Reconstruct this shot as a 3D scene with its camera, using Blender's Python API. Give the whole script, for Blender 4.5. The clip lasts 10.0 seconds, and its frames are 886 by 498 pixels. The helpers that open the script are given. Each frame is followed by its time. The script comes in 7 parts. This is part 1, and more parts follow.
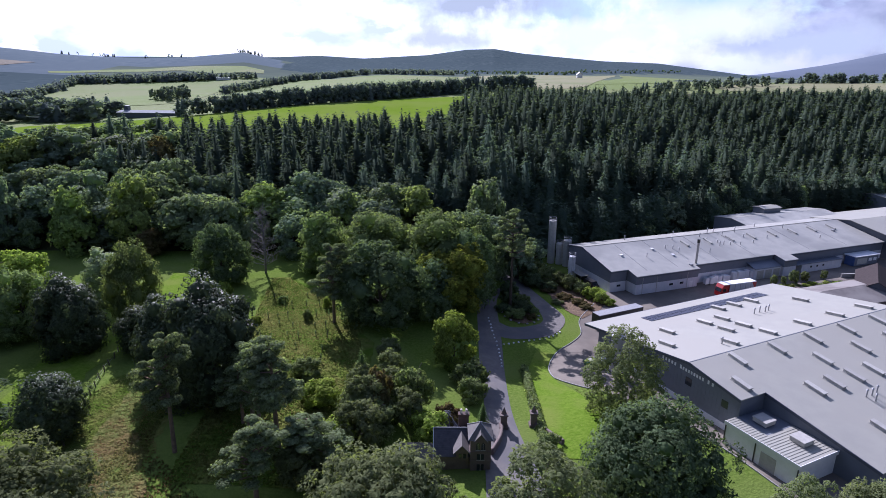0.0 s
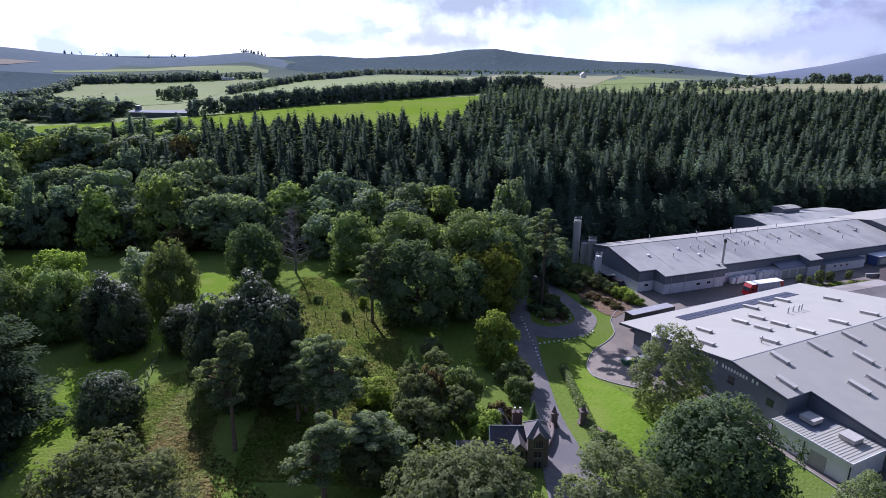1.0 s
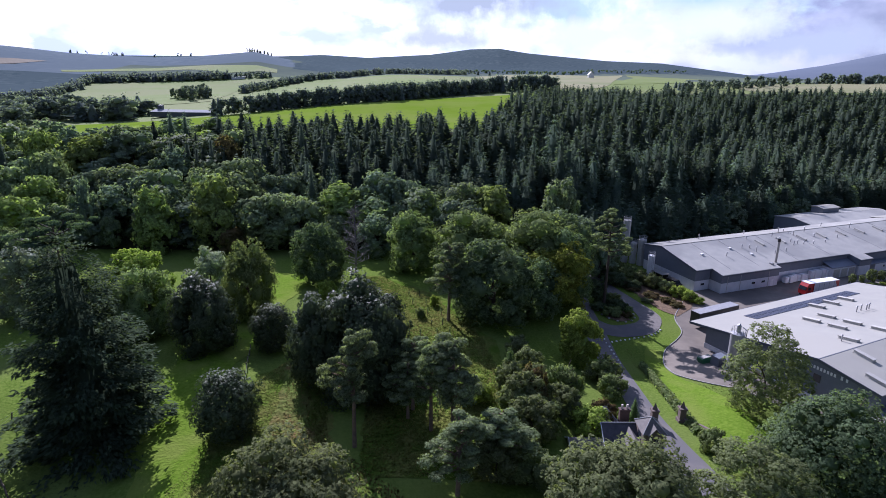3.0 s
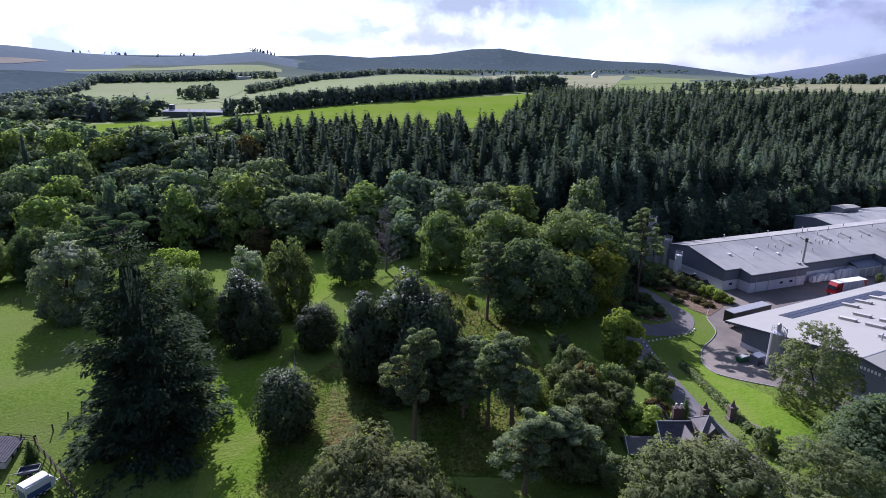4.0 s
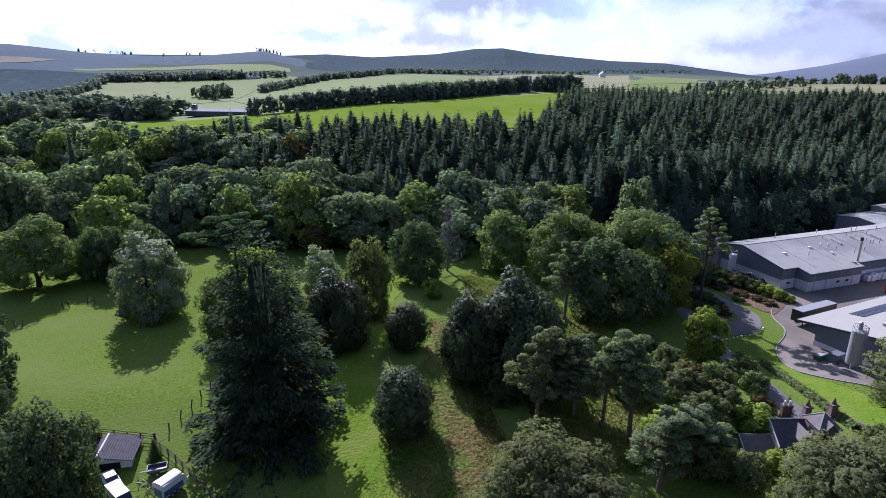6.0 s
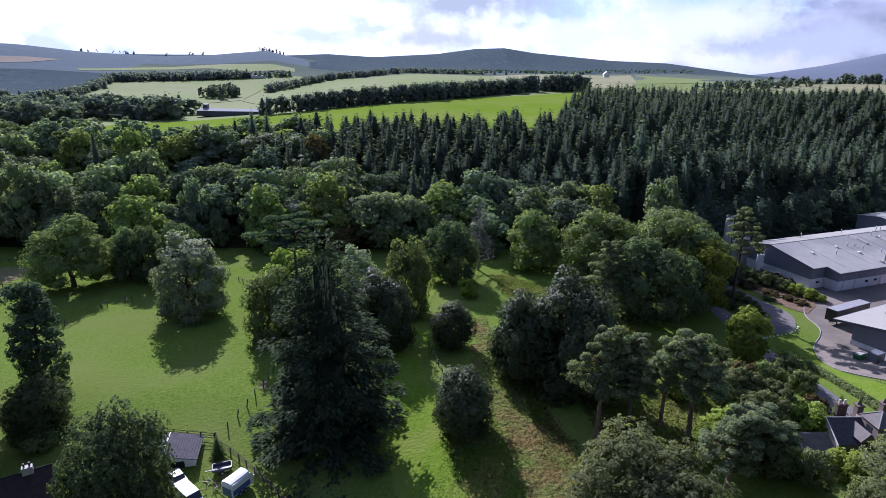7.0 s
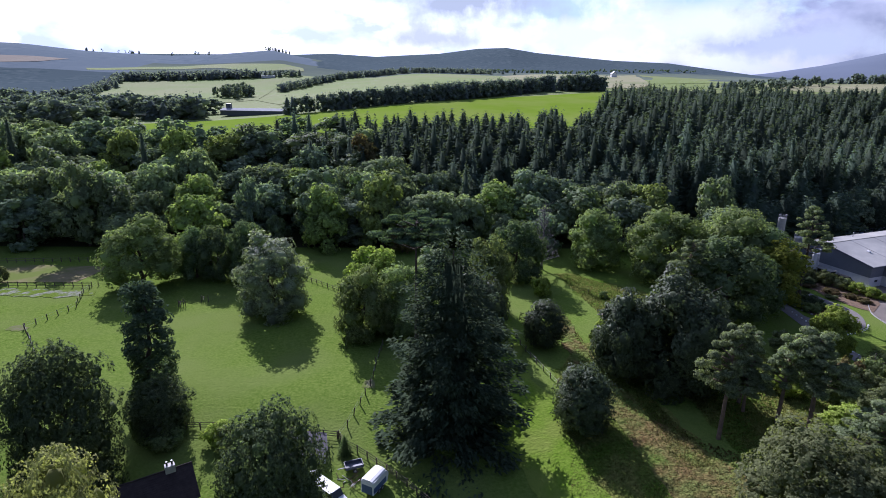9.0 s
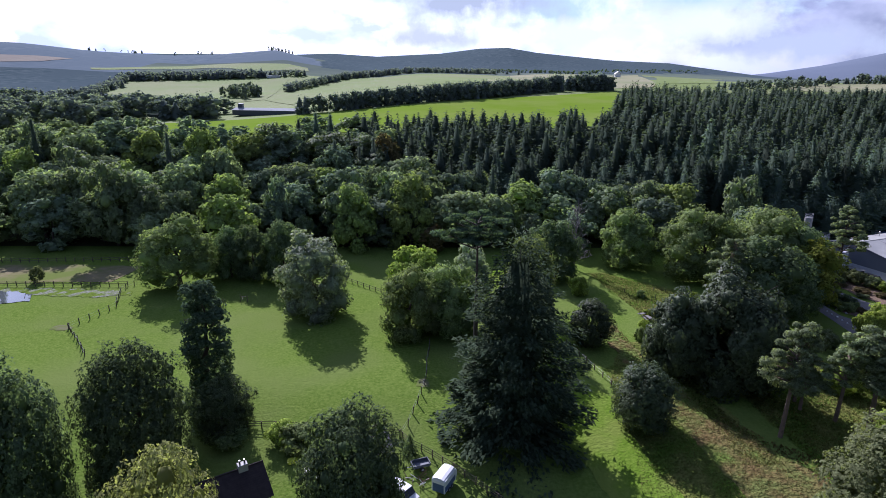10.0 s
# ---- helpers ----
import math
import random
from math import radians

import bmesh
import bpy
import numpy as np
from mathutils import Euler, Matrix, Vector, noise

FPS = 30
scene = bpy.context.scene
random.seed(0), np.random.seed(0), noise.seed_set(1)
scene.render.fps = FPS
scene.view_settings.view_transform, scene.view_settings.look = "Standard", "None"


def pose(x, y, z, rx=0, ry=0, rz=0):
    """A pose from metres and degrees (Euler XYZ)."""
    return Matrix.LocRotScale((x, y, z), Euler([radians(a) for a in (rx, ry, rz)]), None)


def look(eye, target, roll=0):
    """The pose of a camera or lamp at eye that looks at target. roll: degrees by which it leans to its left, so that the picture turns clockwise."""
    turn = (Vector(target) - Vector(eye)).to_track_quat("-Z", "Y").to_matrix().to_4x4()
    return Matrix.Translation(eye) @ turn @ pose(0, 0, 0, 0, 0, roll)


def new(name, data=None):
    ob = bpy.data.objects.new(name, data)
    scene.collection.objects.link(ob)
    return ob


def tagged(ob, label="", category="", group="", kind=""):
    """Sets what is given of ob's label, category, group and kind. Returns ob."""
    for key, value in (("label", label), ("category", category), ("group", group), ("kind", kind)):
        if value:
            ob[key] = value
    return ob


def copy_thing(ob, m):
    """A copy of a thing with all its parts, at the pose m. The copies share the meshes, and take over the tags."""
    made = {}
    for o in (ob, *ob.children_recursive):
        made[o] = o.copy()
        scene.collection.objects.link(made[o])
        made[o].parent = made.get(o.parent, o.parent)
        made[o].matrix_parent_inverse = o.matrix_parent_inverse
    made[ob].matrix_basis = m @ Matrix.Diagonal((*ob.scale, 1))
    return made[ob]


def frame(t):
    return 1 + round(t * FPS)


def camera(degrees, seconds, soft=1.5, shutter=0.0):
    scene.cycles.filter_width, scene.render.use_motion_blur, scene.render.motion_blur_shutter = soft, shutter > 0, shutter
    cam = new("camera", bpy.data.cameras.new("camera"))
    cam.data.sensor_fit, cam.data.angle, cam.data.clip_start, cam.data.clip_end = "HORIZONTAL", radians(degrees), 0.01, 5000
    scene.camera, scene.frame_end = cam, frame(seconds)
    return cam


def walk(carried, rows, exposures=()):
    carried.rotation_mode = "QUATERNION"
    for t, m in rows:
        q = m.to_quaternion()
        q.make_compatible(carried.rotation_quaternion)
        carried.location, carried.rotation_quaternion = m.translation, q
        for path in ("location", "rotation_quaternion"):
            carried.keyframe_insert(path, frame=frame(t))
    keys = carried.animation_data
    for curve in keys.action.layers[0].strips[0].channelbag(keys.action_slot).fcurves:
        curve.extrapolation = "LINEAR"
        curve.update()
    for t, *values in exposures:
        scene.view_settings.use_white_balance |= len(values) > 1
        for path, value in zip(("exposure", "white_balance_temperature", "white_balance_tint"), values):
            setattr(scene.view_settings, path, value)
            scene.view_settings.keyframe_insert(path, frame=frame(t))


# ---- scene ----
cam = camera(75.0, 10.0, soft=0.9)
# seconds, place, then yaw, pitch and roll in degrees
ROWS = [
    (0.0, -0.11, -2.12, 60.88, 0.167, -16.937, 0.216),
    (0.5, -4.26, -2.48, 60.95, 0.117, -16.947, 0.237),
    (1.0, -8.43, -2.80, 61.01, 0.065, -16.956, 0.257),
    (1.5, -12.63, -3.09, 61.06, 0.012, -16.965, 0.277),
    (2.0, -16.86, -3.35, 61.09, -0.043, -16.974, 0.296),
    (2.5, -21.10, -3.58, 61.12, -0.098, -16.982, 0.315),
    (4.0, -34.01, -4.12, 61.14, -0.275, -17.005, 0.367),
    (4.5, -38.36, -4.26, 61.12, -0.336, -17.012, 0.383),
    (5.0, -42.75, -4.37, 61.11, -0.399, -17.019, 0.398),
    (5.5, -47.16, -4.47, 61.08, -0.463, -17.025, 0.413),
    (7.0, -60.58, -4.69, 60.96, -0.664, -17.042, 0.453),
    (7.5, -65.11, -4.75, 60.91, -0.734, -17.047, 0.466),
    (8.0, -69.68, -4.79, 60.86, -0.805, -17.051, 0.477),
    (8.5, -74.28, -4.84, 60.80, -0.878, -17.056, 0.488),
    (9.0, -78.91, -4.88, 60.74, -0.952, -17.060, 0.499),
    (9.5, -83.57, -4.92, 60.67, -1.027, -17.063, 0.508),
    (10.0, -88.27, -4.96, 60.61, -1.104, -17.066, 0.518),
]
walk(cam, [(t, pose(x, y, z, 90 + pitch, 0, yaw) @ pose(0, 0, 0, 0, 0, roll)) for t, x, y, z, yaw, pitch, roll in ROWS], exposures=((0.0, 0.72, 5420, 30), (10.0, 0.72, 5420, 30)))

# ---- world, sun, exposure ----
SUN_EL, SUN_AZ = 32.0, 111.5  # degrees; azimuth from +x, anticlockwise
toward_sun = Vector((math.cos(radians(SUN_EL)) * math.cos(radians(SUN_AZ)), math.cos(radians(SUN_EL)) * math.sin(radians(SUN_AZ)), math.sin(radians(SUN_EL))))
scene.view_settings.exposure = 0.0


def build_world():
    world = bpy.data.worlds.new("sky")
    scene.world = world
    world.use_nodes = True
    nt = world.node_tree
    nt.nodes.clear()
    N, L = nt.nodes.new, nt.links.new
    out, bg = N("ShaderNodeOutputWorld"), N("ShaderNodeBackground")
    sky = N("ShaderNodeTexSky")
    sky.sky_type, sky.sun_disc = "NISHITA", False
    sky.sun_elevation, sky.sun_rotation = radians(SUN_EL), radians(90 - SUN_AZ)
    sky.altitude, sky.air_density, sky.dust_density = 200, 1.0, 0.6
    co = N("ShaderNodeTexCoord")
    sep = N("ShaderNodeSeparateXYZ")
    L(co.outputs["Generated"], sep.inputs[0])
    up = N("ShaderNodeMath")
    up.operation = "ADD"
    up.inputs[1].default_value = 0.62
    L(sep.outputs[2], up.inputs[0])
    mx = N("ShaderNodeMath")
    mx.operation = "MAXIMUM"
    mx.inputs[1].default_value = 0.08
    L(up.outputs[0], mx.inputs[0])
    div = N("ShaderNodeVectorMath")
    div.operation = "DIVIDE"
    cmb = N("ShaderNodeCombineXYZ")
    for i in range(3):
        L(mx.outputs[0], cmb.inputs[i])
    L(co.outputs["Generated"], div.inputs[0])
    L(cmb.outputs[0], div.inputs[1])
    mp = N("ShaderNodeMapping")
    mp.inputs["Location"].default_value = (3.1, 1.7, 0.4)
    L(div.outputs[0], mp.inputs[0])
    n1 = N("ShaderNodeTexNoise")
    n1.inputs["Scale"].default_value, n1.inputs["Detail"].default_value, n1.inputs["Roughness"].default_value = 4.2, 9, 0.56
    L(mp.outputs[0], n1.inputs["Vector"])
    r1 = N("ShaderNodeValToRGB")
    r1.color_ramp.elements[0].position, r1.color_ramp.elements[1].position = 0.41, 0.50
    L(n1.outputs[0], r1.inputs[0])
    n2 = N("ShaderNodeTexNoise")
    n2.inputs["Scale"].default_value, n2.inputs["Detail"].default_value = 5.0, 10
    L(mp.outputs[0], n2.inputs["Vector"])
    r2 = N("ShaderNodeValToRGB")
    r2.color_ramp.elements[0].position, r2.color_ramp.elements[1].position = 0.42, 0.62
    r2.color_ramp.elements[0].color, r2.color_ramp.elements[1].color = (7.4, 7.9, 8.9, 1), (3.7, 4.2, 5.3, 1)
    L(n2.outputs[0], r2.inputs[0])
    # clouds are brighter round the sun
    dot = N("ShaderNodeVectorMath")
    dot.operation = "DOT_PRODUCT"
    dot.inputs[1].default_value = toward_sun
    nrm = N("ShaderNodeVectorMath")
    nrm.operation = "NORMALIZE"
    L(co.outputs["Generated"], nrm.inputs[0])
    L(nrm.outputs[0], dot.inputs[0])
    mr = N("ShaderNodeMapRange")
    mr.inputs["From Min"].default_value, mr.inputs["From Max"].default_value = 0.30, 0.88
    mr.inputs["To Min"].default_value, mr.inputs["To Max"].default_value = 0.18, 1.75
    L(dot.outputs["Value"], mr.inputs[0])
    # and lit from the front on the unseen far side, an added fill
    back = N("ShaderNodeMapRange")
    back.inputs["From Min"].default_value, back.inputs["From Max"].default_value = 0.0, -0.8
    back.inputs["To Min"].default_value, back.inputs["To Max"].default_value = 0.0, 0.10
    L(dot.outputs["Value"], back.inputs[0])
    both = N("ShaderNodeMath")
    both.operation = "ADD"
    L(mr.outputs[0], both.inputs[0])
    L(back.outputs[0], both.inputs[1])
    mul = N("ShaderNodeVectorMath")
    mul.operation = "SCALE"
    L(r2.outputs[0], mul.inputs[0])
    L(both.outputs[0], mul.inputs["Scale"])
    thin = N("ShaderNodeMapRange")
    thin.inputs["From Min"].default_value, thin.inputs["From Max"].default_value = 0.28, 0.62
    thin.inputs["To Min"].default_value, thin.inputs["To Max"].default_value = 1.0, 0.32
    L(sep.outputs[2], thin.inputs[0])
    cover = N("ShaderNodeMath")
    cover.operation = "MULTIPLY"
    L(r1.outputs[0], cover.inputs[0])
    L(thin.outputs[0], cover.inputs[1])
    mix = N("ShaderNodeMix")
    mix.data_type = "RGBA"
    low = N("ShaderNodeMapRange")
    low.inputs["From Min"].default_value, low.inputs["From Max"].default_value = 0.0, 0.11
    low.inputs["To Min"].default_value, low.inputs["To Max"].default_value = 1.0, 0.0
    L(sep.outputs[2], low.inputs[0])
    most = N("ShaderNodeMath")
    most.operation = "MAXIMUM"
    L(cover.outputs[0], most.inputs[0])
    L(low.outputs[0], most.inputs[1])
    L(most.outputs[0], mix.inputs["Factor"])
    L(sky.outputs[0], mix.inputs["A"])
    L(mul.outputs[0], mix.inputs["B"])
    colour = mix.outputs["Result"]
    # the larger clouds and a clear gap low over the hills: sideways and upward slope, size, radiance
    flat = N("ShaderNodeVectorMath")
    flat.operation = "DIVIDE"
    ahead = N("ShaderNodeMath")
    ahead.operation = "MAXIMUM"
    ahead.inputs[1].default_value = 0.05
    L(sep.outputs[1], ahead.inputs[0])
    deep = N("ShaderNodeCombineXYZ")
    for i in range(3):
        L(ahead.outputs[0], deep.inputs[i])
    L(co.outputs["Generated"], flat.inputs[0])
    L(deep.outputs[0], flat.inputs[1])
    for u, v, ru, rv, tone in (
            (0.20, 0.100, 0.10, 0.035, (4.9, 6.4, 7.9)), (0.42, 0.118, 0.07, 0.030, (4.7, 6.3, 7.9)),
            (0.06, 0.108, 0.13, 0.040, (4.2, 4.75, 5.1)), (0.00, 0.052, 0.10, 0.018, (5.4, 5.9, 6.3)),
            (0.62, 0.050, 0.22, 0.030, (4.6, 5.2, 5.7)), (0.46, 0.082, 0.10, 0.030, (7.4, 7.9, 8.2)), (0.26, 0.060, 0.12, 0.022, (7.4, 7.9, 8.2))):
        away = N("ShaderNodeVectorMath")
        away.operation = "SUBTRACT"
        away.inputs[1].default_value = (u, 1.0, v)
        L(flat.outputs[0], away.inputs[0])
        size = N("ShaderNodeVectorMath")
        size.operation = "DIVIDE"
        size.inputs[1].default_value = (ru, 50.0, rv)
        L(away.outputs[0], size.inputs[0])
        far = N("ShaderNodeVectorMath")
        far.operation = "LENGTH"
        L(size.outputs[0], far.inputs[0])
        fray = N("ShaderNodeTexNoise")
        fray.inputs["Scale"].default_value, fray.inputs["Detail"].default_value, fray.inputs["Roughness"].default_value = 16.0, 8, 0.6
        L(flat.outputs[0], fray.inputs["Vector"])
        edge = N("ShaderNodeMath")
        edge.operation = "MULTIPLY_ADD"
        edge.inputs[1].default_value = 2.6
        L(fray.outputs[0], edge.inputs[0])
        L(far.outputs["Value"], edge.inputs[2])
        soft = N("ShaderNodeMapRange")
        soft.inputs["From Min"].default_value, soft.inputs["From Max"].default_value = 2.5, 1.6
        L(edge.outputs[0], soft.inputs[0])
        lay = N("ShaderNodeMix")
        lay.data_type = "RGBA"
        L(soft.outputs[0], lay.inputs["Factor"])
        L(colour, lay.inputs["A"])
        lay.inputs["B"].default_value = (*tone, 1)
        colour = lay.outputs["Result"]
    bg.inputs["Strength"].default_value = 0.08
    L(colour, bg.inputs[0])
    L(bg.outputs[0], out.inputs[0])


build_world()
sun = new("sun", bpy.data.lights.new("sun", "SUN"))
sun.data.energy, sun.data.angle, sun.data.color = 5.0, radians(0.55), (1.0, 0.95, 0.87)
sun.matrix_world = look(toward_sun * 500, (0, 0, 0))


# ---- materials ----
def material(name, base, second=None, scale=1.0, rough=0.8, metal=0.0, bump=0.0, bump_scale=8.0, vary=0.0, island=0.0, spec=0.5, third=None, third_scale=0.1, coords="Position", translucent=0.0, trans_colour=None, stretch=(1, 1, 1), third_range=(0.45, 0.6)):
    """Two-scale noise colour with bump. vary: lightness by object, island: by loose piece."""
    m = bpy.data.materials.new(name)
    m.use_nodes = True
    nt = m.node_tree
    N, L = nt.nodes.new, nt.links.new
    b = nt.nodes["Principled BSDF"]
    b.inputs["Roughness"].default_value, b.inputs["Metallic"].default_value = rough, metal
    b.inputs["Specular IOR Level"].default_value = spec
    if coords == "Position":
        src = N("ShaderNodeNewGeometry").outputs["Position"]
    else:
        src = N("ShaderNodeTexCoord").outputs["Object"]
    mp = N("ShaderNodeMapping")
    mp.inputs["Scale"].default_value = stretch
    L(src, mp.inputs[0])
    second = second or tuple(c * 0.75 for c in base)
    n = N("ShaderNodeTexNoise")
    n.inputs["Scale"].default_value, n.inputs["Detail"].default_value, n.inputs["Roughness"].default_value = scale, 6, 0.6
    L(mp.outputs[0], n.inputs["Vector"])
    ramp = N("ShaderNodeValToRGB")
    ramp.color_ramp.elements[0].position, ramp.color_ramp.elements[1].position = 0.35, 0.65
    ramp.color_ramp.elements[0].color, ramp.color_ramp.elements[1].color = (*base, 1), (*second, 1)
    L(n.outputs[0], ramp.inputs[0])
    col = ramp.outputs[0]
    if third:
        n3 = N("ShaderNodeTexNoise")
        n3.inputs["Scale"].default_value, n3.inputs["Detail"].default_value = third_scale, 4
        L(src, n3.inputs["Vector"])
        mr = N("ShaderNodeMapRange")
        mr.inputs["From Min"].default_value, mr.inputs["From Max"].default_value = third_range
        L(n3.outputs[0], mr.inputs[0])
        mix = N("ShaderNodeMix")
        mix.data_type = "RGBA"
        L(mr.outputs[0], mix.inputs["Factor"])
        L(col, mix.inputs["A"])
        mix.inputs["B"].default_value = (*third, 1)
        col = mix.outputs["Result"]
    if vary or island:
        hsv = N("ShaderNodeHueSaturation")
        add = None
        for amount, sock in ((vary, N("ShaderNodeObjectInfo").outputs["Random"]), (island, N("ShaderNodeNewGeometry").outputs["Random Per Island"])):
            if amount:
                r = N("ShaderNodeMapRange")
                r.inputs["To Min"].default_value, r.inputs["To Max"].default_value = 1 - amount, 1 + amount
                L(sock, r.inputs[0])
                if add is None:
                    add = r.outputs[0]
                else:
                    q = N("ShaderNodeMath")
                    q.operation = "MULTIPLY"
                    L(add, q.inputs[0])
                    L(r.outputs[0], q.inputs[1])
                    add = q.outputs[0]
        L(add, hsv.inputs["Value"])
        L(col, hsv.inputs["Color"])
        col = hsv.outputs[0]
        if vary:
            h = N("ShaderNodeMapRange")
            h.inputs["To Min"].default_value, h.inputs["To Max"].default_value = 0.5 - 0.05 * vary, 0.5 + 0.05 * vary
            L(nt.nodes["Object Info"].outputs["Random"], h.inputs[0])
            L(h.outputs[0], hsv.inputs["Hue"])
    L(col, b.inputs["Base Color"])
    if bump:
        nb = N("ShaderNodeTexNoise")
        nb.inputs["Scale"].default_value, nb.inputs["Detail"].default_value = bump_scale, 5
        L(mp.outputs[0], nb.inputs["Vector"])
        bp = N("ShaderNodeBump")
        bp.inputs["Strength"].default_value, bp.inputs["Distance"].default_value = min(bump, 1.0), max(0.1, bump)
        L(nb.outputs[0], bp.inputs["Height"])
        L(bp.outputs[0], b.inputs["Normal"])
    if translucent:
        tr = N("ShaderNodeBsdfTranslucent")
        if trans_colour:
            tint = N("ShaderNodeMix")
            tint.data_type, tint.blend_type = "RGBA", "MULTIPLY"
            tint.inputs["Factor"].default_value = 1.0
            L(col, tint.inputs["A"])
            tint.inputs["B"].default_value = (*trans_colour, 1)
            L(tint.outputs["Result"], tr.inputs[0])
        else:
            L(col, tr.inputs[0])
        ms = N("ShaderNodeMixShader")
        ms.inputs[0].default_value = translucent
        L(b.outputs[0], ms.inputs[1])
        L(tr.outputs[0], ms.inputs[2])
        L(ms.outputs[0], nt.nodes["Material Output"].inputs[0])
    return m


def leaf(name, base, second, trans=0.40, vary=0.18, island=0.42, spec=0.12, rough=0.6):
    return material(name, base, second, scale=0.35, rough=rough, vary=vary, island=island, spec=spec, translucent=trans, trans_colour=(1.75, 1.9, 0.85), coords="Position")


M_LAWN = material("mown grass", (0.078, 0.130, 0.018), (0.138, 0.189, 0.037), scale=2.2, rough=0.95, bump=0.42, bump_scale=2.4, spec=0.0, third=(0.128, 0.167, 0.042), third_scale=0.07, third_range=(0.42, 0.70))
M_LUSH = material("lush mown grass", (0.092, 0.162, 0.014), (0.140, 0.212, 0.026), scale=1.6, rough=0.95, bump=0.45, bump_scale=2.4, spec=0.0, third=(0.150, 0.198, 0.036), third_scale=0.11)
M_MEADOW = material("rough grass", (0.095, 0.140, 0.023), (0.153, 0.158, 0.043), scale=0.45, rough=0.95, bump=0.9, bump_scale=1.6, spec=0.0, third=(0.077, 0.131, 0.016), third_scale=0.12)
M_TUFT = material("grass blades", (0.153, 0.203, 0.041), (0.243, 0.239, 0.081), scale=0.25, rough=0.9, island=0.25, spec=0.05, translucent=0.6)
M_FLOOR = material("woodland floor", (0.030, 0.042, 0.012), (0.050, 0.045, 0.020), scale=0.3, rough=1.0, spec=0.1, bump=0.6, bump_scale=1.0)
M_FIELD = material("bright pasture", (0.132, 0.204, 0.019), (0.151, 0.220, 0.028), scale=0.06, rough=0.95, spec=0.0, third=(0.163, 0.216, 0.040), third_scale=0.02)
M_FIELD_DULL = material("hill pasture", (0.143, 0.191, 0.050), (0.165, 0.208, 0.063), scale=0.03, rough=0.95, spec=0.05, third=(0.177, 0.201, 0.077), third_scale=0.012)
M_STUBBLE = material("stubble field", (0.230, 0.225, 0.119), (0.264, 0.251, 0.140), scale=0.03, rough=0.95, spec=0.05, third=(0.196, 0.212, 0.098), third_scale=0.01)
# moor and far woodland: distance haze put into the paler, cooler base colours
M_MOOR = material("moor paled by haze", (0.122, 0.152, 0.112), (0.145, 0.172, 0.128), scale=0.02, rough=1.0, spec=0.0, third=(0.108, 0.132, 0.112), third_scale=0.006)
M_FARWOOD = material("distant woodland in haze", (0.114, 0.146, 0.164), (0.159, 0.190, 0.203), scale=0.07, rough=1.0, spec=0.0, third=(0.135, 0.166, 0.182), third_scale=0.009)
M_ASPHALT = material("asphalt", (0.150, 0.138, 0.128), (0.190, 0.174, 0.160), scale=1.3, rough=0.9, spec=0.12, bump=0.1, bump_scale=20, third=(0.125, 0.120, 0.122), third_scale=0.12)
M_YARD = material("yard concrete", (0.190, 0.165, 0.137), (0.228, 0.199, 0.165), scale=0.6, rough=0.9, spec=0.12, bump=0.1, bump_scale=15, third=(0.148, 0.131, 0.114), third_scale=0.07)
M_KERB = material("kerb concrete", (0.33, 0.32, 0.30), (0.27, 0.26, 0.25), scale=2, rough=0.9)
M_SAND = material("arena sand", (0.200, 0.168, 0.098), (0.155, 0.150, 0.066), scale=0.4, rough=0.95, spec=0.0, third=(0.120, 0.150, 0.040), third_scale=0.09, third_range=(0.46, 0.62))
M_SOIL = material("bare soil and bark", (0.110, 0.070, 0.040), (0.170, 0.110, 0.060), scale=0.7, rough=1.0, bump=0.6, bump_scale=2.5)
M_STONE_BED = material("grey stones in grass", (0.250, 0.248, 0.220), (0.120, 0.150, 0.048), scale=1.3, rough=0.9, bump=0.6, bump_scale=3, spec=0.0, third=(0.110, 0.158, 0.026), third_scale=0.35, third_range=(0.42, 0.52))
M_WATER = material("shallow water", (0.09, 0.10, 0.10), (0.07, 0.08, 0.08), scale=0.2, rough=0.03, spec=1.0)
M_BARK = material("bark", (0.090, 0.068, 0.048), (0.055, 0.042, 0.032), scale=3, rough=0.95, bump=0.5, bump_scale=6)
M_PINE_BARK = material("pine bark", (0.230, 0.155, 0.105), (0.140, 0.100, 0.075), scale=1.5, rough=0.95, bump=0.5, bump_scale=5)
M_DEADWOOD = material("bare grey wood", (0.19, 0.17, 0.155), (0.13, 0.12, 0.11), scale=2, rough=0.95)
M_ROOF = material("light grey roof sheet", (0.345, 0.335, 0.285), (0.308, 0.300, 0.260), scale=0.25, rough=0.55, spec=0.4, third=(0.330, 0.317, 0.270), third_scale=0.05)
M_ROOF_WORN = material("worn grey roof sheet", (0.336, 0.327, 0.290), (0.394, 0.381, 0.335), scale=0.4, rough=0.45, spec=0.5, third=(0.277, 0.270, 0.242), third_scale=0.08)
M_FELT = material("old roofing felt", (0.215, 0.195, 0.180), (0.165, 0.150, 0.142), scale=0.5, rough=0.9, spec=0.1, third=(0.250, 0.232, 0.215), third_scale=0.12)
M_CLAD = material("blue-grey cladding", (0.145, 0.160, 0.190), (0.130, 0.145, 0.172), scale=0.7, rough=0.5, spec=0.4)
M_CLAD_DARK = material("dark grey cladding", (0.085, 0.095, 0.118), (0.075, 0.084, 0.105), scale=0.7, rough=0.5, spec=0.4)
M_WALL_PALE = material("pale grey painted wall", (0.62, 0.62, 0.64), (0.54, 0.54, 0.56), scale=0.9, rough=0.8, stretch=(1, 1, 0.4))
M_WHITE = material("white paint", (0.75, 0.75, 0.75), (0.68, 0.68, 0.68), scale=1.2, rough=0.5)
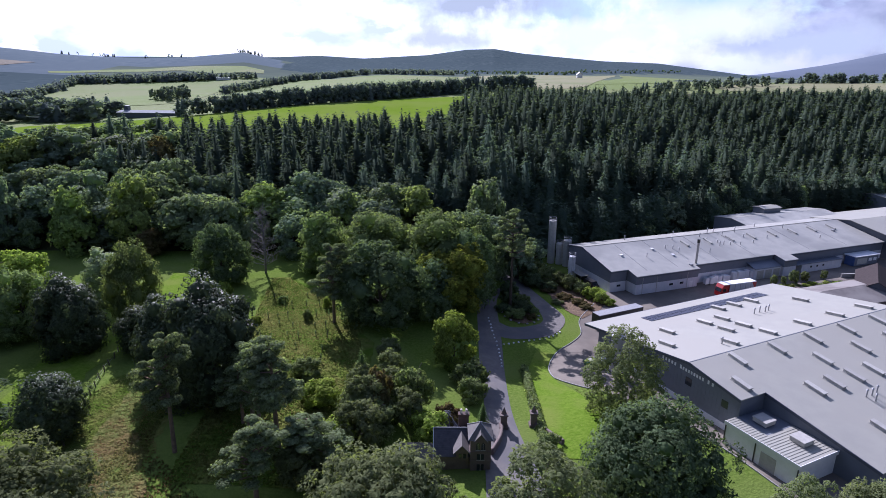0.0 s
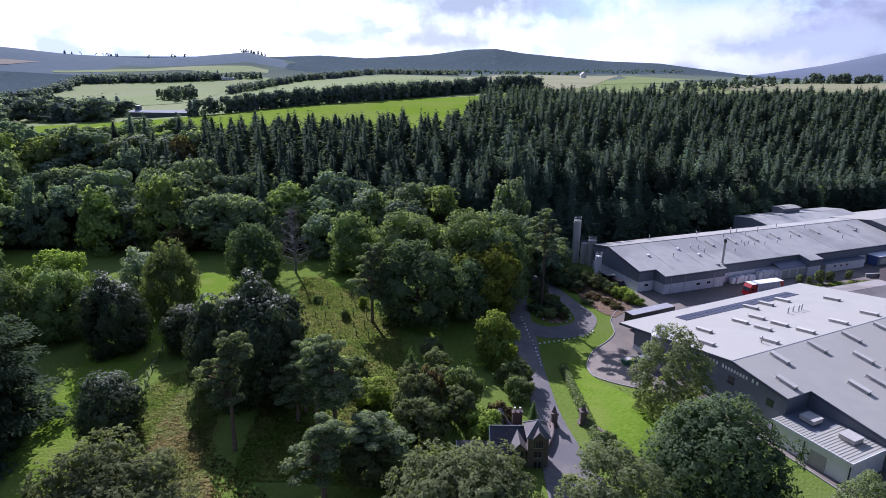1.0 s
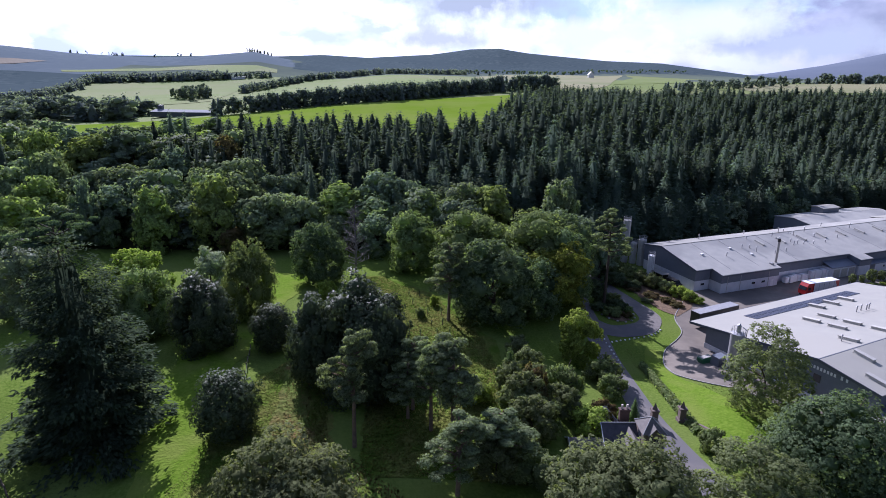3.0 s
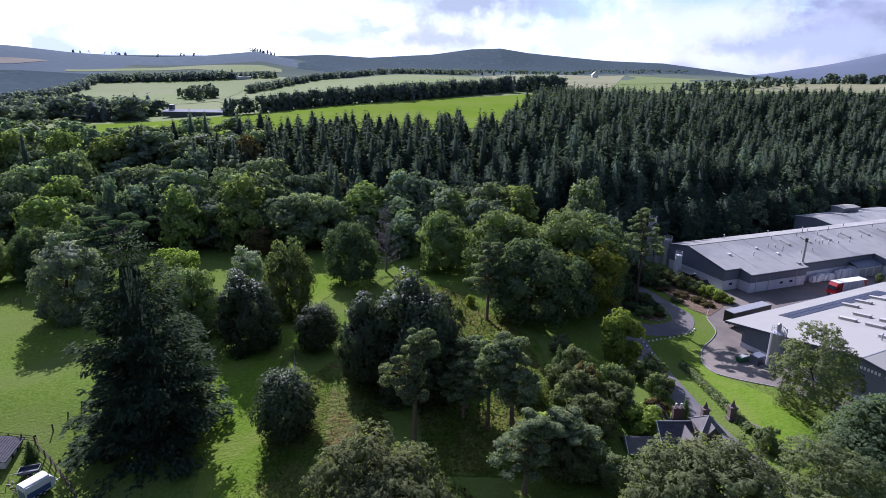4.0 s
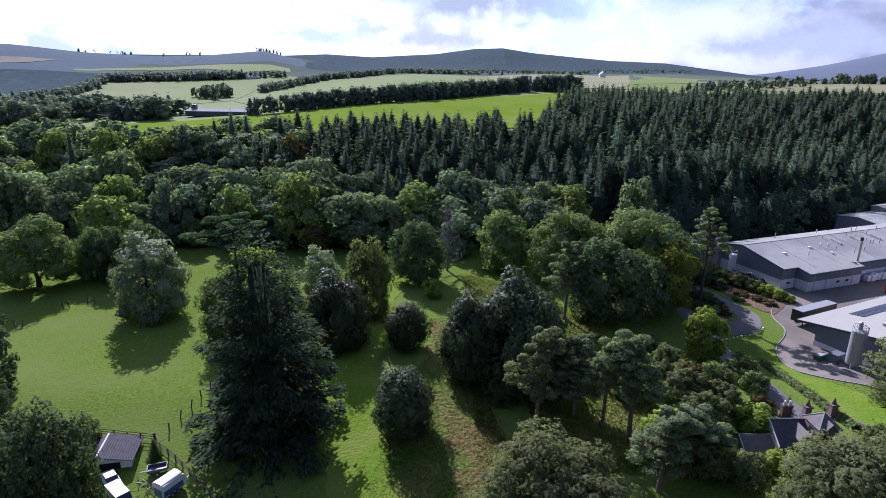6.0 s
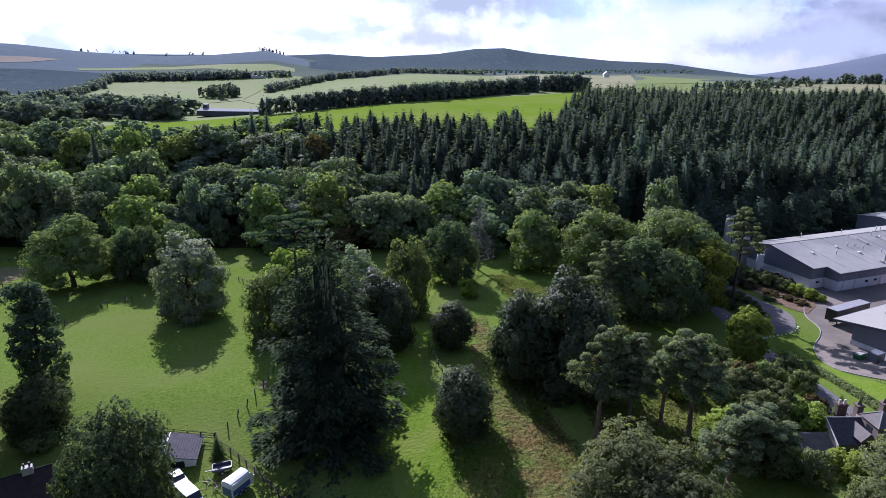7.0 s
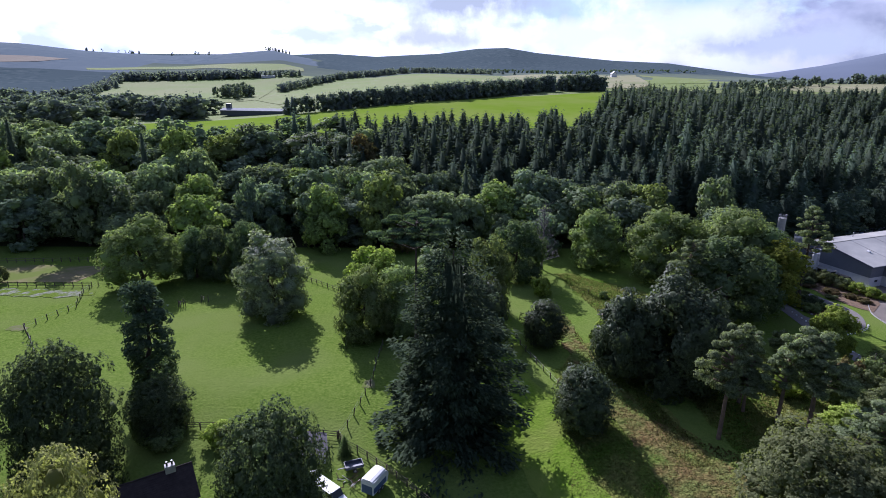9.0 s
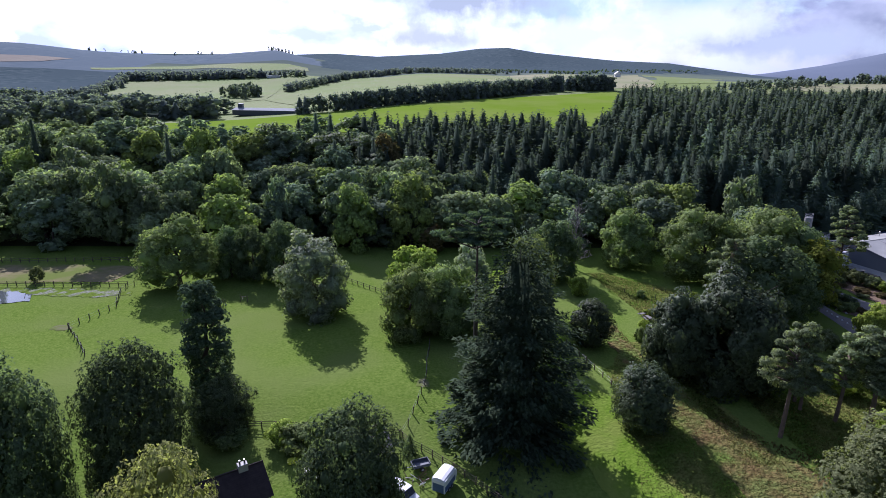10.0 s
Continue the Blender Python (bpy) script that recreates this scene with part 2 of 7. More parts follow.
M_UNIT = material("grey roof light casing", (0.44, 0.425, 0.385), (0.37, 0.36, 0.325), scale=1.5, rough=0.7, vary=0.12, spec=0.3)
M_STEEL = material("weathered galvanised steel", (0.42, 0.42, 0.43), (0.34, 0.34, 0.35), scale=0.8, rough=0.55, metal=0.6, stretch=(6, 6, 0.4))
M_BLACK = material("black paint", (0.018, 0.018, 0.02), (0.03, 0.03, 0.03), scale=2, rough=0.4)
M_RED = material("red paint", (0.42, 0.022, 0.02), (0.36, 0.02, 0.02), scale=1, rough=0.35)
M_GLASS = material("dark glass", (0.02, 0.025, 0.03), (0.03, 0.035, 0.045), scale=0.5, rough=0.08, spec=0.7)
M_SOLAR = material("solar cells", (0.030, 0.036, 0.060), (0.045, 0.050, 0.075), scale=0.3, rough=0.35, spec=0.3, vary=0.1)
M_SLATE = material("roof slate", (0.070, 0.068, 0.078), (0.100, 0.096, 0.104), scale=1.4, rough=0.9, spec=0.1, vary=0.04)
# pale from weathering, and from sun on the slopes put into the colour
M_SLATE_PALE = material("weathered slate paled for sunlight", (0.175, 0.160, 0.148), (0.135, 0.125, 0.120), scale=1.6, rough=0.85, spec=0.15, vary=0.04)
M_ROOF_DARK = material("blackened slate", (0.040, 0.032, 0.032), (0.058, 0.046, 0.044), scale=1.6, rough=0.9, spec=0.1)
M_LEAD = material("weathered lead", (0.30, 0.30, 0.31), (0.24, 0.24, 0.25), scale=2, rough=0.6)
M_SANDSTONE = material("sandstone", (0.165, 0.122, 0.108), (0.125, 0.095, 0.086), scale=1.2, rough=0.9, bump=0.2, bump_scale=6)
M_SILL = material("worn painted sill", (0.34, 0.31, 0.28), (0.27, 0.25, 0.23), scale=3, rough=0.9)
M_HARL = material("cream harled wall", (0.62, 0.56, 0.48), (0.54, 0.48, 0.41), scale=1.5, rough=0.95, bump=0.2, bump_scale=15)
M_BRICK = material("chimney brick", (0.095, 0.058, 0.048), (0.070, 0.048, 0.042), scale=3, rough=0.9)
M_TIMBER = material("weathered fence timber", (0.125, 0.095, 0.070), (0.085, 0.068, 0.052), scale=4, rough=0.95, vary=0.2)
M_RUST = material("rusty iron", (0.11, 0.05, 0.03), (0.07, 0.04, 0.03), scale=4, rough=0.9)
M_TYRE = material("rubber", (0.02, 0.02, 0.02), (0.03, 0.03, 0.03), scale=5, rough=0.85)
M_BLUE = material("blue paint", (0.05, 0.09, 0.22), (0.06, 0.10, 0.24), scale=1, rough=0.4)
M_GREEN = material("green paint", (0.03, 0.16, 0.07), (0.03, 0.13, 0.06), scale=1, rough=0.5)
M_LIME = material("bright yellow plastic", (0.55, 0.60, 0.05), (0.5, 0.55, 0.05), scale=2, rough=0.5)
# the mountain's blue-grey is air haze held in its base colour
M_PEAK = material("far mountain in blue haze", (0.142, 0.166, 0.204), (0.133, 0.157, 0.195), scale=0.003, rough=1.0, spec=0.0)

M_FARM_ROOF = material("dull farm roof sheet", (0.323, 0.332, 0.342), (0.266, 0.275, 0.285), scale=0.4, rough=0.95, spec=0.1)
# lighter and bluer than real needles, standing in for haze over the hills
L_HILL = leaf("hill forestry in haze tint", (0.150, 0.176, 0.190), (0.175, 0.200, 0.208), trans=0.4, vary=0, island=0.08, spec=0.0, rough=0.9)
M_TUFT_STRAW = material("straw-coloured grass", (0.170, 0.215, 0.045), (0.270, 0.250, 0.080), scale=0.22, rough=0.9, island=0.35, spec=0.0, translucent=0.6)
M_TUFT_DRY = material("dry bracken fronds", (0.230, 0.150, 0.060), (0.160, 0.150, 0.050), scale=0.3, rough=0.95, island=0.3, spec=0.05, translucent=0.5)
M_BARE = material("trampled bare ground", (0.150, 0.142, 0.085), (0.110, 0.140, 0.036), scale=0.9, rough=1.0, spec=0.0)
L_WILLOW = leaf("grey-green willow leaves", (0.130, 0.152, 0.072), (0.162, 0.184, 0.092), island=0.36, spec=0.0, rough=0.6)
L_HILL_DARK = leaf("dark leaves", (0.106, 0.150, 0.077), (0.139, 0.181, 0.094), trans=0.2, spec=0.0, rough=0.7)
# forest green shifted towards blue to carry the haze before this hill
M_MIDWOOD = material("rounded hill forest in haze", (0.056, 0.081, 0.087), (0.099, 0.125, 0.128), scale=0.10, rough=1.0, spec=0.0, third=(0.074, 0.099, 0.105), third_scale=0.012)
# haze over the wood is mixed into these leaves: paler and bluer
L_HAZY_WOOD = leaf("woodland leaves", (0.189, 0.243, 0.138), (0.243, 0.287, 0.161), spec=0.0, rough=0.8)
L_EDGE = leaf("sunny woodland leaves", (0.188, 0.239, 0.085), (0.226, 0.274, 0.099), spec=0.0, rough=0.8)
# the darker crowns carry the same painted haze
L_HAZY_WOOD_DARK = leaf("dark woodland leaves", (0.146, 0.194, 0.138), (0.187, 0.229, 0.157), spec=0.0, rough=0.8)
M_FADED = material("faded hill field", (0.215, 0.190, 0.150), (0.240, 0.215, 0.165), scale=0.03, rough=1.0, spec=0.02)
L_OAK = leaf("oak leaves", (0.144, 0.189, 0.080), (0.192, 0.224, 0.096), spec=0.0, rough=0.7)
L_DARK = leaf("dark leaves", (0.106, 0.150, 0.077), (0.139, 0.181, 0.094), spec=0.0, rough=0.7)
L_DEEP = leaf("deep green leaves", (0.078, 0.107, 0.058), (0.102, 0.130, 0.070), spec=0.0, rough=0.7)
L_BRIGHT = leaf("bright lime leaves", (0.205, 0.262, 0.057), (0.243, 0.291, 0.067), spec=0.0, rough=0.7)
L_YELLOW = leaf("yellowing leaves", (0.215, 0.222, 0.042), (0.150, 0.188, 0.043), spec=0.0, rough=0.7)
L_PALE = leaf("silvery leaves", (0.182, 0.222, 0.128), (0.150, 0.190, 0.104), spec=0.05, rough=0.7)
L_SILVER = leaf("silver lime leaves", (0.250, 0.285, 0.200), (0.205, 0.245, 0.155), spec=0.1, rough=0.6)
L_GLOSSY = leaf("glossy dark leaves", (0.055, 0.076, 0.038), (0.080, 0.099, 0.054), trans=0.2, spec=0.07, rough=0.5)
L_OLIVE = leaf("olive-green leaves", (0.180, 0.188, 0.078), (0.220, 0.225, 0.092), spec=0.0, rough=0.7)
L_COPPER = leaf("brownish leaves", (0.138, 0.103, 0.052), (0.109, 0.103, 0.046), spec=0.0, rough=0.7)
L_FIR = leaf("fir needles", (0.062, 0.094, 0.058), (0.088, 0.120, 0.070), trans=0.3, vary=0.3, spec=0.0, rough=0.9)
L_SPRUCE = leaf("spruce needles", (0.073, 0.112, 0.040), (0.101, 0.146, 0.052), trans=0.3, vary=0.3, spec=0.0, rough=0.8)
L_PINE = leaf("pine needles", (0.146, 0.182, 0.100), (0.184, 0.218, 0.118), trans=0.4, spec=0.0, rough=0.8)
# blue in these needles imitates haze over the plantation
L_PLANTED = leaf("plantation needles in haze tint", (0.084, 0.118, 0.090), (0.114, 0.146, 0.102), trans=0.35, vary=0.4, island=0.2, spec=0.0, rough=0.8)
M_BRACKEN = material("dead bracken and rough grass", (0.150, 0.105, 0.042), (0.120, 0.140, 0.038), scale=0.35, rough=1.0, bump=0.9, bump_scale=1.5, spec=0.05, third=(0.105, 0.150, 0.028), third_scale=0.16, third_range=(0.46, 0.58))


# ---- geometry helpers ----
def mesh_of(name, V, F, mat, smooth=False, normals=None):
    """A mesh from an array of points and arrays of faces (each array has one number of corners), with its own normals if given."""
    me = bpy.data.meshes.new(name)
    V = np.asarray(V, np.float32)
    F = [np.asarray(f, np.int32) for f in (F if isinstance(F, list) else [F]) if len(f)]
    me.vertices.add(len(V))
    me.vertices.foreach_set("co", V.ravel())
    loops = np.concatenate([f.ravel() for f in F])
    sizes = np.concatenate([np.full(len(f), f.shape[1], np.int32) for f in F])
    me.loops.add(len(loops))
    me.loops.foreach_set("vertex_index", loops)
    me.polygons.add(len(sizes))
    me.polygons.foreach_set("loop_start", np.concatenate(([0], np.cumsum(sizes)[:-1])).astype(np.int32))
    if smooth:
        me.polygons.foreach_set("use_smooth", np.ones(len(sizes), bool))
    me.update(calc_edges=True)
    if normals is not None:
        me.attributes.new("custom_normal", "FLOAT_VECTOR", "POINT").data.foreach_set("vector", np.asarray(normals, np.float32).ravel())
    me.materials.append(mat)
    return me


class Shape:
    """Collects boxes, prisms and tubes into one mesh."""

    def __init__(self):
        self.bm = bmesh.new()

    def box(self, lo, hi, m=None, bevel=0.0):
        made = bmesh.ops.create_cube(self.bm, size=1.0)["verts"]
        lo, hi = Vector(lo), Vector(hi)
        mid, size = (lo + hi) / 2, hi - lo
        for v in made:
            v.co = Vector((v.co.x * size.x, v.co.y * size.y, v.co.z * size.z)) + mid
        if bevel:
            edges = list({e for v in made for e in v.link_edges})
            res = bmesh.ops.bevel(self.bm, geom=edges, offset=bevel, segments=2, affect="EDGES", clamp_overlap=True)
            made = list({v for f in res["faces"] for v in f.verts} | {v for v in made if v.is_valid})
        if m is not None:
            bmesh.ops.transform(self.bm, matrix=m, verts=made)
        return self

    def prism(self, outline, a, b, axis="y", m=None):
        """A closed outline of (p, q) pairs drawn out along an axis from a to b."""
        n = len(outline)
        place = {"x": lambda p, q, s: (s, p, q), "y": lambda p, q, s: (p, s, q), "z": lambda p, q, s: (p, q, s)}[axis]
        A = [self.bm.verts.new(place(p, q, a)) for p, q in outline]
        B = [self.bm.verts.new(place(p, q, b)) for p, q in outline]
        self.bm.faces.new(A[::-1])
        self.bm.faces.new(B)
        for i in range(n):
            self.bm.faces.new((A[i], A[(i + 1) % n], B[(i + 1) % n], B[i]))
        if m is not None:
            bmesh.ops.transform(self.bm, matrix=m, verts=A + B)
        return self

    def tube(self, a, b, r0, r1=None, n=10):
        a, b = Vector(a), Vector(b)
        d = b - a
        r1 = r0 if r1 is None else r1
        q = d.to_track_quat("Z", "Y").to_matrix()
        A, B = [], []
        for i in range(n):
            w = 2 * math.pi * i / n
            e = q @ Vector((math.cos(w), math.sin(w), 0))
            A.append(self.bm.verts.new(a + e * r0))
            B.append(self.bm.verts.new(b + e * max(r1, 1e-3)))
        for i in range(n):
            self.bm.faces.new((A[i], A[(i + 1) % n], B[(i + 1) % n], B[i]))
        self.bm.faces.new(A[::-1])
        self.bm.faces.new(B)
        return self

    def face(self, pts):
        self.bm.faces.new([self.bm.verts.new(p) for p in pts])
        return self

    def mesh(self, name, mat, smooth=False):
        bmesh.ops.recalc_face_normals(self.bm, faces=self.bm.faces)
        me = bpy.data.meshes.new(name)
        self.bm.to_mesh(me)
        self.bm.free()
        me.materials.append(mat)
        if smooth:
            for p in me.polygons:
                p.use_smooth = True
        return me


def part(name, shape, mat, parent=None, label="", at=None, smooth=False):
    """One mesh object under a thing; shape is a Shape or a ready mesh."""
    me = shape.mesh(name, mat, smooth) if isinstance(shape, Shape) else shape
    ob = new(name, me)
    ob.parent = parent
    if at is not None:
        ob.matrix_basis = at
    if label:
        ob["label"] = label
    return ob


def thing(name, m, label, category, group="", kind=""):
    ob = new(name)
    ob.matrix_basis = m
    ob.empty_display_size = 0.5
    return tagged(ob, label, category, group, kind)


# ---- the ground ----
def ss(a, b, v):
    t = np.clip((np.asarray(v, float) - a) / (b - a), 0, 1)
    return t * t * (3 - 2 * t)


# skylines of three ridges: slope sideways (x / y) and height above the eye for each metre of distance
RIDGE_NEAR = ((-1.2, -0.735, -0.63, -0.5, -0.425, -0.332, -0.285, -0.2, 0.0, 0.5, 1.2), (0.055, 0.038, 0.027, 0.021, 0.0235, 0.031, 0.021, 0.008, 0.002, -0.012, -0.012))
RIDGE_MID = ((-1.2, -0.285, -0.21, -0.135, -0.03, 0.034, 0.08, 0.127, 0.2, 0.26, 0.35, 0.52, 0.6, 1.2), (0.024, 0.0235, 0.0265, 0.0225, 0.028, 0.0365, 0.038, 0.031, 0.0245, 0.0195, 0.0165, -0.004, -0.008, -0.01))
RIDGE_FAR = ((-1.2, 0.3, 0.48, 0.53, 0.63, 0.735, 0.95, 1.2), (0.005, -0.005, -0.004, 0.001, 0.0155, 0.0365, 0.06, 0.062))


def ridge(profile, slope, distance):
    return 61 + np.interp(slope, profile[0], profile[1]) * distance


def height(x, y):
    """The ground's height: park and works in front, the wooded bank, then fields and three ridges."""
    x, y = np.asarray(x, float), np.asarray(y, float)
    park = 10.2 - 0.03 * np.clip(y - 85, 0, 90) - 0.12 * np.clip(78 - y, 0, 40) * ss(45, 75, -x)
    east = ss(-25, 22, x - 0.15 * (y - 100))
    works = 2.3 + 5.2 * (1 - ss(72, 112, y)) * (1 - ss(24, 38, x - 0.3 * (y - 80)))
    z = park * (1 - east) + works * east
    z = z - 1.6 * np.exp(-((x + 2) ** 2 / 45 + (y - 68) ** 2 / 50))
    z = z - 1.1 * np.exp(-((x - 11) ** 2 / 70 + (y - 77) ** 2 / 130))
    foot = 168 + 0.5 * np.clip(x - 12, 0, 160)
    head = 265 + 0.9 * np.clip(x - 10, 0, 150)
    z = z + (36 - 8 * ss(60, 260, -x) - z) * ss(0, 1, (y - foot) / (head - foot))
    z = z + 6 * ss(300, 480, y) * ss(-330, -60, x) + 9 * ss(450, 750, y)
    d = np.maximum(y, 200)
    a = x / d
    z = z + (ridge(RIDGE_NEAR, a, 1250) - z) * ss(650, 1250, y)
    z = z + (ridge(RIDGE_MID, a, 2100) - z) * ss(1350, 2100, y)
    z = z + (ridge(RIDGE_FAR, a, 4000) - z) * ss(2300, 4000, y)
    return z


def smooth_line(pts, n):
    """A Catmull-Rom line through points, n of them, evenly along its length."""
    P = np.array([pts[0], *pts, pts[-1]], float)
    out = []
    for i in range(1, len(P) - 2):
        t = np.linspace(0, 1, 20, endpoint=False)[:, None]
        a, b, c, d = P[i - 1], P[i], P[i + 1], P[i + 2]
        out.append(0.5 * (2 * b + (c - a) * t + (2 * a - 5 * b + 4 * c - d) * t ** 2 + (3 * b - a - 3 * c + d) * t ** 3))
    out = np.vstack(out + [P[-1:]])
    s = np.concatenate(([0], np.cumsum(np.linalg.norm(np.diff(out, axis=0), axis=1))))
    w = np.linspace(0, s[-1], n)
    return np.stack([np.interp(w, s, out[:, k]) for k in range(2)], 1)


def grid_faces(rows, cols):
    i = np.arange(rows * cols).reshape(rows, cols)
    return np.stack([i[:-1, :-1], i[:-1, 1:], i[1:, 1:], i[1:, :-1]], -1).reshape(-1, 4)


def strip(name, left, right, mat, lift=0.05, n=60, across=12, label="", category="", wobble=0.0, kind="structure"):
    """A sheet laid on the ground between two lines."""
    A, B = smooth_line(left, n), smooth_line(right, n)
    if wobble:
        for E, k in ((A, 0.0), (B, 7.3)):
            E += np.array([[noise.noise(Vector((x * 0.2, y * 0.2, k))), noise.noise(Vector((x * 0.2, y * 0.2, k + 3)))] for x, y in E]) * wobble
            E += np.array([[noise.noise(Vector((x * 0.9, y * 0.9, k))), noise.noise(Vector((x * 0.9, y * 0.9, k + 3)))] for x, y in E]) * wobble * 0.5
    w = np.linspace(0, 1, across)[None, :, None]
    P = A[:, None] * (1 - w) + B[:, None] * w
    z = height(P[..., 0], P[..., 1]) + lift
    V = np.concatenate([P, z[..., None]], -1).reshape(-1, 3)
    F = grid_faces(n, across)
    a, b, c = V[F[0][0]], V[F[0][1]], V[F[0][2]]
    if np.cross(b - a, c - b)[2] < 0:
        F = F[:, ::-1]
    ob = new(name, mesh_of(name, V, F, mat, True))
    return tagged(ob, label, category, kind=kind)


def stretched(lo, hi, core_lo, core_hi, step, grow):
    mid = list(np.arange(core_lo, core_hi + step / 2, step))
    up, s = [core_hi], step
    while up[-1] < hi:
        s *= grow
        up.append(up[-1] + s)
    dn, s = [core_lo], step
    while dn[-1] > lo:
        s *= grow
        dn.append(dn[-1] - s)
    return np.array(dn[:0:-1] + mid + up[1:])


def build_ground():
    xs = stretched(-4600, 4600, -240, 160, 3.2, 1.045)
    ys = stretched(-400, 4700, 10, 290, 3.0, 1.028)
    X, Y = np.meshgrid(xs, ys)
    Z = height(X, Y)
    V = np.stack([X, Y, Z], -1).reshape(-1, 3)
    F = grid_faces(len(ys), len(xs))
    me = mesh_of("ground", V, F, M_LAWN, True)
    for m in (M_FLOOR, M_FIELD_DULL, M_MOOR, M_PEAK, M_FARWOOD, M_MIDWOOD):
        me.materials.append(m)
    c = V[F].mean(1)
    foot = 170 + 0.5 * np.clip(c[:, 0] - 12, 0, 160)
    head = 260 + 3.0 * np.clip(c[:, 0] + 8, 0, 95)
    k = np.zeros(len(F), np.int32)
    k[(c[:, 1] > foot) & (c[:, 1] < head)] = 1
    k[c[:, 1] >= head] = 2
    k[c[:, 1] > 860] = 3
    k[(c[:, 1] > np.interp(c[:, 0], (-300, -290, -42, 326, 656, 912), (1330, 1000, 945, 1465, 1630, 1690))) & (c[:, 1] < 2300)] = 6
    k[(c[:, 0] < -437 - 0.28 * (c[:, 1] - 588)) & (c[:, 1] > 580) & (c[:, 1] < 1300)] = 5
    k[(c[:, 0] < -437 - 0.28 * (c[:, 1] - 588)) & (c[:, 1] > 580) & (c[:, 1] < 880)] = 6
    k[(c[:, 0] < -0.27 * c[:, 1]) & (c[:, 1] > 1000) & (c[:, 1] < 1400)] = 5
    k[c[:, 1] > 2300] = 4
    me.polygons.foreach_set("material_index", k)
    tagged(new("ground", me), "rolling grassy parkland running up to wooded hills", "ground", kind="structure")


build_ground()

# rough meadow either side of a mown path
strip("rough_meadow", ((-66, 40), (-60, 62), (-58, 82), (-51, 98)), ((-34, 40), (-40, 62), (-43, 82), (-46, 98)), M_MEADOW, 0.06, wobble=2.0, label="rough uncut grass gone yellow in patches", category="meadow")
strip("rough_meadow", ((-36, 60), (-38.5, 90), (-41, 107), (-44, 128), (-46, 142)), ((-8, 60), (-13, 85), (-15, 104), (-24, 124), (-41, 143)), M_MEADOW, 0.07, wobble=1.6, label="rough uncut grass on a bank below trees", category="meadow")
strip("bracken_patch", ((-48, 50), (-49.5, 58), (-50.5, 66), (-52, 80), (-53.5, 98), (-51.5, 113)), ((-35, 50), (-38, 58), (-42, 66), (-46.5, 76), (-49.5, 94), (-49.7, 113)), M_BRACKEN, 0.11, wobble=1.2, label="brown bracken and dead grass below the pines", category="undergrowth")
strip("lush_lawn", ((-63, 48), (-66.8, 60.5), (-70.6, 74.3), (-73.5, 92), (-71, 114), (-74, 147)), ((-54, 46), (-57.2, 59.5), (-60, 74), (-62.5, 92), (-62.5, 114), (-59, 142)), M_LUSH, 0.09, n=90, across=16, wobble=1.6, label="lush bright green mown grass between park trees", category="lawn")
strip("lush_lawn", ((15.6, 70), (15.2, 82), (16.2, 99), (18.5, 108), (20, 113)), ((27, 68), (26.5, 80), (25.0, 90), (20.8, 99.5), (21.2, 106), (23.6, 112)), M_LUSH, 0.09, n=80, wobble=0.5, label="lush bright green mown grass beside the drive", category="lawn")
# drive, turning loop and works yard
strip("drive", ((5.5, 60), (6.0, 70.7), (6.9, 87.8), (7.1, 104), (7.6, 118), (8, 129), (9, 140), (12, 150)), ((14.5, 60), (12.5, 72), (11.4, 84), (11.9, 100), (12.6, 112), (13.0, 122), (13.5, 138), (16, 148)), M_ASPHALT, 0.07, label="narrow grey tarmac drive between grass verges", category="road")
strip("turning_loop", ((10, 119), (14.5, 117.7), (20.6, 119.1), (26.4, 122.6), (30.0, 131), (27.5, 141), (24, 152), (20, 165)), ((12, 127), (15.5, 124), (20, 125.5), (23.5, 128), (24.5, 132), (23, 141), (19, 150), (14, 165)), M_ASPHALT, 0.09, label="curved tarmac turning loop round a planted bed", category="road")
KERB_LINE = ((47, 152), (38, 138), (33.4, 130), (32.2, 122.6), (29.4, 118), (24.5, 112.4), (21.6, 105.5), (21.3, 101.0), (21.9, 98.6), (25.6, 94.6), (30.5, 91.4), (36, 89.5), (41, 86), (45, 80), (49, 71), (58, 48))
strip("yard", KERB_LINE, ((230, 250), (230, 225), (230, 200), (230, 180), (230, 165), (230, 150), (230, 130), (230, 115), (230, 100), (230, 90), (230, 80), (230, 70), (230, 60), (230, 45)), M_YARD, 0.05, n=90, across=60, label="grey concrete works yard round the factory sheds", category="yard")


def kerb():
    """A run of kerb stones, each one set on the ground along the yard's edge."""
    line = smooth_line(KERB_LINE, 76)
    base = new("kerb")
    tagged(base, "pale concrete kerb along the yard edge", "kerb", kind="structure")
    me = Shape().box((-0.5, -0.09, -0.15), (0.5, 0.09, 0.16), bevel=0.02).mesh("kerb_stone", M_KERB)
    for a, b in zip(line[8:-1], line[9:]):
        d = b - a
        L = float(np.hypot(*d))
        za, zb = float(height(*a)), float(height(*b))
        m = Matrix.Translation(((a[0] + b[0]) / 2, (a[1] + b[1]) / 2, (za + zb) / 2 + 0.05)) @ Matrix.Rotation(math.atan2(d[1], d[0]), 4, "Z") @ Matrix.Rotation(-math.atan2(zb - za, L), 4, "Y") @ Matrix.Diagonal((L - 0.02, 1, 1, 1))
        part("kerb_stone", me, M_KERB, base, at=m)


kerb()
# planted bed, arena, pond and stones
strip("planting_bed", ((24, 158), (29, 146), (31, 136), (34, 131)), ((36, 163), (42, 151), (44, 143), (39, 135)), M_SOIL, 0.12, label="bark-mulched planting bed beside the works drive", category="flower bed", wobble=1.0)
